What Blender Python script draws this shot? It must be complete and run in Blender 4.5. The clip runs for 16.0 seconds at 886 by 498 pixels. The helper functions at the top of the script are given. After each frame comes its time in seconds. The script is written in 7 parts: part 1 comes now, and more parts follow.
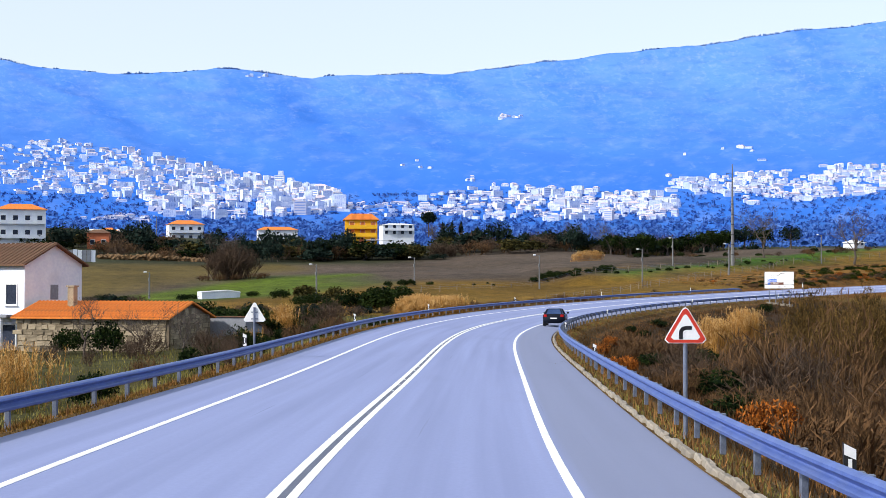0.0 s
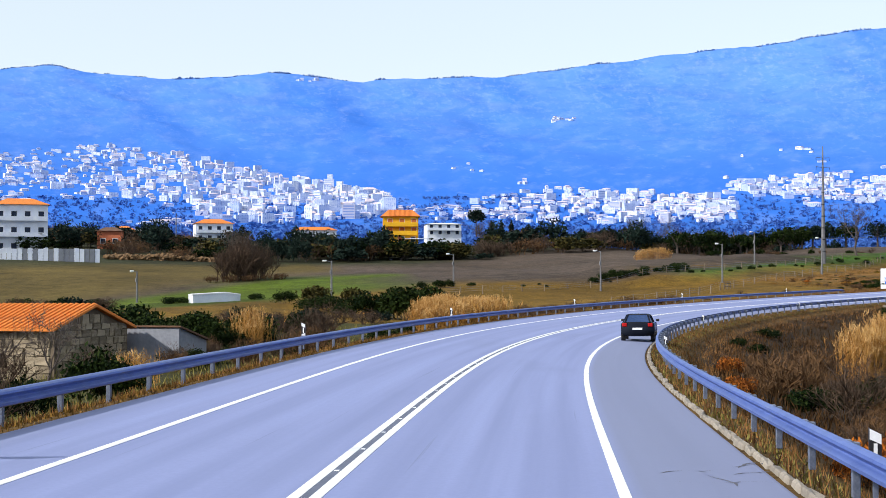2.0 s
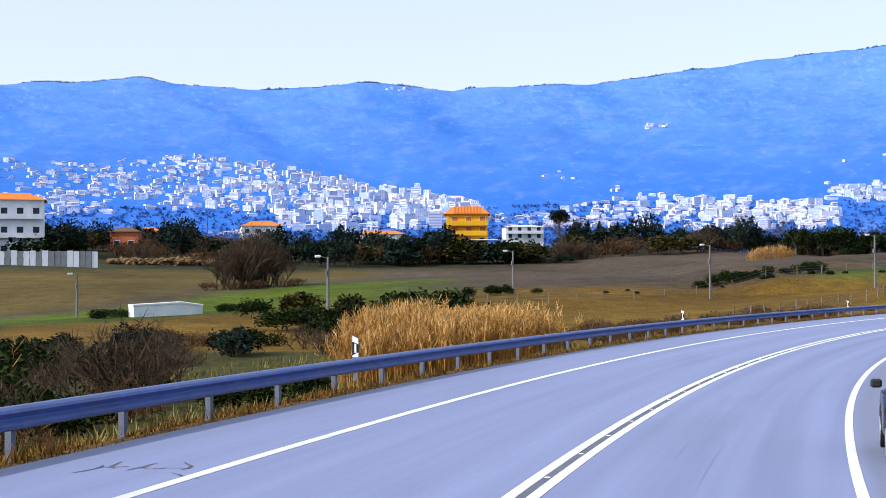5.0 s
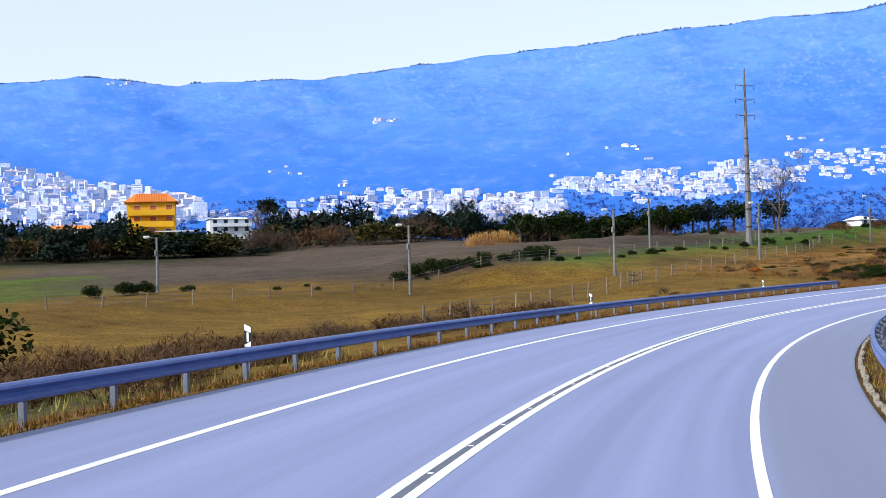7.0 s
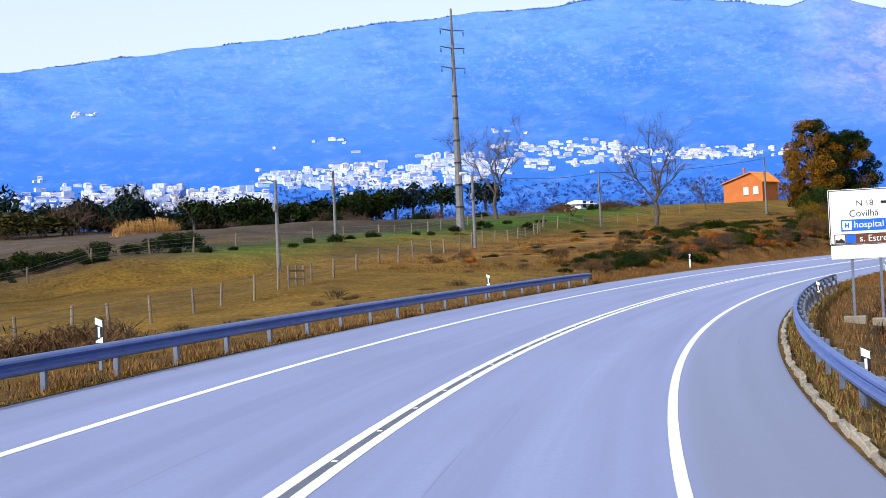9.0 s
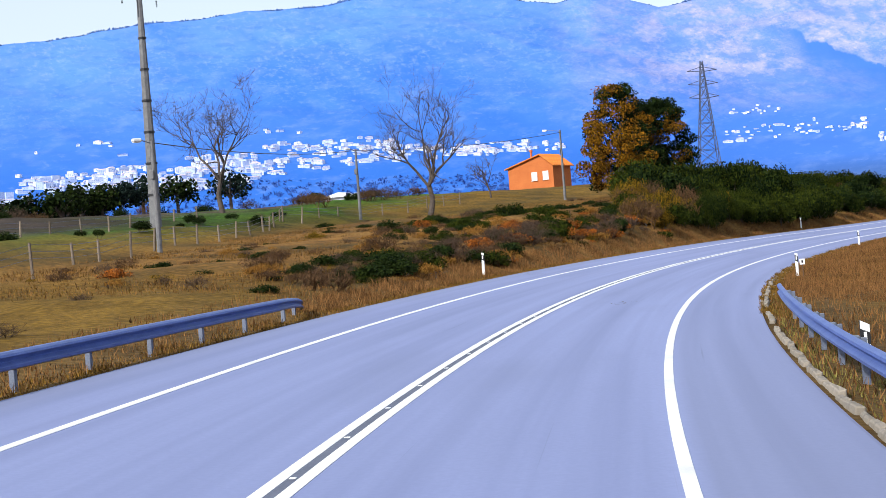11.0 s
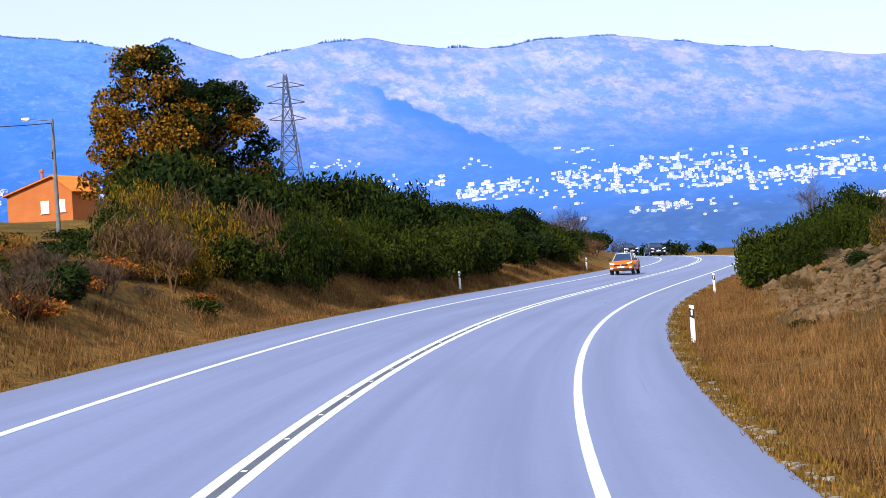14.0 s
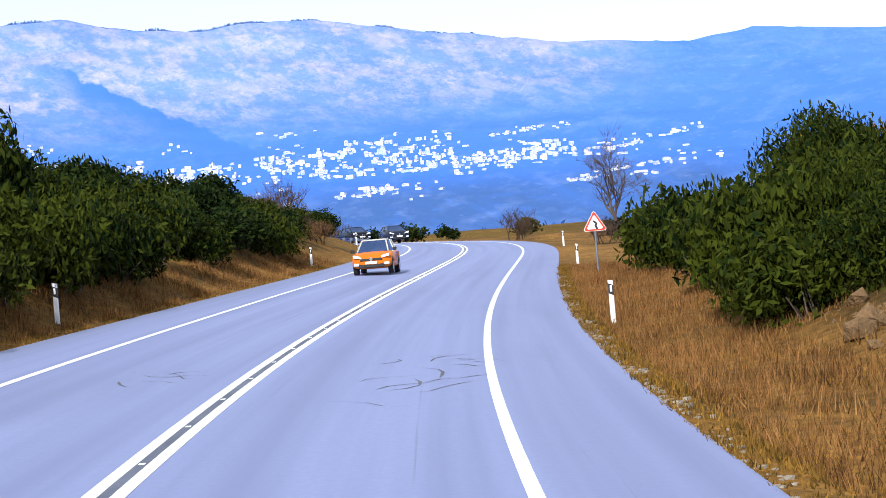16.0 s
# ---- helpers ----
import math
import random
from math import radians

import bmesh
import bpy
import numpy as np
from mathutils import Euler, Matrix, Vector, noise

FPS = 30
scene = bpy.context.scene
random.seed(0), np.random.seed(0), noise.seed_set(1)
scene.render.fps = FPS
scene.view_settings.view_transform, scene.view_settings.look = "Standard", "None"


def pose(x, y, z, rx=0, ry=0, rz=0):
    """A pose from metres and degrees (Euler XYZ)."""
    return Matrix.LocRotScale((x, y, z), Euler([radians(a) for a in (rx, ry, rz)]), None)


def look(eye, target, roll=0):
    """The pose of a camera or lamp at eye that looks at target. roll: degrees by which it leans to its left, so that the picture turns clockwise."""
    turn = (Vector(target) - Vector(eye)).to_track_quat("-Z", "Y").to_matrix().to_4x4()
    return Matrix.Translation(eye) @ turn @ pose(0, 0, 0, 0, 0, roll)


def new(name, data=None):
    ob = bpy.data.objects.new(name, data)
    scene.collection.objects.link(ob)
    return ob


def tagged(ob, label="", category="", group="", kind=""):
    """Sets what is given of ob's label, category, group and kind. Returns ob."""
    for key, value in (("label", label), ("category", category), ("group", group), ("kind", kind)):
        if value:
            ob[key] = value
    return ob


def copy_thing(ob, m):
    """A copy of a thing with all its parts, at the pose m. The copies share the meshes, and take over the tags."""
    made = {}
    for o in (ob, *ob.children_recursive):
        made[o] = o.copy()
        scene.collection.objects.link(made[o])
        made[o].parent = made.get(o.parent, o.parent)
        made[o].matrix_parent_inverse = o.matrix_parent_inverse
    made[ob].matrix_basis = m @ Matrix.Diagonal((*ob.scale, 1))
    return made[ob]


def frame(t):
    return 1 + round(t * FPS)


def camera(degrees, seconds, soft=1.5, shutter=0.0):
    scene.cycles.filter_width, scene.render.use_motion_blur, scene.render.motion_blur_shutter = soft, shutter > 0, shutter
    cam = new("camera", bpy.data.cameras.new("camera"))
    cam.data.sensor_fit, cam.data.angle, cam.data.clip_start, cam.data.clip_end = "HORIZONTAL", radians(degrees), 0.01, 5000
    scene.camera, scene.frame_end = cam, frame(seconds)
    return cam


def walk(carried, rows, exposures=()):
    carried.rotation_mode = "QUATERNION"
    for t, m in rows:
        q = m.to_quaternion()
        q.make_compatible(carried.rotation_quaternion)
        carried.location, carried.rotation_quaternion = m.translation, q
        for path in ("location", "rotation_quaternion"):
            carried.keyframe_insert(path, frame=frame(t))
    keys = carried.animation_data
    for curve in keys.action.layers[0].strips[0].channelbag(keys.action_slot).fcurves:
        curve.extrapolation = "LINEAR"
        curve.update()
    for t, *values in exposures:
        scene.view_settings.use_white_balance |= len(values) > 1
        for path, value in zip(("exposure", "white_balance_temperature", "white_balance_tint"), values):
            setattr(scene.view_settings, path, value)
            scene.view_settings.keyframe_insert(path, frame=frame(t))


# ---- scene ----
FOV = 31.13
# seconds, place, yaw to the left of +y, pitch, lean
PATH = [
    (0, -1.52, -3.95, 2.83, -6.78, 1.44, 0.03),
    (0.5, 0.17, 7.50, 2.64, -6.39, 1.50, 0.14),
    (1, 1.87, 18.75, 2.50, -5.88, 1.56, -0.08),
    (1.5, 3.43, 29.75, 2.37, -5.42, 1.58, -0.00),
    (2, 5.11, 39.52, 2.29, -4.87, 1.64, -0.07),
    (2.5, 6.59, 49.61, 2.23, -4.38, 1.69, -0.06),
    (3, 8.21, 60.08, 2.18, -3.82, 1.74, -0.09),
    (3.6, 10.11, 72.48, 2.14, -2.80, 1.84, -0.07),
    (4.25, 12.13, 85.67, 2.12, -1.60, 1.98, -0.09),
    (4.9, 14.44, 98.85, 2.13, -1.44, 2.05, -0.23),
    (5.5, 17.09, 111.18, 2.17, -3.17, 2.04, -0.52),
    (6, 19.57, 121.58, 2.21, -5.62, 1.96, -0.80),
    (6.5, 22.55, 132.20, 2.24, -8.45, 1.90, -1.22),
    (7, 25.91, 142.93, 2.31, -11.12, 1.81, -1.49),
    (7.5, 29.40, 153.17, 2.39, -13.90, 1.68, -1.92),
    (8, 33.12, 163.14, 2.48, -16.66, 1.55, -1.96),
    (8.5, 37.17, 172.96, 2.59, -18.93, 1.44, -2.26),
    (9, 41.55, 182.71, 2.72, -21.51, 1.28, -2.70),
    (9.6, 47.33, 194.29, 2.89, -24.23, 1.07, -3.32),
    (10.25, 54.32, 206.83, 3.09, -26.67, 0.87, -3.98),
    (10.9, 62.03, 219.34, 3.32, -29.05, 0.81, -4.43),
    (11.5, 69.73, 230.84, 3.55, -31.59, 0.98, -4.47),
    (12, 76.49, 240.31, 3.77, -33.95, 1.23, -4.30),
    (12.5, 83.61, 249.64, 3.98, -36.51, 1.56, -4.05),
    (13, 91.09, 258.74, 4.21, -39.14, 1.75, -3.95),
    (13.5, 98.86, 267.57, 4.43, -41.84, 1.79, -3.94),
    (14, 106.88, 276.10, 4.65, -44.61, 1.65, -3.96),
    (14.5, 115.14, 284.31, 4.89, -47.43, 1.42, -4.12),
    (15, 123.64, 292.17, 5.14, -50.19, 1.12, -4.46),
    (15.5, 132.45, 299.64, 5.39, -52.78, 0.75, -4.65),
    (16, 141.48, 306.80, 5.65, -55.18, 0.37, -4.90),
]
# the road: bend (1/km), height and crossfall along its length
BEND = [10.02, 7.69, 4.95, 1.76, 0.03, 0.13, 1.02, 2.13, 2.51, 2.69, 2.91, 3.09, 3.35, 3.25, 2.72, 2.51, 2.63, 3.05, 3.19, 2.69, 2.56, 2.17, 1.33, 0.51, 0.00]  # every 20 m from -40 m
RISE = [1.511, 0.437, -0.000, -0.096, 0.001, 0.260, 0.722, 1.320, 2.050, 2.850, 3.710, 4.520, 5.550, 7.000, 8.300, 9.000, 9.300, 9.400, 9.400, 9.400, 9.400]  # every 40 m
CROSSFALL = [0.0266, 0.0147, 0.0252, 0.0470, 0.0594, 0.0599, 0.0650, 0.0730, 0.0730, 0.0640, 0.0550, 0.0490, 0.0450, 0.0430, 0.0410, 0.0410, 0.0400]  # every 50 m
EXPOSURE, SKY, SUN = 0.82, 0.130, 3.05
FAR_BEND = -0.011


def facing(x, y, z, yaw, pitch, lean):
    """The camera's pose from its place, heading, tilt and lean."""
    a, b = radians(yaw), radians(pitch)
    ahead = Vector((-math.sin(a) * math.cos(b), math.cos(a) * math.cos(b), math.sin(b)))
    return look((x, y, z), Vector((x, y, z)) + ahead, lean)


cam = camera(FOV, 16.0, soft=0.75)
walk(cam, [(row[0], facing(*row[1:])) for row in PATH], [(0, EXPOSURE - 0.07), (9, EXPOSURE - 0.08), (13, EXPOSURE - 0.11), (14.5, EXPOSURE - 0.06), (16, EXPOSURE + 0.07)])

# ---- light ----
SUN_AZIMUTH, SUN_ELEVATION = -108.0, 33.0
world = bpy.data.worlds.new("sky")
scene.world = world
world.use_nodes = True
wt = world.node_tree
sky = wt.nodes.new("ShaderNodeTexSky")
sky.sky_type, sky.sun_disc = "NISHITA", False
sky.sun_elevation, sky.sun_rotation = radians(SUN_ELEVATION), radians(SUN_AZIMUTH)
sky.air_density, sky.dust_density, sky.ozone_density = 1.0, 1.2, 1.0
veil = wt.nodes.new("ShaderNodeMix")
veil.data_type = "RGBA"
veil.inputs[0].default_value, veil.inputs[7].default_value = 0.6, (4.15, 4.42, 4.55, 1)
wt.links.new(sky.outputs[0], veil.inputs[6])
wt.links.new(veil.outputs[2], wt.nodes["Background"].inputs[0])
wt.nodes["Background"].inputs[1].default_value = SKY
sun_data = bpy.data.lights.new("sun", "SUN")
sun_data.energy, sun_data.angle, sun_data.color = SUN, radians(2.0), (1.0, 0.97, 0.92)
sun = new("sun", sun_data)
_a, _e = radians(SUN_AZIMUTH), radians(SUN_ELEVATION)
sun.matrix_world = look(Vector((math.sin(_a) * math.cos(_e), math.cos(_a) * math.cos(_e), math.sin(_e))) * 500, (0, 0, 0))


# ---- materials ----
def material(name, low, high, scale=3.0, rough=0.8, metal=0.0, bump=0.3, fine=8.0, wear=None, per_object=0.0, per_island=0.0, space="Object", bump_size=0.02, stretch=None):
    """Two noises mix two colours; a finer one lifts the surface; wear: (colour, amount) in blotches."""
    m = bpy.data.materials.new(name)
    m.use_nodes = True
    t = m.node_tree
    n, ln = t.nodes, t.links
    bsdf = n["Principled BSDF"]
    coord = n.new("ShaderNodeTexCoord")
    src = coord.outputs["Object"]
    if space == "World":
        src = n.new("ShaderNodeNewGeometry").outputs["Position"]
    if stretch:
        mp = n.new("ShaderNodeMapping")
        mp.inputs["Scale"].default_value = stretch
        ln.new(src, mp.inputs["Vector"])
        src = mp.outputs["Vector"]

    def noise_node(s, detail=4.0):
        q = n.new("ShaderNodeTexNoise")
        q.inputs["Scale"].default_value, q.inputs["Detail"].default_value = s, detail
        ln.new(src, q.inputs["Vector"])
        return q.outputs["Fac"]

    def math_node(op, a, b):
        q = n.new("ShaderNodeMath")
        q.operation = op
        for i, v in enumerate((a, b)):
            if isinstance(v, (int, float)):
                q.inputs[i].default_value = v
            else:
                ln.new(v, q.inputs[i])
        return q.outputs[0]

    def mix(fac, a, b):
        q = n.new("ShaderNodeMix")
        q.data_type = "RGBA"
        for i, v in ((0, fac), (6, a), (7, b)):
            if isinstance(v, (int, float)):
                q.inputs[i].default_value = v
            elif isinstance(v, (tuple, list)):
                q.inputs[i].default_value = (*v[:3], 1)
            else:
                ln.new(v, q.inputs[i])
        return q.outputs[2]

    coarse, grain = noise_node(scale), noise_node(scale * fine)
    f = math_node("ADD", math_node("MULTIPLY", coarse, 0.6), math_node("MULTIPLY", grain, 0.4))
    f = math_node("MULTIPLY", math_node("SUBTRACT", f, 0.32), 2.8)
    if per_object:
        f = math_node("ADD", f, math_node("MULTIPLY", math_node("SUBTRACT", n.new("ShaderNodeObjectInfo").outputs["Random"], 0.5), per_object))
    if per_island:
        f = math_node("ADD", f, math_node("MULTIPLY", math_node("SUBTRACT", n.new("ShaderNodeNewGeometry").outputs["Random Per Island"], 0.5), per_island))
    f = math_node("MINIMUM", math_node("MAXIMUM", f, 0.0), 1.0)
    colour = mix(f, low, high)
    if wear:
        w = math_node("MINIMUM", math_node("MAXIMUM", math_node("MULTIPLY", math_node("SUBTRACT", noise_node(scale * 0.37, 6.0), 0.55), 6.0), 0.0), 1.0)
        colour = mix(math_node("MULTIPLY", w, wear[1]), colour, wear[0])
    ln.new(colour, bsdf.inputs["Base Color"])
    bsdf.inputs["Roughness"].default_value, bsdf.inputs["Metallic"].default_value = rough, metal
    bsdf.inputs["Specular IOR Level"].default_value = 0.3 if bump else 0.06
    if bump:
        b = n.new("ShaderNodeBump")
        b.inputs["Strength"].default_value, b.inputs["Distance"].default_value = bump, bump_size
        ln.new(grain, b.inputs["Height"])
        ln.new(b.outputs[0], bsdf.inputs["Normal"])
    return m


def asphalt_material():
    """Blue-grey worn asphalt: long faint wheel tracks and seams along the road, greyer shoulders."""
    m = bpy.data.materials.new("asphalt")
    m.use_nodes = True
    t = m.node_tree
    n, ln = t.nodes, t.links
    bsdf = n["Principled BSDF"]
    lay = n.new("ShaderNodeAttribute")
    lay.attribute_name = "lay"
    pos = n.new("ShaderNodeNewGeometry").outputs["Position"]

    def noise_at(src, scale, stretch, detail):
        mp = n.new("ShaderNodeMapping")
        mp.inputs["Scale"].default_value = stretch
        ln.new(src, mp.inputs["Vector"])
        q = n.new("ShaderNodeTexNoise")
        q.inputs["Scale"].default_value, q.inputs["Detail"].default_value = scale, detail
        ln.new(mp.outputs[0], q.inputs["Vector"])
        return q.outputs["Fac"]

    def span(v, a, b, lo=0.0, hi=1.0):
        r = n.new("ShaderNodeMapRange")
        for k, x in enumerate((a, b, lo, hi)):
            r.inputs[k + 1].default_value = x
        ln.new(v, r.inputs[0])
        return r.outputs[0]

    def mix(f, a, b):
        q = n.new("ShaderNodeMix")
        q.data_type = "RGBA"
        for k, v in ((0, f), (6, a), (7, b)):
            if isinstance(v, tuple):
                q.inputs[k].default_value = (*v, 1)
            else:
                ln.new(v, q.inputs[k])
        return q.outputs[2]

    sep = n.new("ShaderNodeSeparateXYZ")
    ln.new(lay.outputs["Vector"], sep.inputs[0])
    tracks = noise_at(lay.outputs["Vector"], 1.0, (1.5, 0.02, 1.0), 4)
    blotch = noise_at(lay.outputs["Vector"], 1.0, (0.35, 0.06, 1.0), 6)
    grain = noise_at(pos, 14.0, (1, 1, 1), 5)
    c = mix(span(tracks, 0.32, 0.68), (0.178, 0.208, 0.372), (0.234, 0.272, 0.475))
    c = mix(span(blotch, 0.55, 0.75, 0.0, 0.45), c, (0.155, 0.180, 0.305))
    c = mix(span(grain, 0.3, 0.7, 0.0, 0.28), c, (0.160, 0.188, 0.335))
    shoulder = n.new("ShaderNodeMath")
    shoulder.operation = "MULTIPLY"
    ln.new(span(sep.outputs["X"], 3.80, 4.05, 0.0, 0.7), shoulder.inputs[0])
    ln.new(span(sep.outputs["Y"], 200.0, 280.0, 1.0, 0.12), shoulder.inputs[1])
    c = mix(shoulder.outputs[0], c, (0.165, 0.182, 0.262))
    c = mix(span(sep.outputs["X"], -5.0, -5.8, 0.0, 0.5), c, (0.160, 0.175, 0.255))
    seam = noise_at(lay.outputs["Vector"], 1.0, (9.0, 0.05, 1.0), 3)
    c = mix(span(seam, 0.70, 0.76, 0.0, 0.45), c, (0.10, 0.115, 0.175))
    ln.new(c, bsdf.inputs["Base Color"])
    bsdf.inputs["Roughness"].default_value = 0.75
    bsdf.inputs["Specular IOR Level"].default_value = 0.3
    b = n.new("ShaderNodeBump")
    b.inputs["Strength"].default_value, b.inputs["Distance"].default_value = 0.25, 0.01
    ln.new(grain, b.inputs["Height"])
    ln.new(b.outputs[0], bsdf.inputs["Normal"])
    return m


ASPHALT = asphalt_material()
PAINT = material("road_paint", (0.62, 0.63, 0.64), (0.84, 0.84, 0.84), 1.5, 0.6, bump=0.2, fine=20, wear=((0.5, 0.5, 0.52), 0.5), space="World")
TAR = material("tar_stain", (0.05, 0.05, 0.06), (0.13, 0.13, 0.16), 2.0, 0.7, space="World")
CONCRETE = material("concrete", (0.17, 0.15, 0.125), (0.31, 0.27, 0.22), 2.5, 0.9, wear=((0.22, 0.19, 0.15), 0.6), per_object=0.8)
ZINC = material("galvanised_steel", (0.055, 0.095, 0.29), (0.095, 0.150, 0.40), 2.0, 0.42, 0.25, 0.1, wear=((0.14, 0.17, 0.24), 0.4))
POST_STEEL = material("post_steel", (0.13, 0.15, 0.21), (0.23, 0.26, 0.33), 4.0, 0.5, 0.55, 0.1)
WHITE = material("white_enamel", (0.74, 0.75, 0.76), (0.85, 0.85, 0.85), 5.0, 0.45, bump=0.05)
BLACK = material("black_enamel", (0.012, 0.012, 0.014), (0.03, 0.03, 0.033), 6.0, 0.45, bump=0.05)
RED = material("red_enamel", (0.50, 0.03, 0.02), (0.62, 0.06, 0.03), 6.0, 0.4, bump=0.05)
BLUE = material("blue_enamel", (0.01, 0.10, 0.55), (0.02, 0.16, 0.68), 6.0, 0.4, bump=0.05)
BROWN = material("brown_enamel", (0.10, 0.035, 0.02), (0.16, 0.06, 0.035), 6.0, 0.45, bump=0.05)
WOOD = material("weathered_wood", (0.11, 0.085, 0.065), (0.26, 0.205, 0.155), 6.0, 0.9, stretch=(1, 1, 0.2), per_object=0.6)
POLE = material("grey_concrete_pole", (0.11, 0.11, 0.12), (0.21, 0.21, 0.215), 3.0, 0.85)
BARK = material("bark", (0.045, 0.035, 0.032), (0.12, 0.095, 0.08), 4.0, 0.95, bump=0.6)
TWIG = material("grey_twigs", (0.036, 0.023, 0.015), (0.095, 0.058, 0.037), 2.0, 0.95, per_island=0.8)
REDTWIG = material("rusty_twigs", (0.046, 0.024, 0.011), (0.125, 0.064, 0.025), 1.5, 0.95, per_island=0.9, per_object=0.5)
LEAF = material("dark_leaves", (0.002, 0.008, 0.002), (0.021, 0.034, 0.006), 1.2, 0.75, per_island=1.1, per_object=0.5, bump=0)
BROOM = material("broom_leaves", (0.002, 0.008, 0.001), (0.036, 0.047, 0.004), 0.8, 0.75, per_island=1.1, per_object=0.7, bump=0)
OCHRE_LEAF = material("ochre_leaves", (0.040, 0.026, 0.004), (0.29, 0.130, 0.008), 1.0, 0.75, per_island=1.2, bump=0)
PINE = material("pine_needles", (0.004, 0.010, 0.009), (0.017, 0.030, 0.022), 1.2, 0.8, per_island=1.0, per_object=0.5, bump=0)
REED = material("dry_reeds", (0.20, 0.085, 0.018), (0.55, 0.29, 0.075), 0.9, 0.85, per_island=1.2, bump=0)
DRYGRASS = material("dry_grass", (0.050, 0.026, 0.010), (0.25, 0.13, 0.042), 0.35, 0.9, per_island=1.0, bump=0, space="World")
ROCK = material("ochre_rock", (0.045, 0.029, 0.014), (0.190, 0.112, 0.052), 1.6, 0.95, bump=0.8, bump_size=0.1, per_object=0.7)


def ground_material():
    """Soil and turf: each vertex's cover colour, broken up by noise at three sizes."""
    m = bpy.data.materials.new("ground_cover")
    m.use_nodes = True
    t = m.node_tree
    n, ln = t.nodes, t.links
    bsdf = n["Principled BSDF"]
    cover = n.new("ShaderNodeVertexColor")
    cover.layer_name = "cover"
    pos = n.new("ShaderNodeNewGeometry")
    last = cover.outputs["Color"]
    grain = None
    for s, lo, hi, d in ((0.035, 0.62, 1.35, 6.0), (0.4, 0.7, 1.3, 6.0), (4.0, 0.55, 1.45, 5.0)):
        q = n.new("ShaderNodeTexNoise")
        q.inputs["Scale"].default_value, q.inputs["Detail"].default_value = s, d
        ln.new(pos.outputs["Position"], q.inputs["Vector"])
        r = n.new("ShaderNodeMapRange")
        r.inputs[1].default_value, r.inputs[2].default_value, r.inputs[3].default_value, r.inputs[4].default_value = 0.3, 0.7, lo, hi
        ln.new(q.outputs["Fac"], r.inputs[0])
        v = n.new("ShaderNodeVectorMath")
        v.operation = "SCALE"
        ln.new(last, v.inputs[0])
        ln.new(r.outputs[0], v.inputs["Scale"])
        last, grain = v.outputs[0], q.outputs["Fac"]
    for s, a, b, tint, most in ((0.16, 0.50, 0.66, (0.030, 0.028, 0.012), 0.75), (0.11, 0.52, 0.66, (0.20, 0.115, 0.028), 0.45), (0.9, 0.55, 0.7, (0.022, 0.020, 0.012), 0.6)):
        q = n.new("ShaderNodeTexNoise")
        q.inputs["Scale"].default_value, q.inputs["Detail"].default_value = s, 7.0
        q.inputs["Roughness"].default_value = 0.65
        shift = n.new("ShaderNodeVectorMath")
        shift.operation = "ADD"
        shift.inputs[1].default_value = (s * 900, 17, 5)
        ln.new(pos.outputs["Position"], shift.inputs[0])
        ln.new(shift.outputs[0], q.inputs["Vector"])
        r = n.new("ShaderNodeMapRange")
        r.inputs[1].default_value, r.inputs[2].default_value, r.inputs[3].default_value, r.inputs[4].default_value = a, b, 0.0, most
        ln.new(q.outputs["Fac"], r.inputs[0])
        w = n.new("ShaderNodeMath")
        w.operation = "MULTIPLY"
        ln.new(r.outputs[0], w.inputs[0])
        ln.new(cover.outputs["Alpha"], w.inputs[1])
        v = n.new("ShaderNodeMix")
        v.data_type = "RGBA"
        ln.new(w.outputs[0], v.inputs[0])
        ln.new(last, v.inputs[6])
        v.inputs[7].default_value = (*tint, 1)
        last = v.outputs[2]
    ln.new(last, bsdf.inputs["Base Color"])
    bsdf.inputs["Roughness"].default_value = 0.95
    bsdf.inputs["Specular IOR Level"].default_value = 0.1
    b = n.new("ShaderNodeBump")
    b.inputs["Strength"].default_value, b.inputs["Distance"].default_value = 0.7, 0.15
    ln.new(grain, b.inputs["Height"])
    ln.new(b.outputs[0], bsdf.inputs["Normal"])
    return m


GROUND = ground_material()


# ---- mesh helpers ----
def part(name, bm, mat, parent=None, label="", smooth=False):
    """Links a bmesh as one mesh object, under a thing or part if one is given."""
    me = bpy.data.meshes.new(name)
    bm.to_mesh(me)
    bm.free()
    me.materials.append(mat)
    if smooth:
        me.shade_smooth()
    ob = new(name, me)
    if parent is not None:
        ob.parent = parent
    if label:
        ob["label"] = label
    return ob


def raw(name, verts, faces, mat, parent=None, smooth=False):
    me = bpy.data.meshes.new(name)
    me.from_pydata(verts, [], faces)
    me.materials.append(mat)
    if smooth:
        me.shade_smooth()
    ob = new(name, me)
    if parent is not None:
        ob.parent = parent
    return ob


def box(bm, x0, x1, y0, y1, z0, z1, m=None, bevel=0.0):
    vs = [bm.verts.new((x, y, z)) for z in (z0, z1) for x, y in ((x0, y0), (x1, y0), (x1, y1), (x0, y1))]
    fs = [bm.faces.new([vs[i] for i in q]) for q in ((3, 2, 1, 0), (4, 5, 6, 7), (0, 1, 5, 4), (1, 2, 6, 5), (2, 3, 7, 6), (3, 0, 4, 7))]
    if bevel:
        got = bmesh.ops.bevel(bm, geom=list({e for f in fs for e in f.edges}), offset=bevel, segments=1, affect="EDGES")
        vs = list({v for f in got["faces"] for v in f.verts} | {v for v in vs if v.is_valid})
    if m is not None:
        bmesh.ops.transform(bm, matrix=m, verts=vs)
    return vs


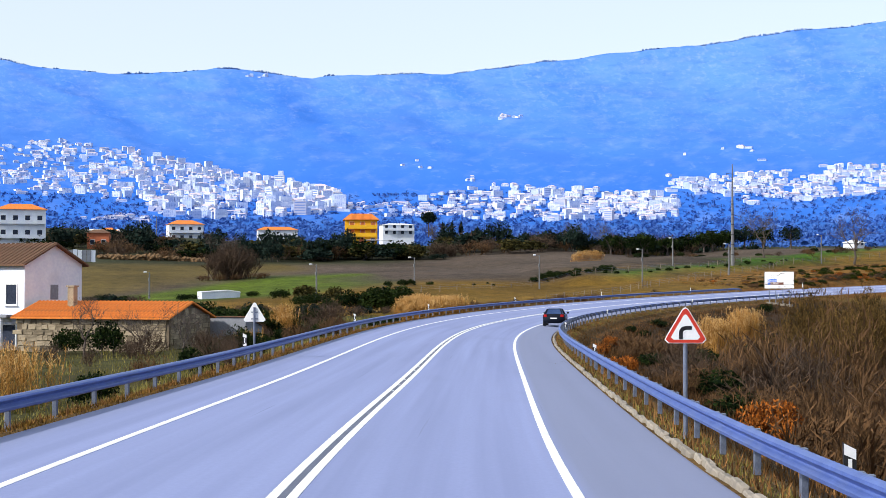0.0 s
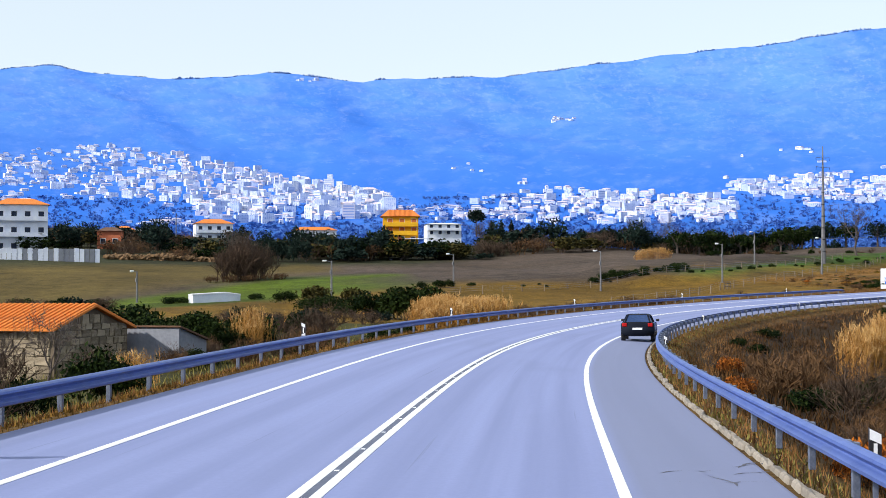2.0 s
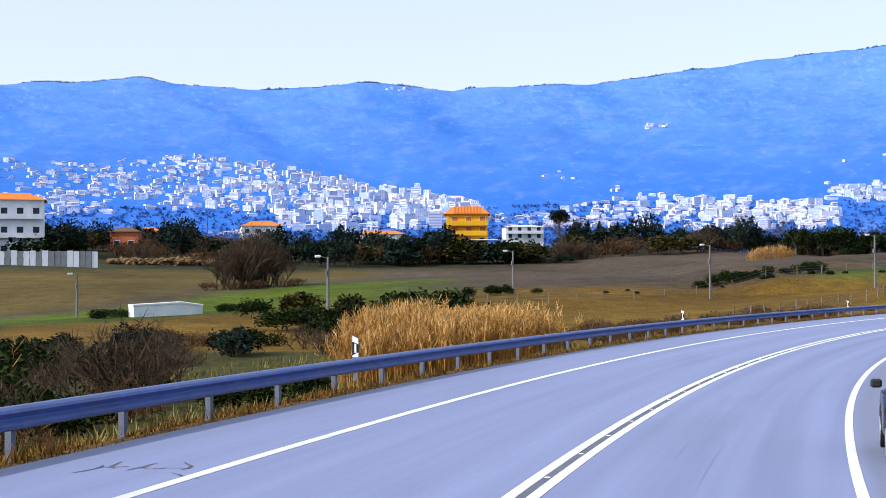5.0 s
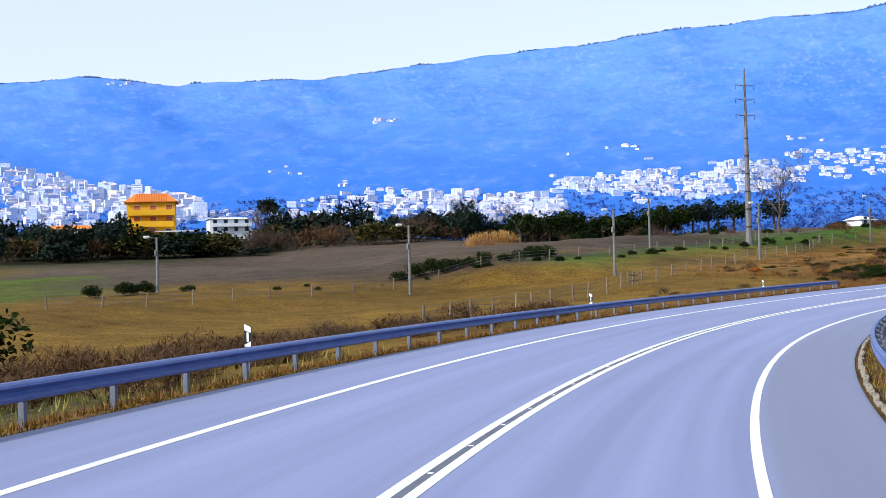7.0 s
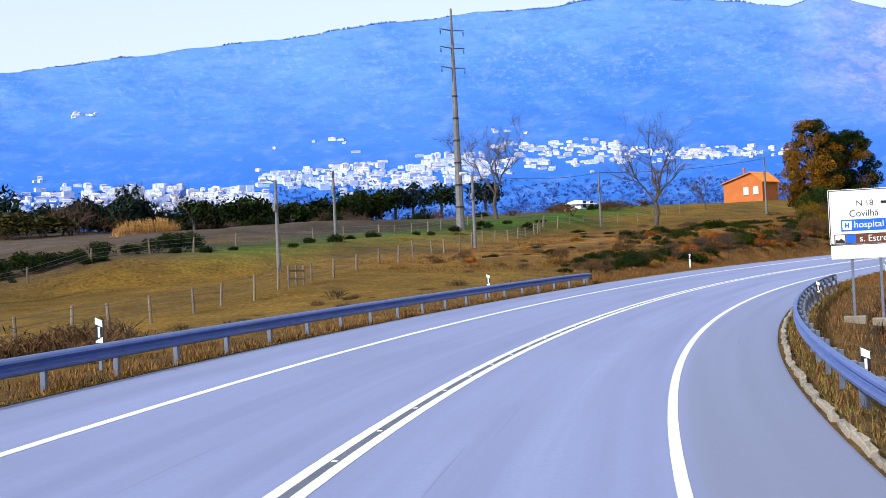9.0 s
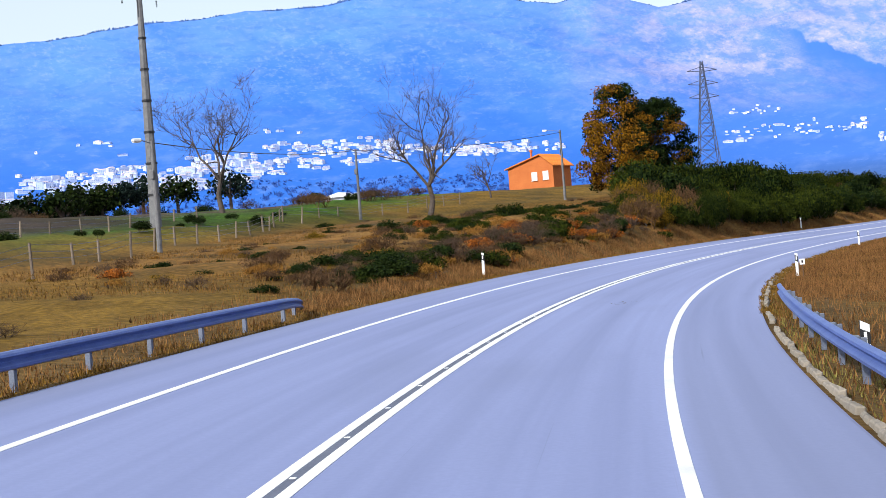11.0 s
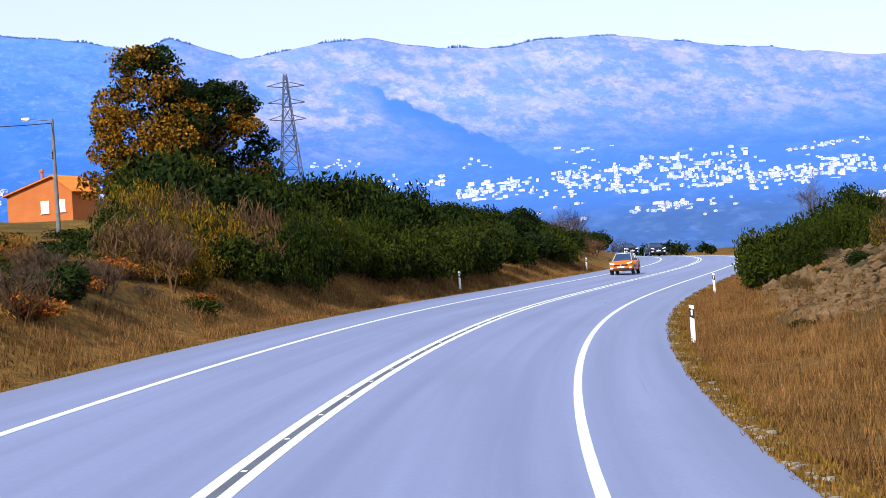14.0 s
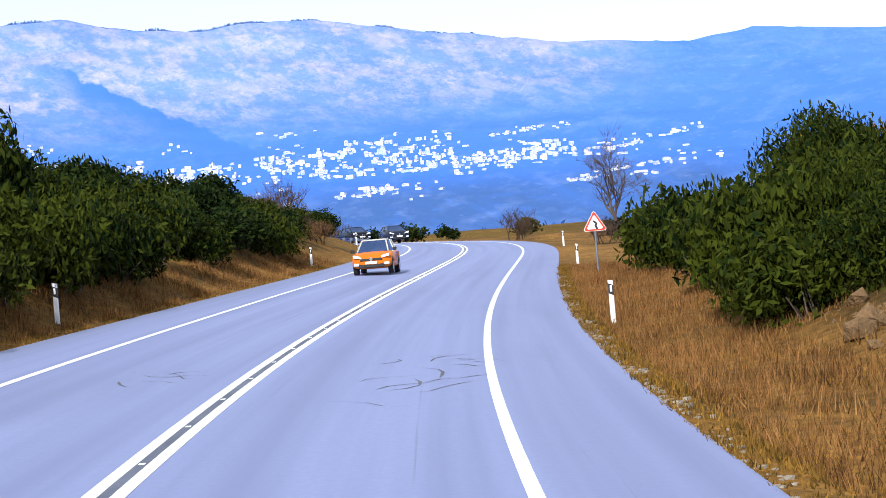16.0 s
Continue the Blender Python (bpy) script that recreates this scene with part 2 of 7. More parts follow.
def tube(bm, p0, p1, r0, r1=None, n=8, cap=True):
    """A tapered round bar from p0 to p1."""
    r1 = r0 if r1 is None else r1
    p0, p1 = Vector(p0), Vector(p1)
    q = (p1 - p0).to_track_quat("Z", "Y")
    rings = []
    for p, r in ((p0, r0), (p1, r1)):
        rings.append([bm.verts.new(p + q @ Vector((r * math.cos(a), r * math.sin(a), 0))) for a in (2 * math.pi * k / n for k in range(n))])
    for k in range(n):
        bm.faces.new((rings[0][k], rings[0][(k + 1) % n], rings[1][(k + 1) % n], rings[1][k]))
    if cap:
        bm.faces.new(rings[0][::-1])
        bm.faces.new(rings[1])


def polytube(bm, pts, r, n=4):
    """One continuous thin bar through the points."""
    rings = []
    for i, p in enumerate(pts):
        d = Vector(pts[min(i + 1, len(pts) - 1)]) - Vector(pts[max(i - 1, 0)])
        q = d.to_track_quat("Z", "Y")
        rings.append([bm.verts.new(Vector(p) + q @ Vector((r * math.cos(a), r * math.sin(a), 0))) for a in (2 * math.pi * k / n for k in range(n))])
    for a, b in zip(rings[:-1], rings[1:]):
        for k in range(n):
            bm.faces.new((a[k], a[(k + 1) % n], b[(k + 1) % n], b[k]))


def poly(bm, pts, depth, m=None):
    """A flat outline in x and z, given depth along y."""
    a = [bm.verts.new((x, 0, z)) for x, z in pts]
    b = [bm.verts.new((x, depth, z)) for x, z in pts]
    bm.faces.new(a)
    bm.faces.new(b[::-1])
    k = len(pts)
    for i in range(k):
        bm.faces.new((a[(i + 1) % k], a[i], b[i], b[(i + 1) % k]))
    if m is not None:
        bmesh.ops.transform(bm, matrix=m, verts=a + b)


def thing(name, m, label, category, group="", kind=""):
    ob = new(name)
    ob.matrix_world = m
    return tagged(ob, label, category, group, kind)


# ---- the road's line ----
def glide(x, first, step, values):
    v = np.asarray(values, float)
    x = np.clip((np.asarray(x, float) - first) / step, 0, len(v) - 1)
    i = np.clip(x.astype(int), 0, len(v) - 2)
    u, m = x - i, np.gradient(v)
    return (2 * u**3 - 3 * u**2 + 1) * v[i] + (u**3 - 2 * u**2 + u) * m[i] + (-2 * u**3 + 3 * u**2) * v[i + 1] + (u**3 - u**2) * m[i + 1]


RS = np.arange(-40.0, 621.0, 1.0)
_bend = glide(RS, -40, 20, BEND) / 1000
_bend = np.where(RS > 440, FAR_BEND * np.clip((RS - 440) / 30, 0, 1) * np.clip((590 - RS) / 30, 0, 1) + _bend * np.clip((470 - RS) / 30, 0, 1), _bend)
RH = np.concatenate([[0], np.cumsum((_bend[1:] + _bend[:-1]) / 2)])
RH += 0.473706 - np.interp(200, RS, RH)
RX = np.concatenate([[0], np.cumsum((np.sin(RH)[1:] + np.sin(RH)[:-1]) / 2)])
RY = np.concatenate([[0], np.cumsum((np.cos(RH)[1:] + np.cos(RH)[:-1]) / 2)])
RX, RY = RX + 43.7184 - np.interp(200, RS, RX), RY + 193.7676 - np.interp(200, RS, RY)
RZ, RE = glide(RS, -40, 40, RISE), glide(RS, -40, 50, CROSSFALL)


def along(s, o, up=0.0):
    """World places at s metres along the road and o metres to the right of its middle, up metres over its plane."""
    s, o = np.broadcast_arrays(np.asarray(s, float), np.asarray(o, float))
    h, x, y, z, e = (np.interp(s, RS, a) for a in (RH, RX, RY, RZ, RE))
    return np.stack([x + o * np.cos(h), y - o * np.sin(h), z - e * np.clip(o, -12, 12) + up], -1)


def heading(s):
    return float(np.interp(s, RS, RH))


def at_road(s, o, up=0.0, turn=0.0):
    """A pose there, its y axis along the road."""
    p = along(s, o, up)
    return pose(*p, 0, 0, -math.degrees(heading(s)) + turn)


def road_coords(x, y):
    """Along and across the road, for arrays of world places."""
    x, y = np.ravel(x), np.ravel(y)
    sub = slice(0, None, 4)
    j = np.empty(len(x), int)
    for a in range(0, len(x), 4000):
        d = (x[a : a + 4000, None] - RX[None, sub]) ** 2 + (y[a : a + 4000, None] - RY[None, sub]) ** 2
        j[a : a + 4000] = np.argmin(d, 1) * 4
    dx, dy = x - RX[j], y - RY[j]
    s = RS[j] + dx * np.sin(RH[j]) + dy * np.cos(RH[j])
    return s, dx * np.cos(RH[j]) - dy * np.sin(RH[j])


# ---- the ground's shape ----
STATIONS = [-40, 60, 120, 180, 220, 250, 275, 290, 315, 345, 375, 400, 430, 470, 505, 560, 620]
OFFSETS = [-60, -40, -25, -15, -9, -7, -5.9, 5.9, 7, 9, 13, 20, 35, 60]
BANKS = """
-3.5 -3.5 -3.2 -2.6 -0.9 -.2 -.05 -.05 -.25 -.9 -2.2 -3.5 -4.5 -5
-3.5 -3.5 -3.2 -2.6 -0.9 -.2 -.05 -.05 -.25 -.9 -2.2 -3.5 -4.5 -5
-3.2 -3.0 -2.7 -2.3 -0.9 -.2 -.05 -.05 -.25 -.9 -2.2 -3.4 -4.2 -5
-2.2 -2.0 -2.0 -1.6 -.8 -.2 -.05 -.05 -.25 -.8 -1.8 -2.8 -3.4 -4
-1.2 -1.6 -1.6 -1.2 -.5 -.2 -.05 -.05 -.2 -.6 -1.3 -1.9 -2.2 -3
-1.7 -1.3 -.9 -.6 -.3 -.2 -.05 -.05 -.2 -.4 -.8 -1.2 -1.4 -2
-.3 -.1 .2 .2 0 -.1 -.05 -.05 -.15 -.25 -.4 -.5 -.6 -1
1.5 1.4 1.1 .6 .1 -.05 -.05 -.05 -.1 -.15 -.2 -.2 0 0
2.7 2.2 1.9 1.6 .7 0 -.05 -.05 -.1 -.1 .1 .5 1 1
3.6 3.2 3.0 2.7 1.2 .05 -.05 -.05 -.1 .1 1.0 2.8 3.8 4
4.6 3.6 3.5 3.2 1.4 .05 -.05 -.05 -.1 .25 1.9 3.6 4.6 5
6.2 5.0 4.4 3.3 1.1 .05 -.05 -.05 -.1 .2 1.5 3.4 4.6 5
7.4 6.2 4.8 3.3 1.0 .05 -.05 -.05 -.1 0 .5 1.8 3.2 3.5
7.6 6.0 4.4 2.6 .8 0 -.05 -.05 -.1 -.1 0 .6 1.0 1
3.5 2.4 2.0 1.0 .2 -.05 -.05 -.05 -.1 -.1 -.1 -.1 0 0
0 -.4 -.3 -.2 -.1 -.1 -.05 -.05 -.1 -.1 -.2 -.3 -.4 -.5
0 -.4 -.3 -.2 -.1 -.1 -.05 -.05 -.1 -.1 -.2 -.3 -.4 -.5
"""
BANK = np.array([[float(v) for v in row.split()] for row in BANKS.strip().splitlines()])


def bank(s, o):
    """Height of the verge and the slopes over the road's plane."""
    s, o = np.broadcast_arrays(np.asarray(s, float), np.asarray(o, float))
    cols = np.stack([np.interp(s, STATIONS, BANK[:, k]) for k in range(len(OFFSETS))], -1)
    i = np.clip(np.searchsorted(OFFSETS, o) - 1, 0, len(OFFSETS) - 2)
    a, b = np.take(OFFSETS, i), np.take(OFFSETS, i + 1)
    u = np.clip((o - a) / (b - a), 0, 1)
    lo = np.take_along_axis(cols, i[..., None], -1)[..., 0]
    hi = np.take_along_axis(cols, (i + 1)[..., None], -1)[..., 0]
    return lo + (hi - lo) * u


def smooth01(x):
    x = np.clip(x, 0, 1)
    return x * x * (3 - 2 * x)


def field(x, y):
    """The gently rising farmland away from the road."""
    east = 2.2 + 0.055 * (y - 232) + 0.018 * (x - 11)
    west = 1.9 + 0.02 * (y - 248) + 0.04 * (np.clip(x, -40, 60) - 8) * smooth01((380 - y) / 90) + 0.060 * np.maximum(0, y - 290)
    lean = smooth01((95 - x) / 40)
    z = west * lean + east * (1 - lean)
    z = z - 2.6 * smooth01((y - 320) / 70) * smooth01((x + 70) / 60) * smooth01((150 - x) / 30)
    z = z - 0.022 * np.maximum(0, y - 362) * smooth01((x - 80) / 30) * smooth01((240 - x) / 40) * (y < 520)
    return np.clip(z, -6, 24)


# the skyline: elevation over the valley, by compass heading
SKY_AZ = [-30, -14, -10, -8.7, -5.9, -3.8, -2.4, -0.5, 1.2, 2.8, 4.4, 5.7, 8.6, 10.5, 13.2, 15.9, 18.3, 21.5, 23.4, 26.5, 27.9, 32.2, 34, 35.1, 37.5, 39.1, 40.3, 42.1, 43.5, 46.1, 48.2, 50.5, 52.3, 54, 57.6, 59, 61, 63.6, 65.7, 68, 70.1, 80]
SKY_EL = [6.8, 8.0, 8.25, 8.05, 7.9, 8.05, 8.23, 8.15, 7.9, 8.08, 8.15, 8.07, 8.4, 8.65, 8.9, 9.1, 9.45, 9.65, 9.7, 9.88, 10.0, 9.56, 9.26, 9.55, 8.78, 8.95, 9.1, 9.22, 8.95, 8.53, 8.75, 8.72, 8.4, 8.08, 7.5, 7.2, 6.98, 6.7, 7.05, 6.7, 6.4, 6.2]
CX, CY = 70.0, 190.0


def fbm(x, y, scale, octaves=5):
    return noise.fractal(Vector((x / scale, y / scale, 3.1)), 0.9, 2.1, octaves)


def far_height(r, az, x, y):
    """Hills and mountains: the angle above the valley grows with distance up to the skyline."""
    top = float(np.interp(az, SKY_AZ, SKY_EL))
    east = float(smooth01((az - 34) / 10))
    el = np.interp(r, [250, 420, 700, 1200, 1700, 2300, 3000, 3700, 4300], [1.2, 1.75, 2.0 - 1.3 * east, 2.2 - 1.2 * east, 2.75 - 0.9 * east, 4.2 - 1.0 * east, 6.0 - 0.6 * east, 0.5 * top + 3.6, top])
    el += 0.9 * smooth01((r - 1200) / 1500) * smooth01((4150 - r) / 500) * (fbm(x, y, 1100, 6)) * 0.8
    el += 0.10 * fbm(x, y, 140, 4) * smooth01((r - 3000) / 1000)
    el += 0.35 * smooth01((r - 1900) / 900) * smooth01((4250 - r) / 500) * (0.5 - abs(fbm(x + 0.35 * y, y * 0.45, 420, 5)))
    return r * math.tan(radians(el))


LAMPS = [(8.2, 245.5), (28.3, 292.0), (50.4, 283.2), (70.3, 285.7), (93.2, 306.3), (130.6, 355.8)]
LAMP_LINE = [(-120, 130)] + LAMPS + [(230, 470)]


def beyond_lamps(x, y):
    """Signed distance past the lane that the street lamps stand along."""
    best = np.full(np.shape(x), 1e9)
    side = np.zeros(np.shape(x))
    for (x0, y0), (x1, y1) in zip(LAMP_LINE[:-1], LAMP_LINE[1:]):
        dx, dy = x1 - x0, y1 - y0
        u = np.clip(((x - x0) * dx + (y - y0) * dy) / (dx * dx + dy * dy), 0, 1)
        d = np.hypot(x - x0 - u * dx, y - y0 - u * dy)
        c = np.sign(dx * (y - y0) - dy * (x - x0))
        side = np.where(d < best, c, side)
        best = np.minimum(best, d)
    return best * side


def ground_z(x, y, raised=True):
    """Height of the ground at arrays of world places near the road."""
    x, y = np.asarray(x, float), np.asarray(y, float)
    s, o = road_coords(x, y)
    s, o = s.reshape(x.shape), o.reshape(x.shape)
    inside = (s > -39) & (s < 619)
    near = along(np.clip(s, -40, 620), np.clip(o, -60, 60))[..., 2] + bank(s, o)
    w = np.where(inside, smooth01((62 - np.abs(o)) / 22), 0)
    far = field(x, y)
    far = np.where((o > 0) | (s > 500), np.minimum(far, near + 3 - 4.0 * smooth01((s - 440) / 60)), far)
    rise = 1.2 * smooth01((beyond_lamps(x, y) - 1) / 4) * smooth01((x - 48) / 14) * smooth01((150 - x) / 20)
    return near * w + far * (1 - w) + rise


# ---- ground ----
TURF, PLOUGH, GREEN, SCRUB, VERGE, CUT = (0.122, 0.070, 0.011), (0.066, 0.049, 0.038), (0.060, 0.088, 0.007), (0.030, 0.032, 0.015), (0.105, 0.062, 0.02), (0.165, 0.083, 0.020)


def cover(x, y, s, o, r, az):
    """The ground's own colour at each place."""
    x, y, s, o = (np.asarray(a, float) for a in (x, y, s, o))
    d = beyond_lamps(x, y)
    c = np.zeros(x.shape + (3,))
    c[:] = TURF

    def lay(mask, colour):
        m = np.clip(mask, 0, 1)[..., None]
        c[:] = c * (1 - m) + np.array(colour) * m

    lay((d - 4) / 10, PLOUGH)
    lay((d - 2) / 4 * np.clip((24 - x) / 26, 0, 1) * np.clip((46 - d) / 12, 0, 1), GREEN)
    lay((d - 46) / 10 * np.clip((14 - x) / 30, 0, 1) * np.clip((112 - d) / 12, 0, 1), (0.086, 0.062, 0.018))
    lay((d - 1) / 3 * np.clip((x - 64) / 12, 0, 1) * np.clip((13 - d) / 3, 0, 1), (0.040, 0.092, 0.008))
    lay((d - 104) / 10, SCRUB)
    lay((11 - np.abs(o)) / 3, VERGE)
    lay(np.clip((s - 285) / 15, 0, 1) * np.clip((s < 600), 0, 1) * np.clip((40 - np.abs(o)) / 12, 0, 1), CUT)
    lay((o > 8) * np.clip((280 - s) / 20, 0, 1) * np.clip((60 - o) / 10, 0, 1), (0.032, 0.019, 0.009))
    lay((o < -8) * (s < 190) * np.clip((-o - 8) / 5, 0, 1) * (d < 0), (0.045, 0.043, 0.014))
    lay(np.clip((s - 342) / 6, 0, 1) * np.clip((394 - s) / 6, 0, 1) * np.clip((o - 9.5) / 1.5, 0, 1) * np.clip((19 - o) / 3, 0, 1), (0.064, 0.044, 0.017))
    return c


def ground():
    """One sheet: a close net along the road and a wide one out to the mountains' foot."""
    verts, faces, cols = [], [], []
    ss = np.arange(-40, 621, 2.5)
    oo = np.array([-62, -54, -47, -41, -36, -32, -28, -25, -22, -19.5, -17, -15, -13, -11.5, -10, -9, -8, -7.3, -6.7, -6.2, -5.9, 5.9, 6.2, 6.7, 7.3, 8, 9, 10, 11.5, 13, 15, 17, 19.5, 22, 25, 28, 32, 36, 41, 47, 54, 62.0])
    sg, og = np.meshgrid(ss, oo, indexing="ij")
    p = along(sg, og)
    p[..., 2] = ground_z(p[..., 0], p[..., 1])
    edge = np.abs(og) < 6.5
    p[..., 2] = np.where(edge, along(sg, og)[..., 2] - 0.03, p[..., 2])
    amp = np.clip((np.abs(og) - 6.5) / 8, 0, 1) * 0.35
    for i in range(p.shape[0]):
        for j in range(p.shape[1]):
            q = p[i, j]
            verts.append((q[0], q[1], q[2] + amp[i, j] * fbm(q[0], q[1], 7, 4)))
    n = len(oo)
    for i in range(len(ss) - 1):
        for j in range(n - 1):
            a = i * n + j
            faces.append((a, a + 1, a + n + 1, a + n))
    cols.append(cover(p[..., 0], p[..., 1], sg, og, None, None).reshape(-1, 3))
    # wide net
    az = np.concatenate([np.arange(-180, -20, 8.0), np.arange(-20, 85, 0.5), np.arange(85, 180, 8.0)])
    rr = np.concatenate([np.linspace(5, 60, 6), np.geomspace(75, 900, 46)])
    ag, rg = np.meshgrid(np.radians(az), rr, indexing="ij")
    x, y = CX + rg * np.sin(ag), CY + rg * np.cos(ag)
    s, o = (v.reshape(x.shape) for v in road_coords(x, y))
    z = ground_z(x, y)
    lap = (np.abs(o) < 62) & (s > -39) & (s < 619)
    under = lap & (np.abs(o) < 46)
    z = np.where(under, z - 2.5, np.where(lap, z - 0.15, z))
    far = smooth01((rg - 420) / 120)
    base = len(verts)
    for i in range(len(az)):
        for j in range(len(rr)):
            zz = z[i, j]
            if far[i, j] > 0:
                zz = zz * (1 - far[i, j]) + far_height(rr[j], az[i], x[i, j], y[i, j]) * far[i, j]
            verts.append((x[i, j], y[i, j], zz + (0 if under[i, j] else 0.3 * fbm(x[i, j], y[i, j], 25, 3))))
    n = len(rr)
    k = len(az)
    for i in range(k):
        for j in range(n - 1):
            a, b = base + i * n + j, base + ((i + 1) % k) * n + j
            faces.append((a, b, b + 1, a + 1))
    cols.append(cover(x, y, s, o, rg, ag).reshape(-1, 3))
    ob = raw("ground", verts, faces, GROUND, smooth=True)
    layer = ob.data.color_attributes.new("cover", "FLOAT_COLOR", "POINT")
    flat = np.ones((len(verts), 4))
    flat[:, :3] = np.concatenate(cols)
    vx = np.array(verts)
    vs, vo = road_coords(vx[:, 0], vx[:, 1])
    flat[:, 3] = 0.12 + 0.88 * np.clip((vs - 282) / 12, 0, 1) * np.clip((58 - np.abs(vo)) / 10, 0, 1)
    layer.data.foreach_set("color", flat.ravel())
    tagged(ob, "dry ochre and green farmland with ploughed fields and verges", "ground", kind="structure")


ground()


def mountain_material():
    """Wooded slopes with paler heath and bare granite towards the tops of the eastern massif, blue distance haze
    painted into the colour.
    """
    m = bpy.data.materials.new("mountain_slopes")
    m.use_nodes = True
    t = m.node_tree
    n, ln = t.nodes, t.links
    bsdf = n["Principled BSDF"]
    lie = n.new("ShaderNodeAttribute")
    lie.attribute_name = "lie"
    pos = lie.outputs["Vector"]

    def noise_at(scale, detail, rough=0.6, warp=0.0):
        q = n.new("ShaderNodeTexNoise")
        q.inputs["Scale"].default_value, q.inputs["Detail"].default_value = scale, detail
        q.inputs["Roughness"].default_value, q.inputs["Distortion"].default_value = rough, warp
        ln.new(pos, q.inputs["Vector"])
        return q.outputs["Fac"]

    def span(v, a, b, lo=0.0, hi=1.0):
        r = n.new("ShaderNodeMapRange")
        r.inputs[1].default_value, r.inputs[2].default_value, r.inputs[3].default_value, r.inputs[4].default_value = a, b, lo, hi
        ln.new(v, r.inputs[0])
        return r.outputs[0]

    def mix(f, a, b):
        q = n.new("ShaderNodeMix")
        q.data_type = "RGBA"
        for i, v in ((0, f), (6, a), (7, b)):
            if isinstance(v, tuple):
                q.inputs[i].default_value = (*v, 1)
            else:
                ln.new(v, q.inputs[i])
        return q.outputs[2]

    def times(a, b):
        q = n.new("ShaderNodeMath")
        q.operation = "MULTIPLY"
        ln.new(a, q.inputs[0])
        ln.new(b, q.inputs[1])
        return q.outputs[0]

    sep = n.new("ShaderNodeSeparateXYZ")
    ln.new(pos, sep.inputs[0])
    az, el = sep.outputs["X"], sep.outputs["Y"]

    def stretched(sx, sy, shear):
        q = n.new("ShaderNodeCombineXYZ")
        a = n.new("ShaderNodeMath")
        a.operation = "MULTIPLY_ADD"
        ln.new(el, a.inputs[0])
        a.inputs[1].default_value = shear
        ln.new(az, a.inputs[2])
        b = n.new("ShaderNodeMath")
        b.operation = "MULTIPLY"
        ln.new(a.outputs[0], b.inputs[0])
        b.inputs[1].default_value = sx
        c = n.new("ShaderNodeMath")
        c.operation = "MULTIPLY"
        ln.new(el, c.inputs[0])
        c.inputs[1].default_value = sy
        ln.new(b.outputs[0], q.inputs[0])
        ln.new(c.outputs[0], q.inputs[1])
        return q.outputs[0]

    def folds(vec, detail, rough):
        q = n.new("ShaderNodeTexNoise")
        q.inputs["Scale"].default_value, q.inputs["Detail"].default_value, q.inputs["Roughness"].default_value = 1.0, detail, rough
        ln.new(vec, q.inputs["Vector"])
        return q.outputs["Fac"]

    # distance haze put into the colour: deep blue low down, paler with height
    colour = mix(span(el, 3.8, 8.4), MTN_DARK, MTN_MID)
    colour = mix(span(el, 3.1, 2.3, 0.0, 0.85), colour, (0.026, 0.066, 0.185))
    # broad spurs running down the slope, then finer ones: relief shading painted as colour
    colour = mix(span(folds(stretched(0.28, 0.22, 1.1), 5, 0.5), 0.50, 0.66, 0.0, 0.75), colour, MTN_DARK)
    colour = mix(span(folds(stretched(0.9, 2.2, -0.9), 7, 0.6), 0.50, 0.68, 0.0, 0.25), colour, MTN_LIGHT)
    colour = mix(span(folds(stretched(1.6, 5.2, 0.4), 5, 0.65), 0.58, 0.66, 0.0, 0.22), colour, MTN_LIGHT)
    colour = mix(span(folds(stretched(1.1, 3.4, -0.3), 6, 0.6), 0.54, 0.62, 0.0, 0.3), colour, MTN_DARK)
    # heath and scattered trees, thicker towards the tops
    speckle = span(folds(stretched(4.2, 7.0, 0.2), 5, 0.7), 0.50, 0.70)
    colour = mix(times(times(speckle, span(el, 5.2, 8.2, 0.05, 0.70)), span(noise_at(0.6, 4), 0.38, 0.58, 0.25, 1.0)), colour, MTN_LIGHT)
    # granite on the eastern massif
    bare = times(times(span(az, 33, 39), span(az, 62.5, 59)), span(el, 4.6, 6.4))
    bare = times(bare, span(folds(stretched(0.8, 1.3, 0.5), 10, 0.72), 0.45, 0.56, 0.25, 1.0))
    def crests(vec, detail, rough, thick):
        q = n.new("ShaderNodeMath")
        q.operation = "SUBTRACT"
        ln.new(folds(vec, detail, rough), q.inputs[0])
        q.inputs[1].default_value = 0.5
        a = n.new("ShaderNodeMath")
        a.operation = "ABSOLUTE"
        ln.new(q.outputs[0], a.inputs[0])
        return span(a.outputs[0], thick, 0.0)

    # paler crests and darker hollows: shading of the rock's relief put into colour
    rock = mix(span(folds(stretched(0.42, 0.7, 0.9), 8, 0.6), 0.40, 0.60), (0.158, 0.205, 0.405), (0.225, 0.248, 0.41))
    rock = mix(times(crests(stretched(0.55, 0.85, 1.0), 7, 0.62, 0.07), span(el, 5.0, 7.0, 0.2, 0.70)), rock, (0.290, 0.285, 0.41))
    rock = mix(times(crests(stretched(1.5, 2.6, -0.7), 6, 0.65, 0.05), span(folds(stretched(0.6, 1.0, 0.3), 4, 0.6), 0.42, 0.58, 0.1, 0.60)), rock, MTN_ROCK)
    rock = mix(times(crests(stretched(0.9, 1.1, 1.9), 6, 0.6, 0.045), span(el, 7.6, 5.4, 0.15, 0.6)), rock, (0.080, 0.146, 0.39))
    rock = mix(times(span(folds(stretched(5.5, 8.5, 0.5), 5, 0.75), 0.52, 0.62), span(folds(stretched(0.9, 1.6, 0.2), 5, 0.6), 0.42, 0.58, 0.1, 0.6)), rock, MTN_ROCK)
    colour = mix(bare, colour, rock)
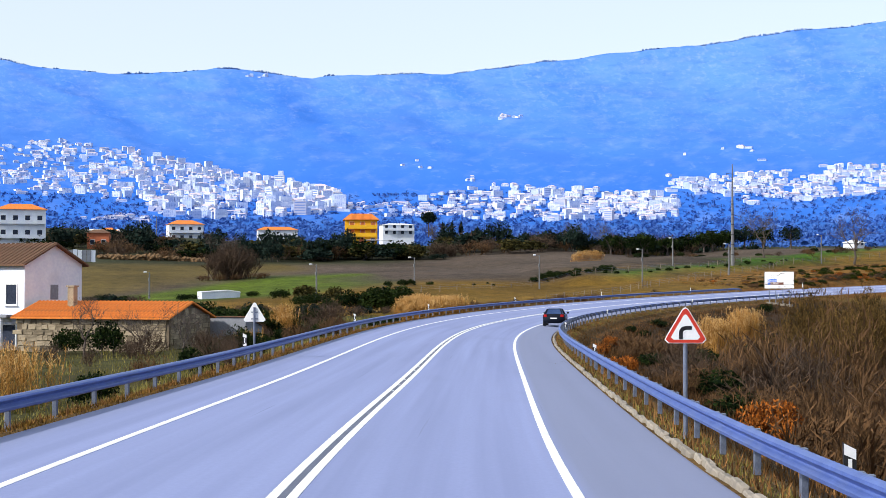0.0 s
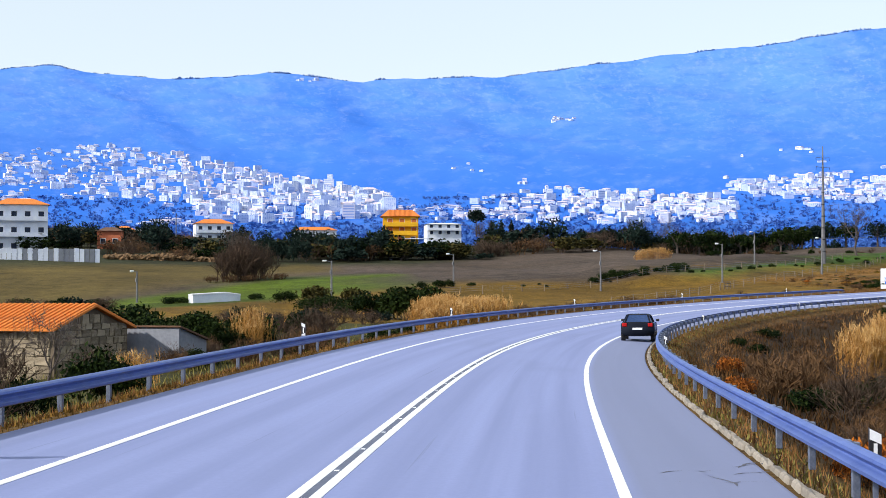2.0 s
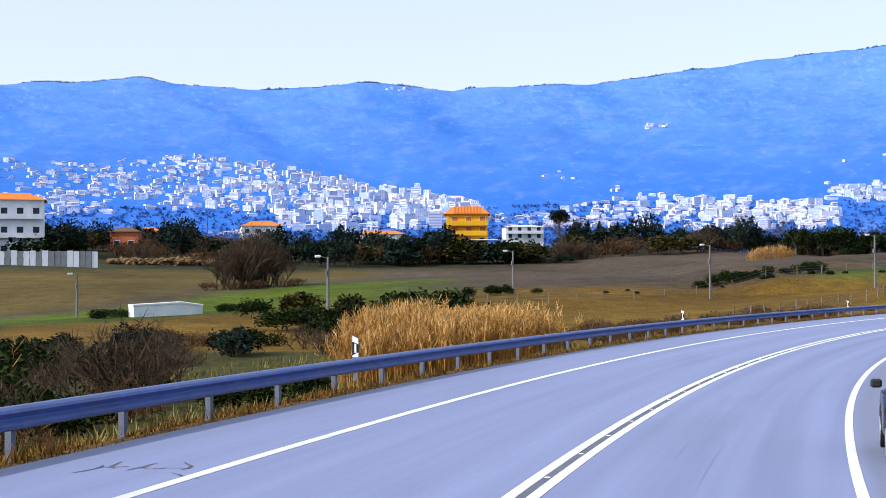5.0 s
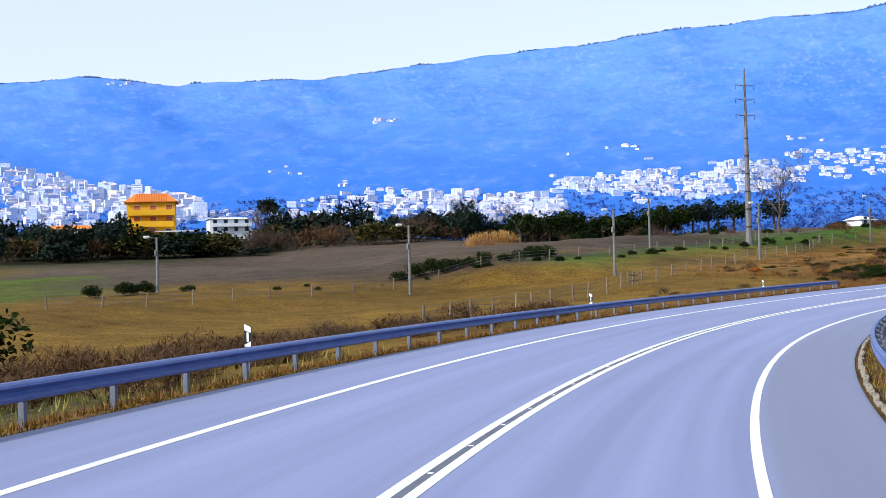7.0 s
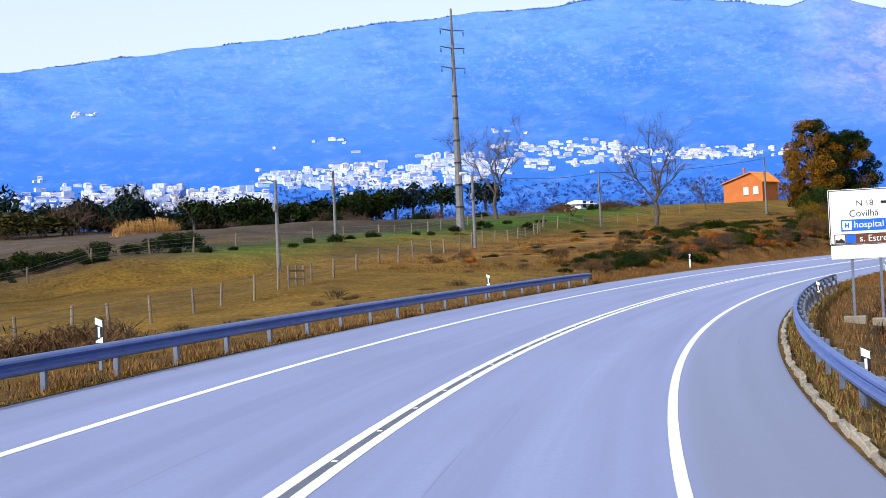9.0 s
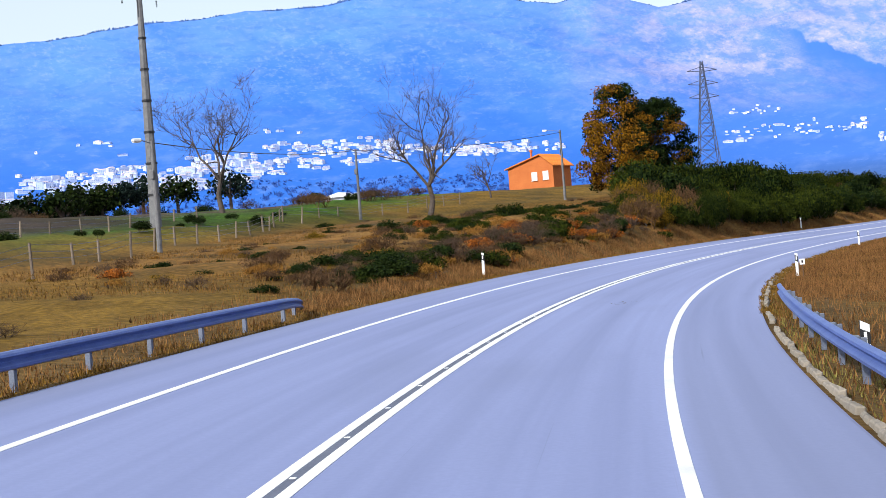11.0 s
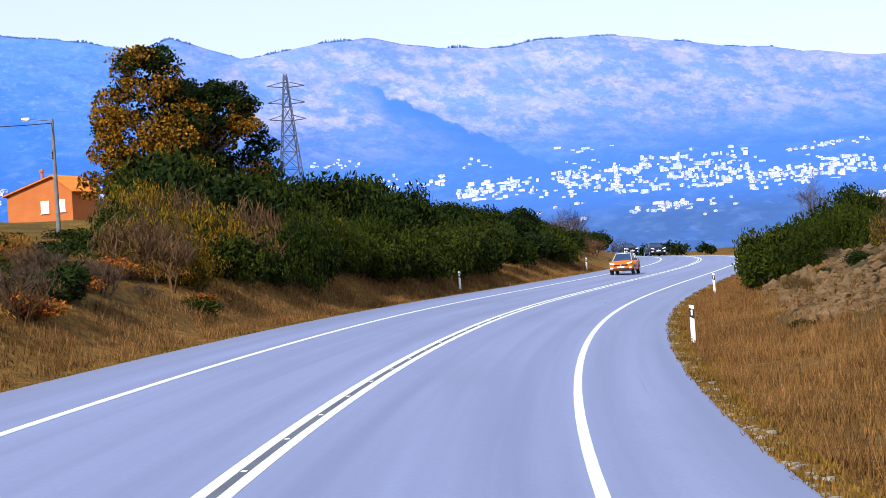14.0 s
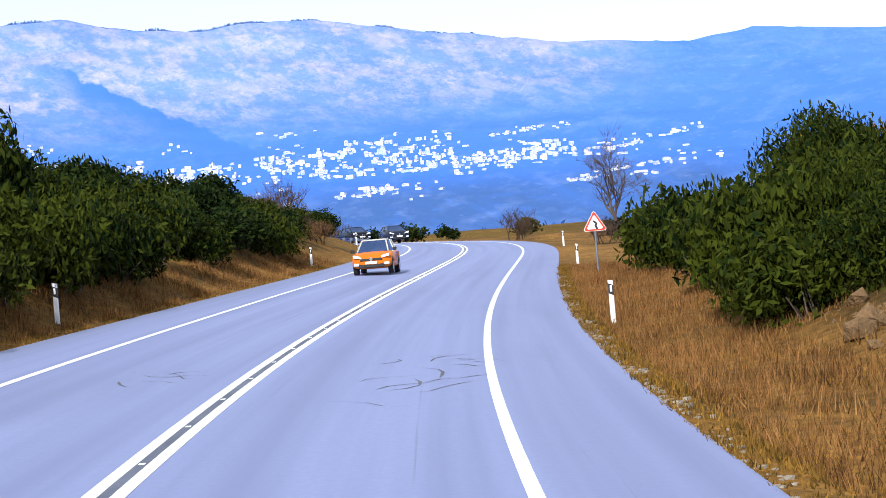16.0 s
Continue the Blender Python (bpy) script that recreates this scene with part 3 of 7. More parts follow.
    trees = times(times(span(az, 34, 40), span(el, 5.0, 6.0)), span(folds(stretched(6.0, 9.0, 0.0), 3, 0.7), 0.58, 0.66, 0.0, 0.8))
    colour = mix(times(trees, span(noise_at(0.9, 4), 0.46, 0.56)), colour, MTN_MID)
    # the wooded spur that runs down across the massif, its form drawn only by darker colour
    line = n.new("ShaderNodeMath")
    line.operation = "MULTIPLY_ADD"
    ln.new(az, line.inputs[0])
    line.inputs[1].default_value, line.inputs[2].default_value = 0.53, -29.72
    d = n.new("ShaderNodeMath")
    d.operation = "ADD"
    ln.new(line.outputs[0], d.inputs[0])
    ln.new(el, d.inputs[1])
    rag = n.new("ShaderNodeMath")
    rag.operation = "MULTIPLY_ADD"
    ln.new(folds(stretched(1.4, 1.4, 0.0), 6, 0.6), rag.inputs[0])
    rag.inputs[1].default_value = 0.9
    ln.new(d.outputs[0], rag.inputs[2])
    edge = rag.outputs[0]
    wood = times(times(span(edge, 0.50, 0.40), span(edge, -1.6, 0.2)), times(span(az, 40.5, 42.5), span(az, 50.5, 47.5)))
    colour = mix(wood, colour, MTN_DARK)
    # paler haze painted over the whole eastern massif
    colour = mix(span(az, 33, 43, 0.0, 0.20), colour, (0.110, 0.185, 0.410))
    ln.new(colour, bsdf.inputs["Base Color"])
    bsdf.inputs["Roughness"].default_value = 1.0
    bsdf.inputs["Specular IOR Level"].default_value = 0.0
    # slopes glow faintly in their own colour, standing for airlight in the haze
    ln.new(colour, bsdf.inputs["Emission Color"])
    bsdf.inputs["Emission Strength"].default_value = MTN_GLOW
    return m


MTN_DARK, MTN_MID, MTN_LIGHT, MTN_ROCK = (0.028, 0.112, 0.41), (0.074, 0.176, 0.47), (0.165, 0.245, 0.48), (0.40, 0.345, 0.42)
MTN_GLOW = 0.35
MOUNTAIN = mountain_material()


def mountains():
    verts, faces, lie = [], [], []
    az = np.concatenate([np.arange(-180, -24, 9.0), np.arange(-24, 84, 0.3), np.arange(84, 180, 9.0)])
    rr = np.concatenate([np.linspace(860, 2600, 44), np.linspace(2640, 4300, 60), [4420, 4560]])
    for a in az:
        q = radians(a)
        for r in rr:
            x, y = CX + r * math.sin(q), CY + r * math.cos(q)
            z = far_height(min(r, 4300), a, x, y)
            if r > 4300:
                z -= (r - 4300) * 0.9
            verts.append((x, y, z))
            lie += (a, math.degrees(math.atan2(z, r)), 0.0)
    n, k = len(rr), len(az)
    for i in range(k):
        for j in range(n - 1):
            a, b = i * n + j, ((i + 1) % k) * n + j
            faces.append((a, b, b + 1, a + 1))
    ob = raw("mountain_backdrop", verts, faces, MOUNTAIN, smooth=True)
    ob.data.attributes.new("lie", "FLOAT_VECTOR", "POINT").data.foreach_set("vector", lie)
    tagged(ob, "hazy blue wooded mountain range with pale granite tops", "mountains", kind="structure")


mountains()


def ridge_trees():
    """Small trees and boulders that roughen the skyline."""
    rng = np.random.default_rng(3)
    verts, faces = [], []
    for a in np.arange(-18, 72, 0.022):
        thick = noise.fractal(Vector((a * 0.9, 1.7, 0)), 1.0, 2.0, 4)
        if thick < -0.12 or rng.random() < 0.35:
            continue
        q = radians(a)
        x, y = CX + 4285 * math.sin(q), CY + 4285 * math.cos(q)
        z = far_height(4285, a, x, y)
        h, w = rng.uniform(2, 8) * (0.6 + thick), rng.uniform(1.2, 3.0)
        cx, sx = math.cos(q), -math.sin(q)
        b = len(verts)
        verts += [(x - cx * w, y - sx * w, z - 4), (x + cx * w, y + sx * w, z - 4), (x + cx * w * 0.8, y + sx * w * 0.8, z + h * 0.6), (x, y, z + h), (x - cx * w * 0.9, y - sx * w * 0.9, z + h * 0.5)]
        verts += [(vx - sx * 3, vy + cx * 3, vz) for vx, vy, vz in verts[b : b + 5]]
        faces += [[b, b + 1, b + 2, b + 3, b + 4], [b + 9, b + 8, b + 7, b + 6, b + 5]] + [[b + k, b + 5 + k, b + 5 + (k + 1) % 5, b + (k + 1) % 5] for k in range(5)]
    t = thing("ridge_woods", Matrix(), "thin line of trees along the mountain crest", "woods", kind="stuff")
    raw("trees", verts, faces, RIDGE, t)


# crest trees in blue: distance haze painted into their own colour
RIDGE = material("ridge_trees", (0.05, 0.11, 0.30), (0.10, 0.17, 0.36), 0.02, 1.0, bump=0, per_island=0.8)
ridge_trees()


# ---- road ----
def ribbon(name, s0, s1, section, mat, step=2.0, parent=None, close=False):
    """Sweeps a section of (across, up) points along the road."""
    ss = np.append(np.arange(s0, s1, step), s1)
    verts, faces = [], []
    for s in ss:
        for o, up in section:
            verts.append(tuple(along(s, o, up)))
    n = len(section)
    for i in range(len(ss) - 1):
        for j in range(n if close else n - 1):
            a, b = i * n + j, i * n + (j + 1) % n
            faces.append((a, a + n, b + n, b))
    return raw(name, verts, faces, mat, parent)


TAR_JOINT = material("sealed_joint", (0.075, 0.085, 0.125), (0.13, 0.145, 0.20), 0.8, 0.7, fine=20, space="World")
EDGE, LANE = 5.94, 3.78
road = ribbon("road", -40, 610, [(-EDGE - 0.06, -0.35), (-EDGE, -0.01), (-EDGE + 0.05, 0), (-3, 0), (0, 0), (3, 0), (EDGE - 0.05, 0), (EDGE, -0.01), (EDGE + 0.06, -0.35)], ASPHALT)
_lay = [(o, q, 0.0) for q in np.append(np.arange(-40, 610, 2.0), 610) for o in (-EDGE - 0.06, -EDGE, -EDGE + 0.05, -3, 0, 3, EDGE - 0.05, EDGE, EDGE + 0.06)]
road.data.attributes.new("lay", "FLOAT_VECTOR", "POINT").data.foreach_set("vector", np.array(_lay).ravel())
tagged(road, "worn blue-grey asphalt carriageway with two lanes and shoulders", "road", kind="structure")


def stripe(o, w, s0=-40, s1=610):
    ob = ribbon("road_marking", s0, s1, [(o - w / 2, 0.0), (o - w / 2, 0.006), (o + w / 2, 0.006), (o + w / 2, 0.0)], PAINT)
    tagged(ob, "white painted line on the asphalt", "road marking", kind="structure")


stripe(-LANE, 0.15)
stripe(LANE, 0.15)
stripe(-0.127, 0.14)
stripe(0.127, 0.14)
joint = ribbon("road_joint", -40, 610, [(-0.054, 0.0), (-0.054, 0.003), (0.054, 0.003), (0.054, 0.0)], TAR_JOINT)
tagged(joint, "darker sealed strip of asphalt between the double lines", "road marking", kind="structure")


# ---- guard rails ----
def rail_section(o, top, side):
    """The W-shaped beam; side is +1 on the right of the road."""
    w = [(0.00, 0.0), (0.05, -0.006), (0.095, -0.035), (0.105, -0.075), (0.03, -0.135), (0.015, -0.155), (0.03, -0.175), (0.105, -0.225), (0.095, -0.275), (0.03, -0.304), (0.0, -0.31)]
    front = [(o - side * d, top + u) for d, u in w]
    back = [(o - side * (d - 0.008), top + u) for d, u in w[::-1]]
    return front + back


def guard_rail(s0, s1, o, top, side, label):
    rail = thing("guard_rail", Matrix(), label, "guard rail")
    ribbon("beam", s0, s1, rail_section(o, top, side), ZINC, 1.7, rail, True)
    bm = bmesh.new()
    box(bm, -0.05, 0.05, -0.06, 0.06, -0.75, -0.05, bevel=0.008)
    post = part("post", bm, POST_STEEL)
    bm = bmesh.new()
    box(bm, -0.07, 0.07, -0.09, 0.09, -0.13, 0.13, bevel=0.02)
    spacer = part("spacer", bm, POST_STEEL)
    for k, s in enumerate(np.arange(s0 + 0.8, s1 - 0.4, 3.36)):
        for src, m in ((post, at_road(s, o + side * 0.20, top - 0.01)), (spacer, at_road(s, o + side * 0.085, top - 0.16))):
            ob = src if k == 0 else new(src.name.split(".")[0], src.data)
            ob.parent, ob.matrix_basis = rail, m
    return rail


guard_rail(-38, 274, -6.45, 0.60, -1, "galvanised steel guard rail on short posts along the outer verge")
guard_rail(-38, 279, 6.5, 0.74, 1, "galvanised steel guard rail on short posts behind a kerb")
guard_rail(452, 560, -6.5, 0.62, -1, "galvanised steel guard rail at the far bend")


# ---- along the road ----
def kerb():
    """Weathered concrete kerb blocks between the asphalt and the guard rail."""
    row = thing("kerb", Matrix(), "weathered beige concrete kerb blocks along the asphalt", "kerb", kind="structure")
    rng = random.Random(4)
    shapes = []
    for k in range(5):
        bm = bmesh.new()
        w = rng.uniform(0.15, 0.20)
        vs = box(bm, 0, w, -0.47, 0.47, -0.25, 0.06)
        for v in vs:
            if v.co.z > 0:
                v.co.x += 0.06 if v.co.x < 0.05 else 0
                v.co += Vector((rng.uniform(-0.02, 0.02), rng.uniform(-0.03, 0.03), rng.uniform(-0.03, 0.02)))
        bmesh.ops.bevel(bm, geom=bm.edges[:], offset=0.018, segments=1, affect="EDGES")
        me = bpy.data.meshes.new("kerb_block")
        bm.to_mesh(me)
        bm.free()
        me.materials.append(CONCRETE)
        shapes.append(me)
    for s in np.arange(-4, 300, 1.0):
        if s > 270 and rng.random() < 0.45:
            continue
        ob = new("kerb_block", rng.choice(shapes))
        ob.parent = row
        ob.matrix_basis = at_road(s, EDGE + 0.03 + rng.uniform(0, 0.05), rng.uniform(-0.03, 0.02), rng.uniform(-2.5, 2.5))


kerb()


def road_studs():
    row = thing("road_studs", Matrix(), "small white reflective studs between the double lines", "road studs", kind="structure")
    bm = bmesh.new()
    box(bm, -0.035, 0.035, -0.04, 0.04, 0, 0.012, bevel=0.005)
    me = part("stud", bm, WHITE).data
    bpy.data.objects.remove(bpy.data.objects["stud"])
    for s in np.arange(40, 470, 3.03):
        ob = new("stud", me)
        ob.parent, ob.matrix_basis = row, at_road(s, 0, 0.002)


road_studs()


def road_scars():
    """Dark scuffs, seams and patched cracks in the asphalt."""
    rng = random.Random(11)
    spots = [(283, 1.8, 0.8), (375, 1.9, 2.4), (377, -1.6, 1.4), (379, 2.6, 1.6), (62, 4.9, 1.5), (120, -4.6, 1.0), (306, -5.0, 1.0)]
    for s0, o0, size in spots:
        bm = bmesh.new()
        for k in range(7):
            s, o = s0 + rng.uniform(-1, 1) * size, o0 + rng.uniform(-0.8, 0.8) * size * 0.6
            way = rng.uniform(0, math.pi)
            pts = []
            for i in range(5):
                pts.append((s, o, rng.uniform(0.008, 0.03)))
                s, o = s + math.cos(way) * 0.22 * size, o + math.sin(way) * 0.16 * size
                way += rng.uniform(-0.7, 0.7)
            last = None
            for i, (a, b, w) in enumerate(pts):
                w = w * (0.2 if i in (0, 4) else 1)
                pair = [bm.verts.new(along(a, b - w, 0.004)), bm.verts.new(along(a, b + w, 0.004))]
                if last:
                    bm.faces.new((last[0], last[1], pair[1], pair[0]))
                last = pair
        tagged(part("tar_crack", bm, TAR), "thin dark sealed cracks in the asphalt", "road crack", kind="structure")


road_scars()


def delineator(s, o, on_rail, up=0.0):
    """A white marker post with a black head, or the short black and white plate that stands on a rail."""
    m = at_road(s, o, up if on_rail else bank(s, o), 180 if False else 0)
    if on_rail:
        t = thing("delineator", m, "black and white marker plate fixed above the guard rail", "marker post", "marker posts along the road")
        bm = bmesh.new()
        poly(bm, [(-0.075, 0), (0.075, 0), (0.075, 0.42), (-0.075, 0.5)], 0.05)
        part("plate", bm, BLACK, t)
        bm = bmesh.new()
        poly(bm, [(-0.07, 0.36), (0.07, 0.30), (0.07, 0.42), (-0.07, 0.49)], -0.008)
        part("cap", bm, WHITE, t, "white slanted cap")
        bm = bmesh.new()
        poly(bm, [(-0.022, 0.11), (0.022, 0.11), (0.022, 0.31), (-0.022, 0.31)], -0.01)
        part("reflector", bm, WHITE, t, "white reflector bar")
        bm = bmesh.new()
        poly(bm, [(-0.07, 0.01), (0.07, 0.01), (0.07, 0.12), (-0.07, 0.05)], -0.008)
        part("base_band", bm, WHITE, t, "white slanted band")
        bm = bmesh.new()
        box(bm, -0.03, 0.03, 0.0, 0.05, -0.5, 0.05)
        part("bracket", bm, POST_STEEL, t)
    else:
        t = thing("delineator", m, "white plastic marker post with black head in the grass verge", "marker post", "marker posts along the road")
        bm = bmesh.new()
        box(bm, -0.06, 0.06, -0.04, 0.04, -0.2, 0.78, bevel=0.015)
        part("post", bm, WHITE, t)
        bm = bmesh.new()
        poly(bm, [(-0.062, 0.74), (0.062, 0.68), (0.062, 0.93), (-0.062, 0.99)], 0.084, Matrix.Translation((0, -0.042, 0)))
        part("black_band", bm, BLACK, t, "slanted black band")
        bm = bmesh.new()
        box(bm, -0.025, 0.025, -0.052, 0.052, 0.78, 0.93, bevel=0.006)
        part("reflector", bm, WHITE, t, "white reflector")
        bm = bmesh.new()
        poly(bm, [(-0.06, 0.99), (0.06, 0.93), (0.06, 1.04), (-0.06, 1.06)], 0.08, Matrix.Translation((0, -0.04, 0)))
        part("cap", bm, WHITE, t)
    return t


for _s in (56.6, 98.3, 135.9, 178.3, 217.6, 256):
    delineator(_s, -6.75, True, 0.55)
for _s in (14.5, 59.5, 107.5, 160, 215, 259):
    delineator(_s, 6.8, True, 0.42)
for _s, _o in ((305, -7.0), (390.6, -6.9), (434, -6.9), (478, -6.9), (304, 6.9), (347.5, 6.55), (390, 6.8), (432, 6.9), (462, 6.9)):
    delineator(_s, _o, False)


def warning_sign(s, o, low, size, arrow, turn=0.0):
    """A triangular sign: white field, red rim, a black arrow; low: height of its lower edge."""
    t = thing("warning_sign", at_road(s, o, 0, turn), "red-rimmed white triangular warning sign on a steel post", "road sign")
    h = size * 0.87
    g = float(bank(s, o)) - 0.3

    def tri(k, lift=0.0):
        c = low + h / 3
        w, a, b = size / 2 * k, c - h / 3 * k, c + h * 2 / 3 * k
        r = 0.07 * k
        return [(-w + r, a), (w - r, a), (w, a + r), (w - r * 0.4, a + r * 1.9), (r * 0.8, b - r * 0.5), (0, b), (-r * 0.8, b - r * 0.5), (-w + r * 0.4, a + r * 1.9), (-w, a + r)]

    bm = bmesh.new()
    poly(bm, tri(1.0), 0.03)
    part("rim", bm, WHITE, t, "white outer rim")
    bm = bmesh.new()
    poly(bm, tri(0.95), -0.006)
    part("border", bm, RED, t, "red border")
    bm = bmesh.new()
    poly(bm, tri(0.70), -0.010)
    part("face", bm, WHITE, t, "white face")
    c = low + h * 0.30
    if arrow == "bend":
        path = [(-0.10, -0.13), (-0.10, 0.02), (-0.06, 0.08), (0.01, 0.10), (0.12, 0.10)]
    else:
        path = [(0.09, -0.14), (0.02, -0.02), (0.08, 0.05), (-0.04, 0.16)]
    bm = bmesh.new()
    k = size / 0.9
    for (x0, z0), (x1, z1) in zip(path[:-1], path[1:]):
        d = Vector((x1 - x0, 0, z1 - z0)).normalized() * 0.042
        n = Vector((-d.z, 0, d.x))
        p, q = Vector((x0, 0, z0)) - d * 0.4, Vector((x1, 0, z1)) + d * 0.4
        poly(bm, [((v.x) * k, c + v.z * k) for v in (p - n, q - n, q + n, p + n)], -0.014)
    part("arrow", bm, BLACK, t, "black bend arrow")
    bm = bmesh.new()
    tube(bm, (0, 0.06, g), (0, 0.06, low + h * 0.75), 0.045, n=12)
    part("post", bm, POST_STEEL, t, "grey steel post")
    bm = bmesh.new()
    for z in (low + h * 0.15, low + h * 0.5):
        box(bm, -size * 0.16, size * 0.16, 0.03, 0.06, z - 0.02, z + 0.02)
    part("clamp", bm, POST_STEEL, t)
    return t


warning_sign(28.2, 6.68, 1.76, 0.84, "bend")
warning_sign(422, 7.7, 1.75, 1.0, "double", 4)
warning_sign(60.4, -6.95, 1.40, 0.90, "bend", 180)["label"] = "back of a triangular warning sign, pale grey, on a steel post"


def lettering(text, size, x, z, y, mat, parent, align="LEFT"):
    cu = bpy.data.curves.new("lettering", "FONT")
    cu.body, cu.size, cu.align_x, cu.extrude = text, size, align, 0.003
    tmp = new("lettering_curve", cu)
    me = bpy.data.meshes.new_from_object(tmp)
    bpy.data.objects.remove(tmp)
    me.materials.append(mat)
    ob = new("lettering", me)
    ob.parent = parent
    ob.matrix_basis = pose(x, y, z, 90, 0, 0)
    return ob


def direction_sign():
    """The large white direction board on four steel legs."""
    s, o = 249.5, 7.6
    t = thing("direction_sign", at_road(s, o, 0, 0), "large white road direction board with black, blue and brown fields", "road sign")
    z0, z1, w = 1.95, 4.48, 4.6
    split = z0 + 0.52
    bm = bmesh.new()
    box(bm, 0, w, 0, 0.05, split + 0.015, z1, bevel=0.012)
    part("board", bm, WHITE, t, "white main board")
    bm = bmesh.new()
    box(bm, 0.03, w - 0.03, 0, 0.05, z0, split - 0.015, bevel=0.012)
    part("lower_board", bm, WHITE, t, "white distance board")
    bm = bmesh.new()
    for x0, x1, a, b in ((0.02, w - 0.02, z1 - 0.05, z1 - 0.02), (0.02, w - 0.02, split + 0.035, split + 0.065), (0.02, 0.05, split + 0.06, z1 - 0.05), (w - 0.05, w - 0.02, split + 0.06, z1 - 0.05)):
        box(bm, x0, x1, -0.006, 0, a, b)
    part("border", bm, BLACK, t, "thin black border")
    lettering("N 18", 0.30, 0.98, z1 - 0.62, -0.004, BLACK, t)
    lettering("Covilhã", 0.34, 0.72, z1 - 1.0, -0.004, BLACK, t)
    bm = bmesh.new()
    box(bm, 0.42, 2.0, -0.008, 0, z1 - 1.52, z1 - 1.10)
    part("hospital_field", bm, BLUE, t, "blue field")
    bm = bmesh.new()
    box(bm, 0.47, 0.80, -0.012, -0.008, z1 - 1.47, z1 - 1.15)
    part("hospital_symbol", bm, WHITE, t)
    bm = bmesh.new()
    box(bm, 0.56, 0.61, -0.016, -0.012, z1 - 1.41, z1 - 1.21)
    box(bm, 0.66, 0.71, -0.016, -0.012, z1 - 1.41, z1 - 1.21)
    box(bm, 0.61, 0.66, -0.016, -0.012, z1 - 1.34, z1 - 1.28)
    part("hospital_mark", bm, BLUE, t)
    lettering("hospital", 0.34, 0.87, z1 - 1.40, -0.012, WHITE, t)
    bm = bmesh.new()
    box(bm, 0.16, 3.0, -0.008, 0, z1 - 1.98, z1 - 1.62)
    part("tourist_field", bm, BROWN, t, "brown field")
    for x, mat in ((0.20, WHITE), (0.58, BLUE)):
        bm = bmesh.new()
        box(bm, x, x + 0.34, -0.012, -0.008, z1 - 1.95, z1 - 1.65)
        part("tourist_symbol", bm, mat, t)
    bm = bmesh.new()
    poly(bm, [(0.21, z1 - 1.94), (0.53, z1 - 1.94), (0.53, z1 - 1.86), (0.40, z1 - 1.78), (0.30, z1 - 1.84), (0.21, z1 - 1.80)], -0.004, Matrix.Translation((0, -0.012, 0)))
    part("tourist_mark", bm, BLACK, t)
    lettering("s. Estrela", 0.33, 1.05, z1 - 1.91, -0.012, WHITE, t)
    lettering("750 m", 0.30, 2.05, z0 + 0.13, -0.004, BLACK, t)
    bm = bmesh.new()
    line = [(1.85, z1 - 0.52), (2.25, z1 - 0.52), (2.40, z1 - 0.45), (2.50, z1 - 0.30), (2.75, z1 - 0.22), (3.2, z1 - 0.22)]
    for (x0, a), (x1, b) in zip(line[:-1], line[1:]):
        d = Vector((x1 - x0, b - a)).normalized() * 0.05
        poly(bm, [(x0 + d.y, a - d.x), (x1 + d.y, b - d.x), (x1 - d.y, b + d.x), (x0 - d.y, a + d.x)], -0.010)
    part("direction_arrow", bm, BLACK, t, "black road arrow")
    for x in (0.75, 1.75, 2.85, 3.85):
        bm = bmesh.new()
        g = float(bank(s, o + x)) - 0.3
        box(bm, x - 0.05, x + 0.05, 0.06, 0.16, g, z1 - 0.1, bevel=0.01)
        part("leg", bm, POST_STEEL, t, "grey steel leg")
    for x in (0.75, 1.75, 2.85, 3.85):
        bm = bmesh.new()
        g = float(bank(s, o + x))
        box(bm, x - 0.4, x + 0.4, -0.3, 0.5, g - 0.3, g + 0.22, bevel=0.03)
        part("footing", bm, CONCRETE, t, "concrete footing")


direction_sign()


def rail_end():
    """The flared end piece of the outer guard rail."""
    t = thing("rail_terminal", Matrix(), "downturned galvanised end of the guard rail", "guard rail end")
    verts, faces = [], []
    sec = rail_section(0, 0, -1)
    n = len(sec)
    for i in range(9):
        u = i / 8
        for o, up in sec:
            verts.append(tuple(along(274 + 5.5 * u, -6.45 - 0.9 * u * u + o, 0.60 - 0.34 * u * u + up * (1 - 0.25 * u))))
    for i in range(8):
        for j in range(n):
            a, b = i * n + j, i * n + (j + 1) % n
            faces.append((a, a + n, b + n, b))
    raw("beam", verts, faces, ZINC, t)
    for u in (0.3, 0.85):
        bm = bmesh.new()
        box(bm, -0.05, 0.05, -0.05, 0.05, -0.9, 0)
        ob = part("post", bm, POST_STEEL, t)
        ob.matrix_basis = at_road(274 + 5.5 * u, -6.65 - 0.9 * u * u, 0.55 - 0.34 * u * u)


rail_end()


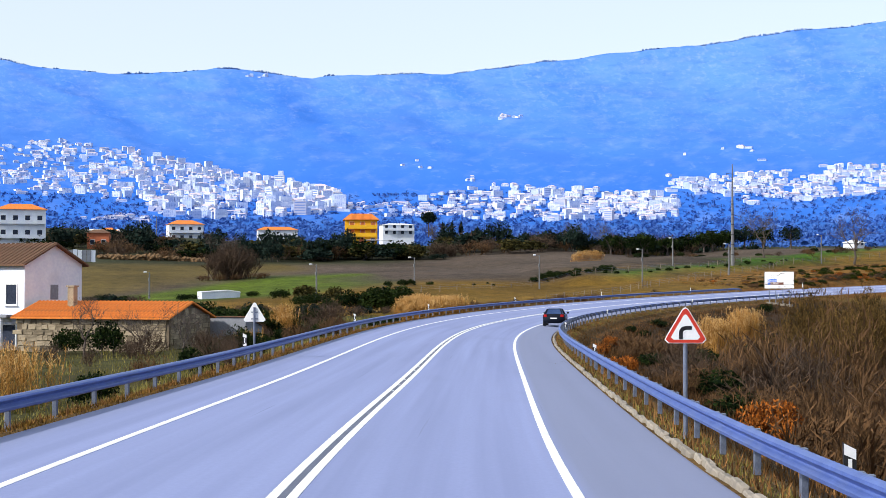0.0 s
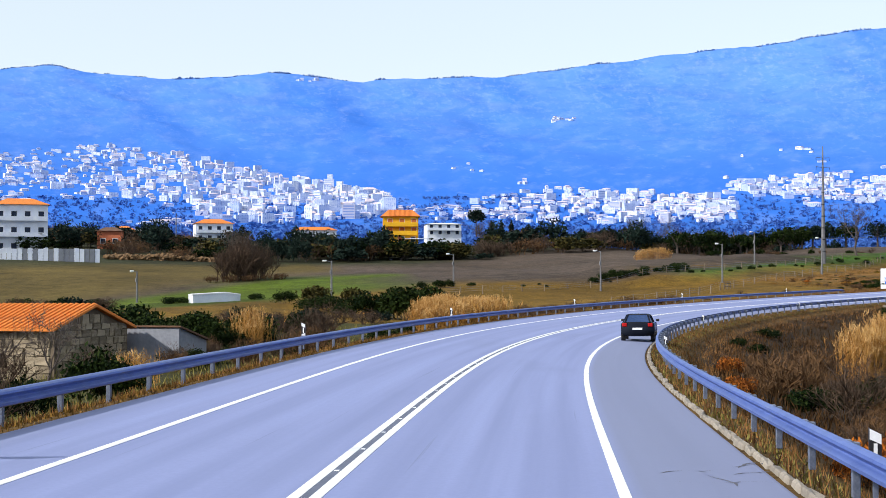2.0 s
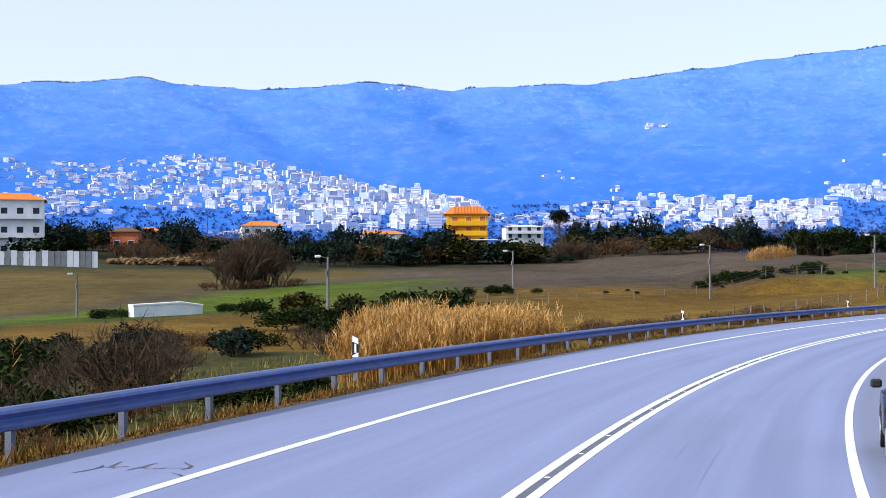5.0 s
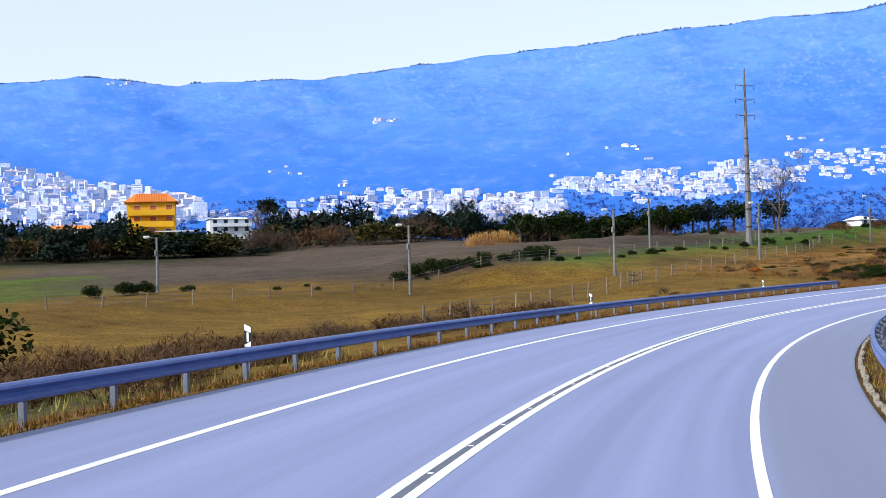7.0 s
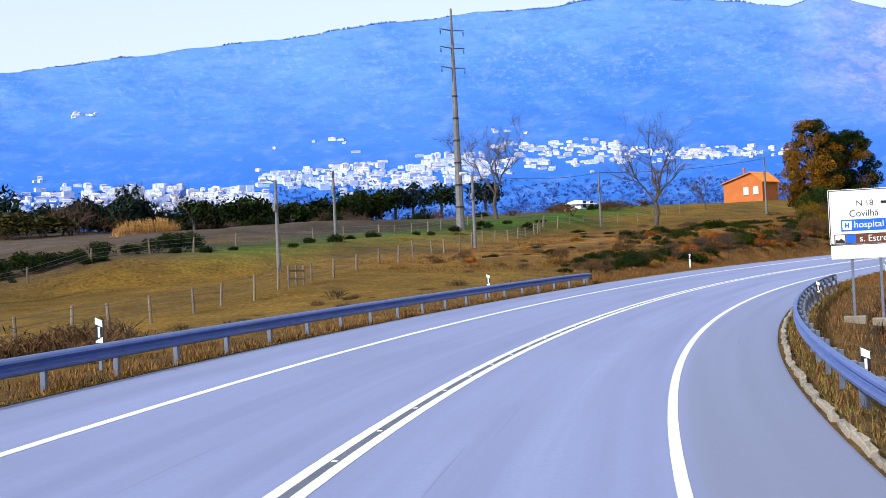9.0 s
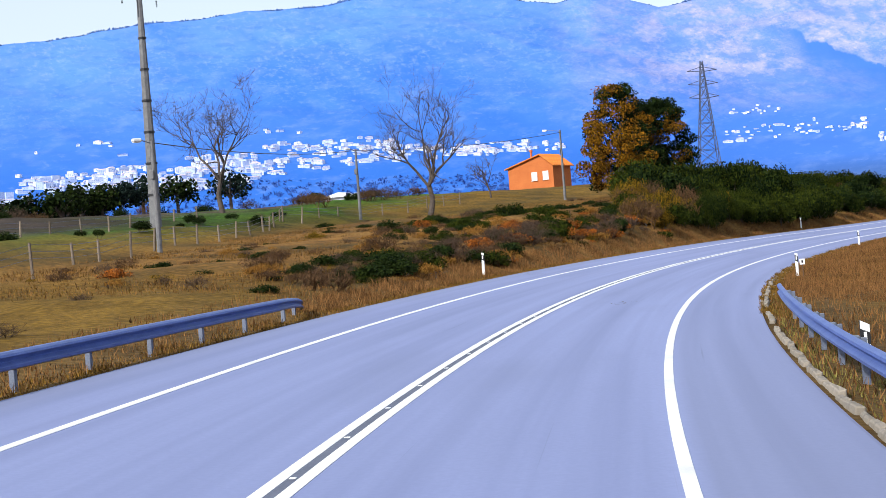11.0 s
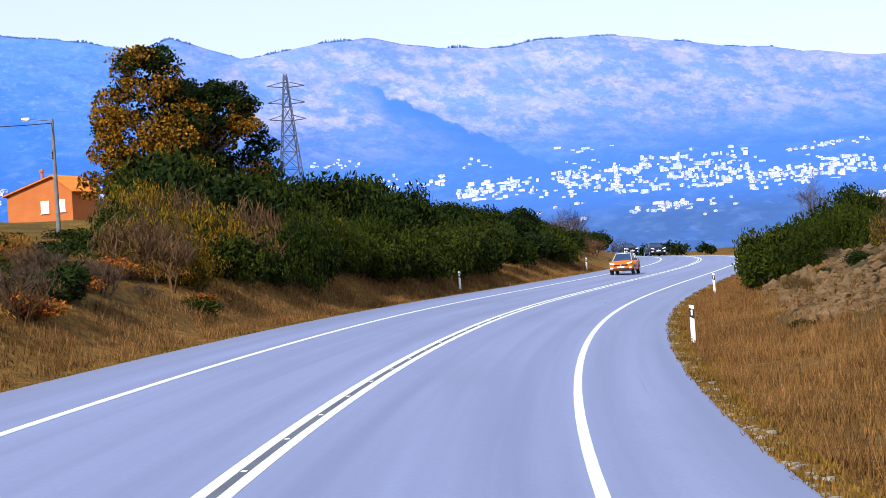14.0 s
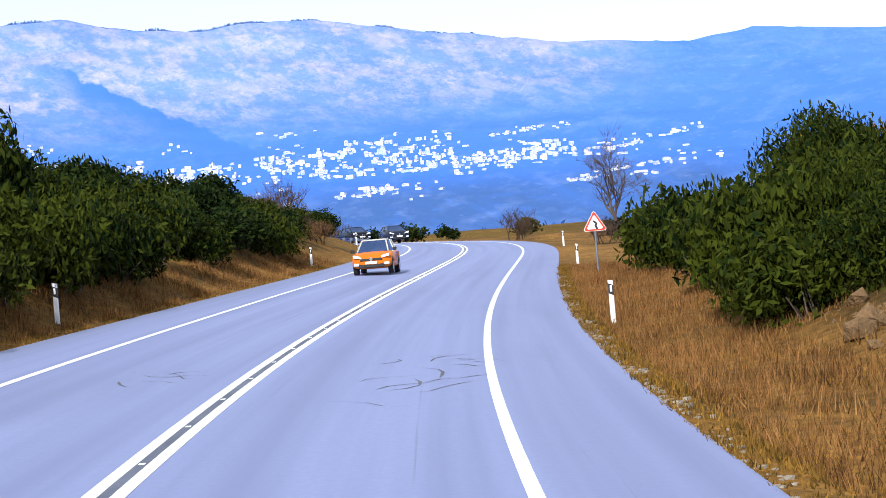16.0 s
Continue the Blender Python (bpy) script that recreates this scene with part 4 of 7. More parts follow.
def street_lamp(x, y, z, h, arm, label, turn=0.0):
    t = thing("street_lamp", pose(x, y, z, 0, 0, turn), label, "street lamp", "street lamps along the lane")
    bm = bmesh.new()
    tube(bm, (0, 0, -0.5), (0, 0, h), 0.16, 0.10, 10)
    part("pole", bm, POLE, t, "grey concrete pole")
    bm = bmesh.new()
    tube(bm, (0, 0, h - 0.15), (-arm, 0, h + 0.05), 0.035, 0.03, 8)
    part("arm", bm, POST_STEEL, t)
    bm = bmesh.new()
    box(bm, -arm - 0.5, -arm + 0.05, -0.12, 0.12, h - 0.06, h + 0.14, bevel=0.05)
    head = part("lamp_head", bm, WHITE, t, "white lamp head")
    bm = bmesh.new()
    box(bm, -arm - 0.45, -arm - 0.05, -0.09, 0.09, h - 0.09, h - 0.06)
    part("lens", bm, WHITE, head)
    bm = bmesh.new()
    box(bm, -0.2, -0.1, -0.2, 0.2, h * 0.66, h * 0.66 + 0.5, bevel=0.03)
    part("junction_box", bm, POLE, t)
    return t


def gz1(x, y):
    return float(ground_z(np.array([x]), np.array([y]))[0])


for (_x, _y), _h in zip(LAMPS, (5.0, 5.0, 6.3, 6.2, 6.3, 7.0)):
    street_lamp(_x, _y, gz1(_x, _y), _h, 0.7, "grey concrete lamp pole with a white lamp head", 8)
street_lamp(163.5, 370.0, gz1(163.5, 370.0), 7.9, 1.5, "tall grey street lamp beside the autumn tree", -35)
for _x, _y, _h in ((85.3, 320, 6.0), (-19, 268, 4.4), (-60, 420, 9), (-30, 470, 9)):
    street_lamp(_x, _y, gz1(_x, _y), _h, 0.5, "slim grey concrete pole at the field edge", 20)


def cable(points, sag):
    bm = bmesh.new()
    pts = []
    for a, b in zip(points[:-1], points[1:]):
        a, b = Vector(a), Vector(b)
        for i in range(13):
            u = i / 12
            pts.append(a.lerp(b, u) - Vector((0, 0, sag * 4 * u * (1 - u))))
    polytube(bm, pts, 0.028)
    tagged(part("power_cable", bm, BLACK), "thin black overhead cable between poles", "cable")


_top = [(x, y, gz1(x, y) + h) for (x, y), h in zip(LAMPS, (4.9, 4.9, 6.2, 6.1, 6.2, 6.9))]
cable([_top[4], _top[5], (163.5, 370.0, gz1(163.5, 370.0) + 7.6)], 0.5)


def mast():
    """The tall pale steel power mast with three crossarms."""
    x, y = 100.0, 326.0
    g = gz1(x, y)
    t = thing("power_mast", pose(x, y, g, 0, 0, 20), "tall pale steel power mast with three crossarms", "power mast")
    h = 29.6 - g
    bm = bmesh.new()
    tube(bm, (0, 0, -1), (0, 0, h * 0.5), 0.42, 0.27, 8)
    tube(bm, (0, 0, h * 0.5), (0, 0, h), 0.27, 0.10, 8)
    part("shaft", bm, POLE, t, "pale tapered shaft")
    for k in range(6):
        bm = bmesh.new()
        z = h * (0.1 + 0.1 * k)
        r = 0.44 - 0.03 * k
        tube(bm, (0, 0, z), (0, 0, z + 0.14), r, r, 8)
        part("flange", bm, BLACK, t, "dark flange ring")
    for z in (h * 0.73, h * 0.82, h * 0.90):
        bm = bmesh.new()
        tube(bm, (-1.6, 0, z + 0.1), (0, 0, z), 0.05, 0.07, 6)
        tube(bm, (1.6, 0, z + 0.1), (0, 0, z), 0.05, 0.07, 6)
        arm = part("crossarm", bm, POST_STEEL, t)
        for sx in (-1.5, 1.5):
            bm = bmesh.new()
            for i in range(4):
                tube(bm, (sx, 0, z - 0.05 - 0.11 * i), (sx, 0, z - 0.12 - 0.11 * i), 0.07, 0.04, 6)
            part("insulator", bm, BLACK, arm)


mast()


PYLON_STEEL = material("pylon_steel", (0.06, 0.075, 0.12), (0.12, 0.14, 0.21), 1.0, 0.6, 0.2, bump=0)


def pylon():
    """The lattice pylon behind the trees."""
    x, y, top = 270.0, 475.0, 42.0
    g = 15.0
    h = top - g
    t = thing("lattice_pylon", pose(x, y, g, 0, 0, -30), "grey steel lattice pylon behind the trees", "pylon")

    def half(z):
        return 2.4 * (1 - z / h) ** 1.1 + 0.25

    levels = [h * (1 - (1 - k / 11) ** 1.25) for k in range(12)]
    for sx, sy in ((-1, -1), (1, -1), (1, 1), (-1, 1)):
        bm = bmesh.new()
        polytube(bm, [(sx * half(a), sy * half(a), a) for a in levels], 0.10, 4)
        part("leg", bm, PYLON_STEEL, t)
    for (ax, ay), (bx, by) in (((-1, -1), (1, -1)), ((1, -1), (1, 1)), ((1, 1), (-1, 1)), ((-1, 1), (-1, -1))):
        for a, b in zip(levels[:-1], levels[1:]):
            p, q = half(a), half(b)
            for u, v in (((ax * p, ay * p, a), (bx * q, by * q, b)), ((bx * p, by * p, a), (ax * q, ay * q, b)), ((ax * p, ay * p, a), (bx * p, by * p, a))):
                bm = bmesh.new()
                tube(bm, u, v, 0.055, n=4)
                part("brace", bm, PYLON_STEEL, t)
    for z in (h * 0.72, h * 0.82, h * 0.92):
        for sx in (-1, 1):
            bm = bmesh.new()
            tube(bm, (sx * half(z), 0, z), (sx * 3.0, 0, z + 0.25), 0.08, n=4)
            tube(bm, (sx * half(z), 0, z + 0.9), (sx * 3.0, 0, z + 0.25), 0.06, n=4)
            part("crossarm", bm, PYLON_STEEL, t)


pylon()


def fence(points, step, h, label, wires=3):
    """Wooden posts with wire along a line on the ground."""
    t = thing("wire_fence", Matrix(), label, "fence")
    rng = random.Random(len(points) + int(points[0][0]))
    tops = []
    bm = bmesh.new()
    tube(bm, (0, 0, -0.4), (0, 0, 1.0), 0.055, 0.045, 7)
    post = part("post", bm, WOOD)
    first = True
    for (x0, y0), (x1, y1) in zip(points[:-1], points[1:]):
        n = max(1, int(math.hypot(x1 - x0, y1 - y0) / step))
        for k in range(n):
            u = (k + rng.uniform(-0.15, 0.15)) / n
            x, y = x0 + (x1 - x0) * u, y0 + (y1 - y0) * u
            hh = h * rng.uniform(0.85, 1.1)
            ob = post if first else new("post", post.data)
            first = False
            ob.parent = t
            z = gz1(x, y)
            ob.matrix_basis = pose(x, y, z, rng.uniform(-5, 5), rng.uniform(-5, 5), rng.uniform(0, 360)) @ Matrix.Diagonal((1.45, 1.45, hh, 1))
            tops.append(Vector((x, y, z + hh)))
    for k in range(wires):
        bm = bmesh.new()
        polytube(bm, [p - Vector((0, 0, 0.1 + 0.3 * k)) for p in tops], 0.012, 3)
        part("wire", bm, POST_STEEL, t)


fence([(41, 226), (55, 251.7), (65.5, 268.2), (77, 284.3), (92.7, 306.2), (103.7, 320.9), (108.7, 327.9), (117.9, 344.7), (128.8, 357.3), (137.3, 363.7), (148.8, 371.6), (156.3, 376.9)], 4.2, 1.3, "leaning wooden post and wire fence across the dry field")
fence([(20, 262), (45, 285), (64, 296), (88, 316), (112, 346)], 4.5, 1.15, "old wooden fence posts along the green bank")
fence([(30, 92), (34, 110), (42, 135)], 3.0, 1.2, "grey fence posts in the rough ground below the road")


def field_gate():
    t = thing("field_gate", pose(66.5, 268.6, gz1(66.5, 268.6), 0, 0, 55), "small weathered wooden field gate in the fence", "gate")
    for x in (-1.3, 0, 1.3):
        bm = bmesh.new()
        tube(bm, (x, 0, -0.3), (x, 0, 1.35), 0.06, n=7)
        part("post", bm, WOOD, t)
    for z in (1.05, 0.6):
        bm = bmesh.new()
        box(bm, -1.3, 1.3, -0.02, 0.02, z - 0.05, z + 0.05)
        part("rail", bm, WOOD, t)


field_gate()


def distance_plate(s, o):
    """A small white plate with a dark mark on a thin post beside the verge."""
    t = thing("distance_plate", at_road(s, o, float(bank(s, o))), "small white plate with a dark mark on a thin post", "road sign")
    bm = bmesh.new()
    tube(bm, (0, 0.02, -0.2), (0, 0.02, 0.62), 0.018, n=6)
    part("post", bm, BARK, t)
    bm = bmesh.new()
    box(bm, -0.11, 0.11, -0.01, 0.01, 0.6, 0.84, bevel=0.008)
    part("plate", bm, WHITE, t)
    bm = bmesh.new()
    box(bm, -0.035, 0.035, -0.014, -0.01, 0.66, 0.78)
    part("mark", bm, BLACK, t)


distance_plate(303.5, 7.15)


# ---- buildings ----
ROOF = material("orange_roof_tiles", (0.52, 0.14, 0.022), (0.74, 0.24, 0.045), 1.2, 0.85, bump=0.3, wear=((0.33, 0.13, 0.05), 0.5), stretch=(3, 3, 1))
OLD_ROOF = material("brown_roof_tiles", (0.09, 0.048, 0.03), (0.17, 0.09, 0.055), 1.2, 0.9, wear=((0.10, 0.07, 0.05), 0.5))
WHITEWASH = material("whitewash", (0.64, 0.68, 0.78), (0.83, 0.85, 0.89), 0.6, 0.9, bump=0.15, wear=((0.42, 0.42, 0.44), 0.5), per_object=0.4)
YELLOW_WALL = material("yellow_render", (0.72, 0.36, 0.012), (0.82, 0.45, 0.02), 0.7, 0.85, bump=0.1)
ORANGE_WALL = material("orange_render", (0.42, 0.115, 0.03), (0.52, 0.16, 0.045), 0.7, 0.85, bump=0.1)
BRICK_WALL = material("red_brick", (0.42, 0.10, 0.05), (0.55, 0.18, 0.08), 2.0, 0.9)
STONE = material("granite_stone", (0.14, 0.110, 0.072), (0.37, 0.30, 0.205), 1.8, 0.95, bump=0.7, bump_size=0.05, per_object=1.0)
MORTAR = material("earth_mortar", (0.09, 0.07, 0.045), (0.17, 0.13, 0.09), 2.0, 0.95)
GREY_RENDER = material("grey_render", (0.17, 0.18, 0.21), (0.27, 0.28, 0.31), 0.8, 0.9, wear=((0.22, 0.22, 0.24), 0.5))
PANE = material("dark_window", (0.02, 0.025, 0.04), (0.05, 0.06, 0.09), 1.0, 0.15, bump=0)
SHUTTER = material("pale_shutter", (0.62, 0.62, 0.62), (0.76, 0.76, 0.76), 2.0, 0.7, bump=0)


def window(parent, x, z, w, h, y, shade=PANE, frame=SHUTTER, sill=True):
    """A recessed-looking window on the face at y, looking towards -y: frame, pane, sill."""
    bm = bmesh.new()
    for x0, x1, a, b in ((x - w / 2 - 0.08, x - w / 2, z, z + h), (x + w / 2, x + w / 2 + 0.08, z, z + h), (x - w / 2 - 0.08, x + w / 2 + 0.08, z + h, z + h + 0.08), (x - w / 2 - 0.08, x + w / 2 + 0.08, z - 0.08, z)):
        box(bm, x0, x1, y - 0.06, y + 0.02, a, b)
    f = part("window", bm, frame, parent)
    bm = bmesh.new()
    box(bm, x - w / 2, x + w / 2, y - 0.012, y + 0.02, z, z + h)
    part("pane", bm, shade, f)
    if sill:
        bm = bmesh.new()
        box(bm, x - w / 2 - 0.15, x + w / 2 + 0.15, y - 0.16, y - 0.06, z - 0.14, z - 0.085)
        part("sill", bm, frame, f)
    return f


def tile_rows(parent, rows, mat):
    """Rounded rows of roof tiles, each an object of its own on one mesh where they are alike."""
    x0, y0, z0, x1, y1, z1 = rows[0]
    bm = bmesh.new()
    tube(bm, (0, 0, 0), (x1 - x0, y1 - y0, z1 - z0), 0.08, n=5)
    me = part("tile_rib", bm, mat, parent)
    me.matrix_basis = Matrix.Translation((x0, y0, z0))
    for q in rows[1:]:
        ob = new("tile_rib", me.data)
        ob.parent, ob.matrix_basis = parent, Matrix.Translation(q[:3])


def gabled(t, w, d, eave, ridge, wall, roof, apex=0.5, over=0.3, below=-1.0, thick=0.14):
    """Walls with gables on the faces at y=0 and y=d, and two roof slopes; apex: where the ridge lies across the width."""
    bm = bmesh.new()
    poly(bm, [(0, below), (w, below), (w, eave), (w * apex, ridge), (0, eave)], d)
    part("wall", bm, wall, t)
    for x0, x1 in ((0, w * apex), (w, w * apex)):
        run = abs(x1 - x0)
        slope = (ridge - eave) / run
        sgn = 1 if x1 > x0 else -1
        a = (x0 - sgn * over, eave - slope * over)
        bm = bmesh.new()
        pts = [(a[0], a[1] + 0.01), (x1, ridge + 0.01), (x1, ridge + thick), (a[0], a[1] + thick)]
        poly(bm, pts if sgn > 0 else pts[::-1], d + 2 * over, Matrix.Translation((0, -over, 0)))
        slope_ob = part("roof", bm, roof, t)
        tile_rows(slope_ob, [(a[0], y, a[1] + thick, x1, y, ridge + thick) for y in np.arange(-over + 0.2, d + over, 0.45)], roof)


def facing_pose(x, y, z, dx, dy):
    """x axis along the front (dx, dy), y axis into the building."""
    return pose(x, y, z, 0, 0, math.degrees(math.atan2(dy, dx)))


def stone_house():
    """Old granite house with an orange tiled roof below the road."""
    g = -3.15
    t = thing("stone_house", facing_pose(-8.28, 125.5, g, 0.44, 0.898) @ Matrix.Scale(1.24, 4), "old granite house with an orange tiled roof", "house")
    # gable faces the road; the ridge runs away from it
    w, d, eave, ridge = 5.7, 11.5, 2.95, 3.85
    bm = bmesh.new()
    poly(bm, [(0, -1), (w, -1), (w, eave), (w / 2, ridge), (0, eave)], d)
    part("wall", bm, MORTAR, t)
    rng = random.Random(3)
    shapes = []
    for k in range(6):
        bm = bmesh.new()
        vs = box(bm, -0.5, 0.5, -0.06, 0.06, -0.5, 0.5)
        for v in vs:
            v.co += Vector((rng.uniform(-0.12, 0.12), rng.uniform(-0.02, 0.02), rng.uniform(-0.12, 0.12)))
        me = bpy.data.meshes.new("stone")
        bm.to_mesh(me)
        bm.free()
        me.materials.append(STONE)
        shapes.append(me)
    z = 0.2
    while z < ridge - 0.25:
        hh = rng.uniform(0.26, 0.42)
        x = 0.15 if z < eave else 0.15 + (z + hh - eave) / (ridge - eave) * w / 2
        end = w - x
        while x < end - 0.2:
            ww = min(rng.uniform(0.3, 0.75), end - x)
            ob = new("stone", rng.choice(shapes))
            ob.parent = t
            ob.matrix_basis = Matrix.Translation((x + ww / 2, -0.01, z + hh / 2)) @ Matrix.Diagonal((ww * 0.93, 1, hh * 0.9, 1))
            x += ww
        z += hh
    # long wall towards the road's start
    z = 0.2
    while z < eave - 0.3:
        hh = rng.uniform(0.3, 0.45)
        y = 0.15
        while y < d - 0.4:
            ww = rng.uniform(0.4, 0.9)
            ob = new("stone", rng.choice(shapes))
            ob.parent = t
            ob.matrix_basis = pose(-0.01, y + ww / 2, z + hh / 2, 0, 0, 90) @ Matrix.Diagonal((ww * 0.93, 1, hh * 0.9, 1))
            y += ww
        z += hh
    for x0, x1 in ((0, w / 2), (w, w / 2)):
        sgn = 1 if x1 > x0 else -1
        slope = (ridge - eave) / (w / 2)
        a = (x0 - sgn * 0.4, eave - slope * 0.4)
        bm = bmesh.new()
        pts = [(a[0], a[1] + 0.01), (x1, ridge + 0.01), (x1, ridge + 0.12), (a[0], a[1] + 0.12)]
        poly(bm, pts if sgn > 0 else pts[::-1], d + 0.5, Matrix.Translation((0, -0.25, 0)))
        slope_ob = part("roof", bm, ROOF, t)
        tile_rows(slope_ob, [(a[0], y, a[1] + 0.12, x1, y, ridge + 0.12) for y in np.arange(-0.1, d + 0.15, 0.3)], ROOF)
    bm = bmesh.new()
    box(bm, w * 0.3, w * 0.3 + 0.5, 8.2, 8.7, eave, ridge + 1.1, bevel=0.03)
    box(bm, w * 0.3 - 0.06, w * 0.3 + 0.56, 8.14, 8.76, ridge + 1.1, ridge + 1.2)
    part("chimney", bm, STONE, t, "dark stone chimney")


stone_house()


def white_house():
    """Two-storey whitewashed house with a brown roof; its gable looks across the road."""
    g = -3.6
    t = thing("white_house", facing_pose(-20.9, 134.7, g, 0.62, 0.78) @ Matrix.Scale(1.28, 4), "two-storey whitewashed house with a brown tiled roof", "house")
    w, d, eave, ridge = 5.3, 12.0, 6.7, 8.0
    gabled(t, w, d, eave, ridge, WHITEWASH, OLD_ROOF, 0.5, 0.35)
    bm = bmesh.new()
    box(bm, 2.35, 3.05, -0.03, 0, 4.3, 5.3)
    part("blind_window", bm, GREY_RENDER, t, "faint walled-up window")
    side = new("side_wall")
    side.parent, side.matrix_basis = t, pose(0, d, 0, 0, 0, -90)
    for x in (2.5, 5.5, 8.5, 10.8):
        window(t, x, 4.0, 1.0, 1.3, 0).matrix_basis = pose(0, d, 0, 0, 0, -90)
    for x in (4.0, 8.0, 10.6):
        window(t, x, 1.0, 1.2, 1.6, 0, sill=False).matrix_basis = pose(0, d, 0, 0, 0, -90)
    bpy.data.objects.remove(side)
    bm = bmesh.new()
    box(bm, -1.2, 0, 0.4, d - 1, 3.1, 3.3, bevel=0.03)
    part("balcony_slab", bm, GREY_RENDER, t, "grey balcony slab")
    for y in (1.0, 5.5, 10.0):
        bm = bmesh.new()
        box(bm, -1.15, -0.95, y, y + 0.2, -1, 3.1)
        part("pillar", bm, WHITEWASH, t)


white_house()


def wall_ruin():
    t = thing("ruined_shed", facing_pose(-2.2, 131.5, -2.6, 0.44, 0.898) @ Matrix.Scale(1.2, 4), "grey rendered ruined shed with a sloping top", "shed")
    bm = bmesh.new()
    poly(bm, [(0, -1), (2.6, -1), (2.6, 1.85), (0, 2.5)], 3.0)
    part("wall", bm, GREY_RENDER, t)
    bm = bmesh.new()
    poly(bm, [(-0.1, 2.53), (2.7, 1.84), (2.7, 1.92), (-0.1, 2.61)], 3.2, Matrix.Translation((0, -0.15, 0)))
    part("roof", bm, OLD_ROOF, t)


wall_ruin()


def low_shed():
    t = thing("low_shed", facing_pose(-9.6, 247.0, 0.9, 0.90, 0.44), "long low whitewashed shed in the bushes", "shed")
    gabled(t, 6.6, 1.6, 1.3, 1.55, WHITEWASH, SHUTTER, 0.7, 0.05)


low_shed()


def yellow_house():
    x, y = 25.3, 468.0
    g = 16.3
    t = thing("yellow_house", facing_pose(x, y, g, 1.0, -0.05), "three-storey bright yellow house with an orange roof", "house")
    w, d, h = 9.6, 9.0, 7.1
    bm = bmesh.new()
    box(bm, 0, w, 0, d, -3, h, bevel=0.03)
    part("wall", bm, YELLOW_WALL, t)
    bm = bmesh.new()
    a = [bm.verts.new(v) for v in ((-0.6, -0.6, h), (w + 0.6, -0.6, h), (w + 0.6, d + 0.6, h), (-0.6, d + 0.6, h))]
    b = [bm.verts.new(v) for v in ((1.6, d / 2, h + 2.0), (w - 1.6, d / 2, h + 2.0))]
    for q in ((a[0], a[1], b[1], b[0]), (a[1], a[2], b[1]), (a[2], a[3], b[0], b[1]), (a[3], a[0], b[0]), (a[3], a[2], a[1], a[0])):
        bm.faces.new(q)
    hip = part("roof", bm, ROOF, t, "orange hipped tile roof")
    tile_rows(hip, [(xx, -0.55, h + 0.05, xx, d / 2 - 0.1, h + 1.98) for xx in np.arange(1.7, w - 1.6, 0.34)], ROOF)
    for z in (2.2, 4.5):
        bm = bmesh.new()
        box(bm, 0.3, w - 0.3, -1.3, 0, z - 0.18, z, bevel=0.02)
        slab = part("balcony", bm, YELLOW_WALL, t, "yellow balcony")
        bm = bmesh.new()
        box(bm, 0.3, w - 0.3, -1.3, -1.2, z, z + 0.95, bevel=0.02)
        part("parapet", bm, YELLOW_WALL, slab)
        for xx in (2.0, 5.2, 8.4):
            window(t, xx, z + 0.3, 1.3, 1.6, 0, ORANGE_WALL, sill=False)
    window(t, 5.0, 0.0, 1.6, 1.7, 0, BRICK_WALL, sill=False)
    window(t, 8.2, 0.4, 1.2, 1.2, 0)
    bm = bmesh.new()
    box(bm, w - 4, w + 5, -2.8, -0.1, 0.9, 1.1, bevel=0.02)
    part("canopy", bm, WHITEWASH, t, "white flat canopy")
    for xx in (w - 3.8, w + 4.7):
        bm = bmesh.new()
        tube(bm, (xx, -2.6, -2), (xx, -2.6, 0.9), 0.08, n=6)
        part("canopy_post", bm, POST_STEEL, t)


yellow_house()


def orange_house():
    g = 15.3
    t = thing("orange_house", facing_pose(192.5, 428.0, g, 0.36, -0.93), "orange rendered house with two shuttered windows", "house")
    gabled(t, 8.4, 4.6, 2.9, 4.5, ORANGE_WALL, ROOF, 0.74, 0.4, -2)
    window(t, 4.9, 0.8, 0.9, 1.15, 0, SHUTTER)
    window(t, 7.0, 0.8, 0.9, 1.15, 0, SHUTTER)
    bm = bmesh.new()
    tube(bm, (2.4, 3.0, 3.2), (2.4, 3.0, 5.4), 0.16, n=8)
    tube(bm, (2.4, 3.0, 5.4), (2.4, 3.0, 5.7), 0.26, n=8)
    part("chimney", bm, BRICK_WALL, t, "slim red chimney pipe")


orange_house()


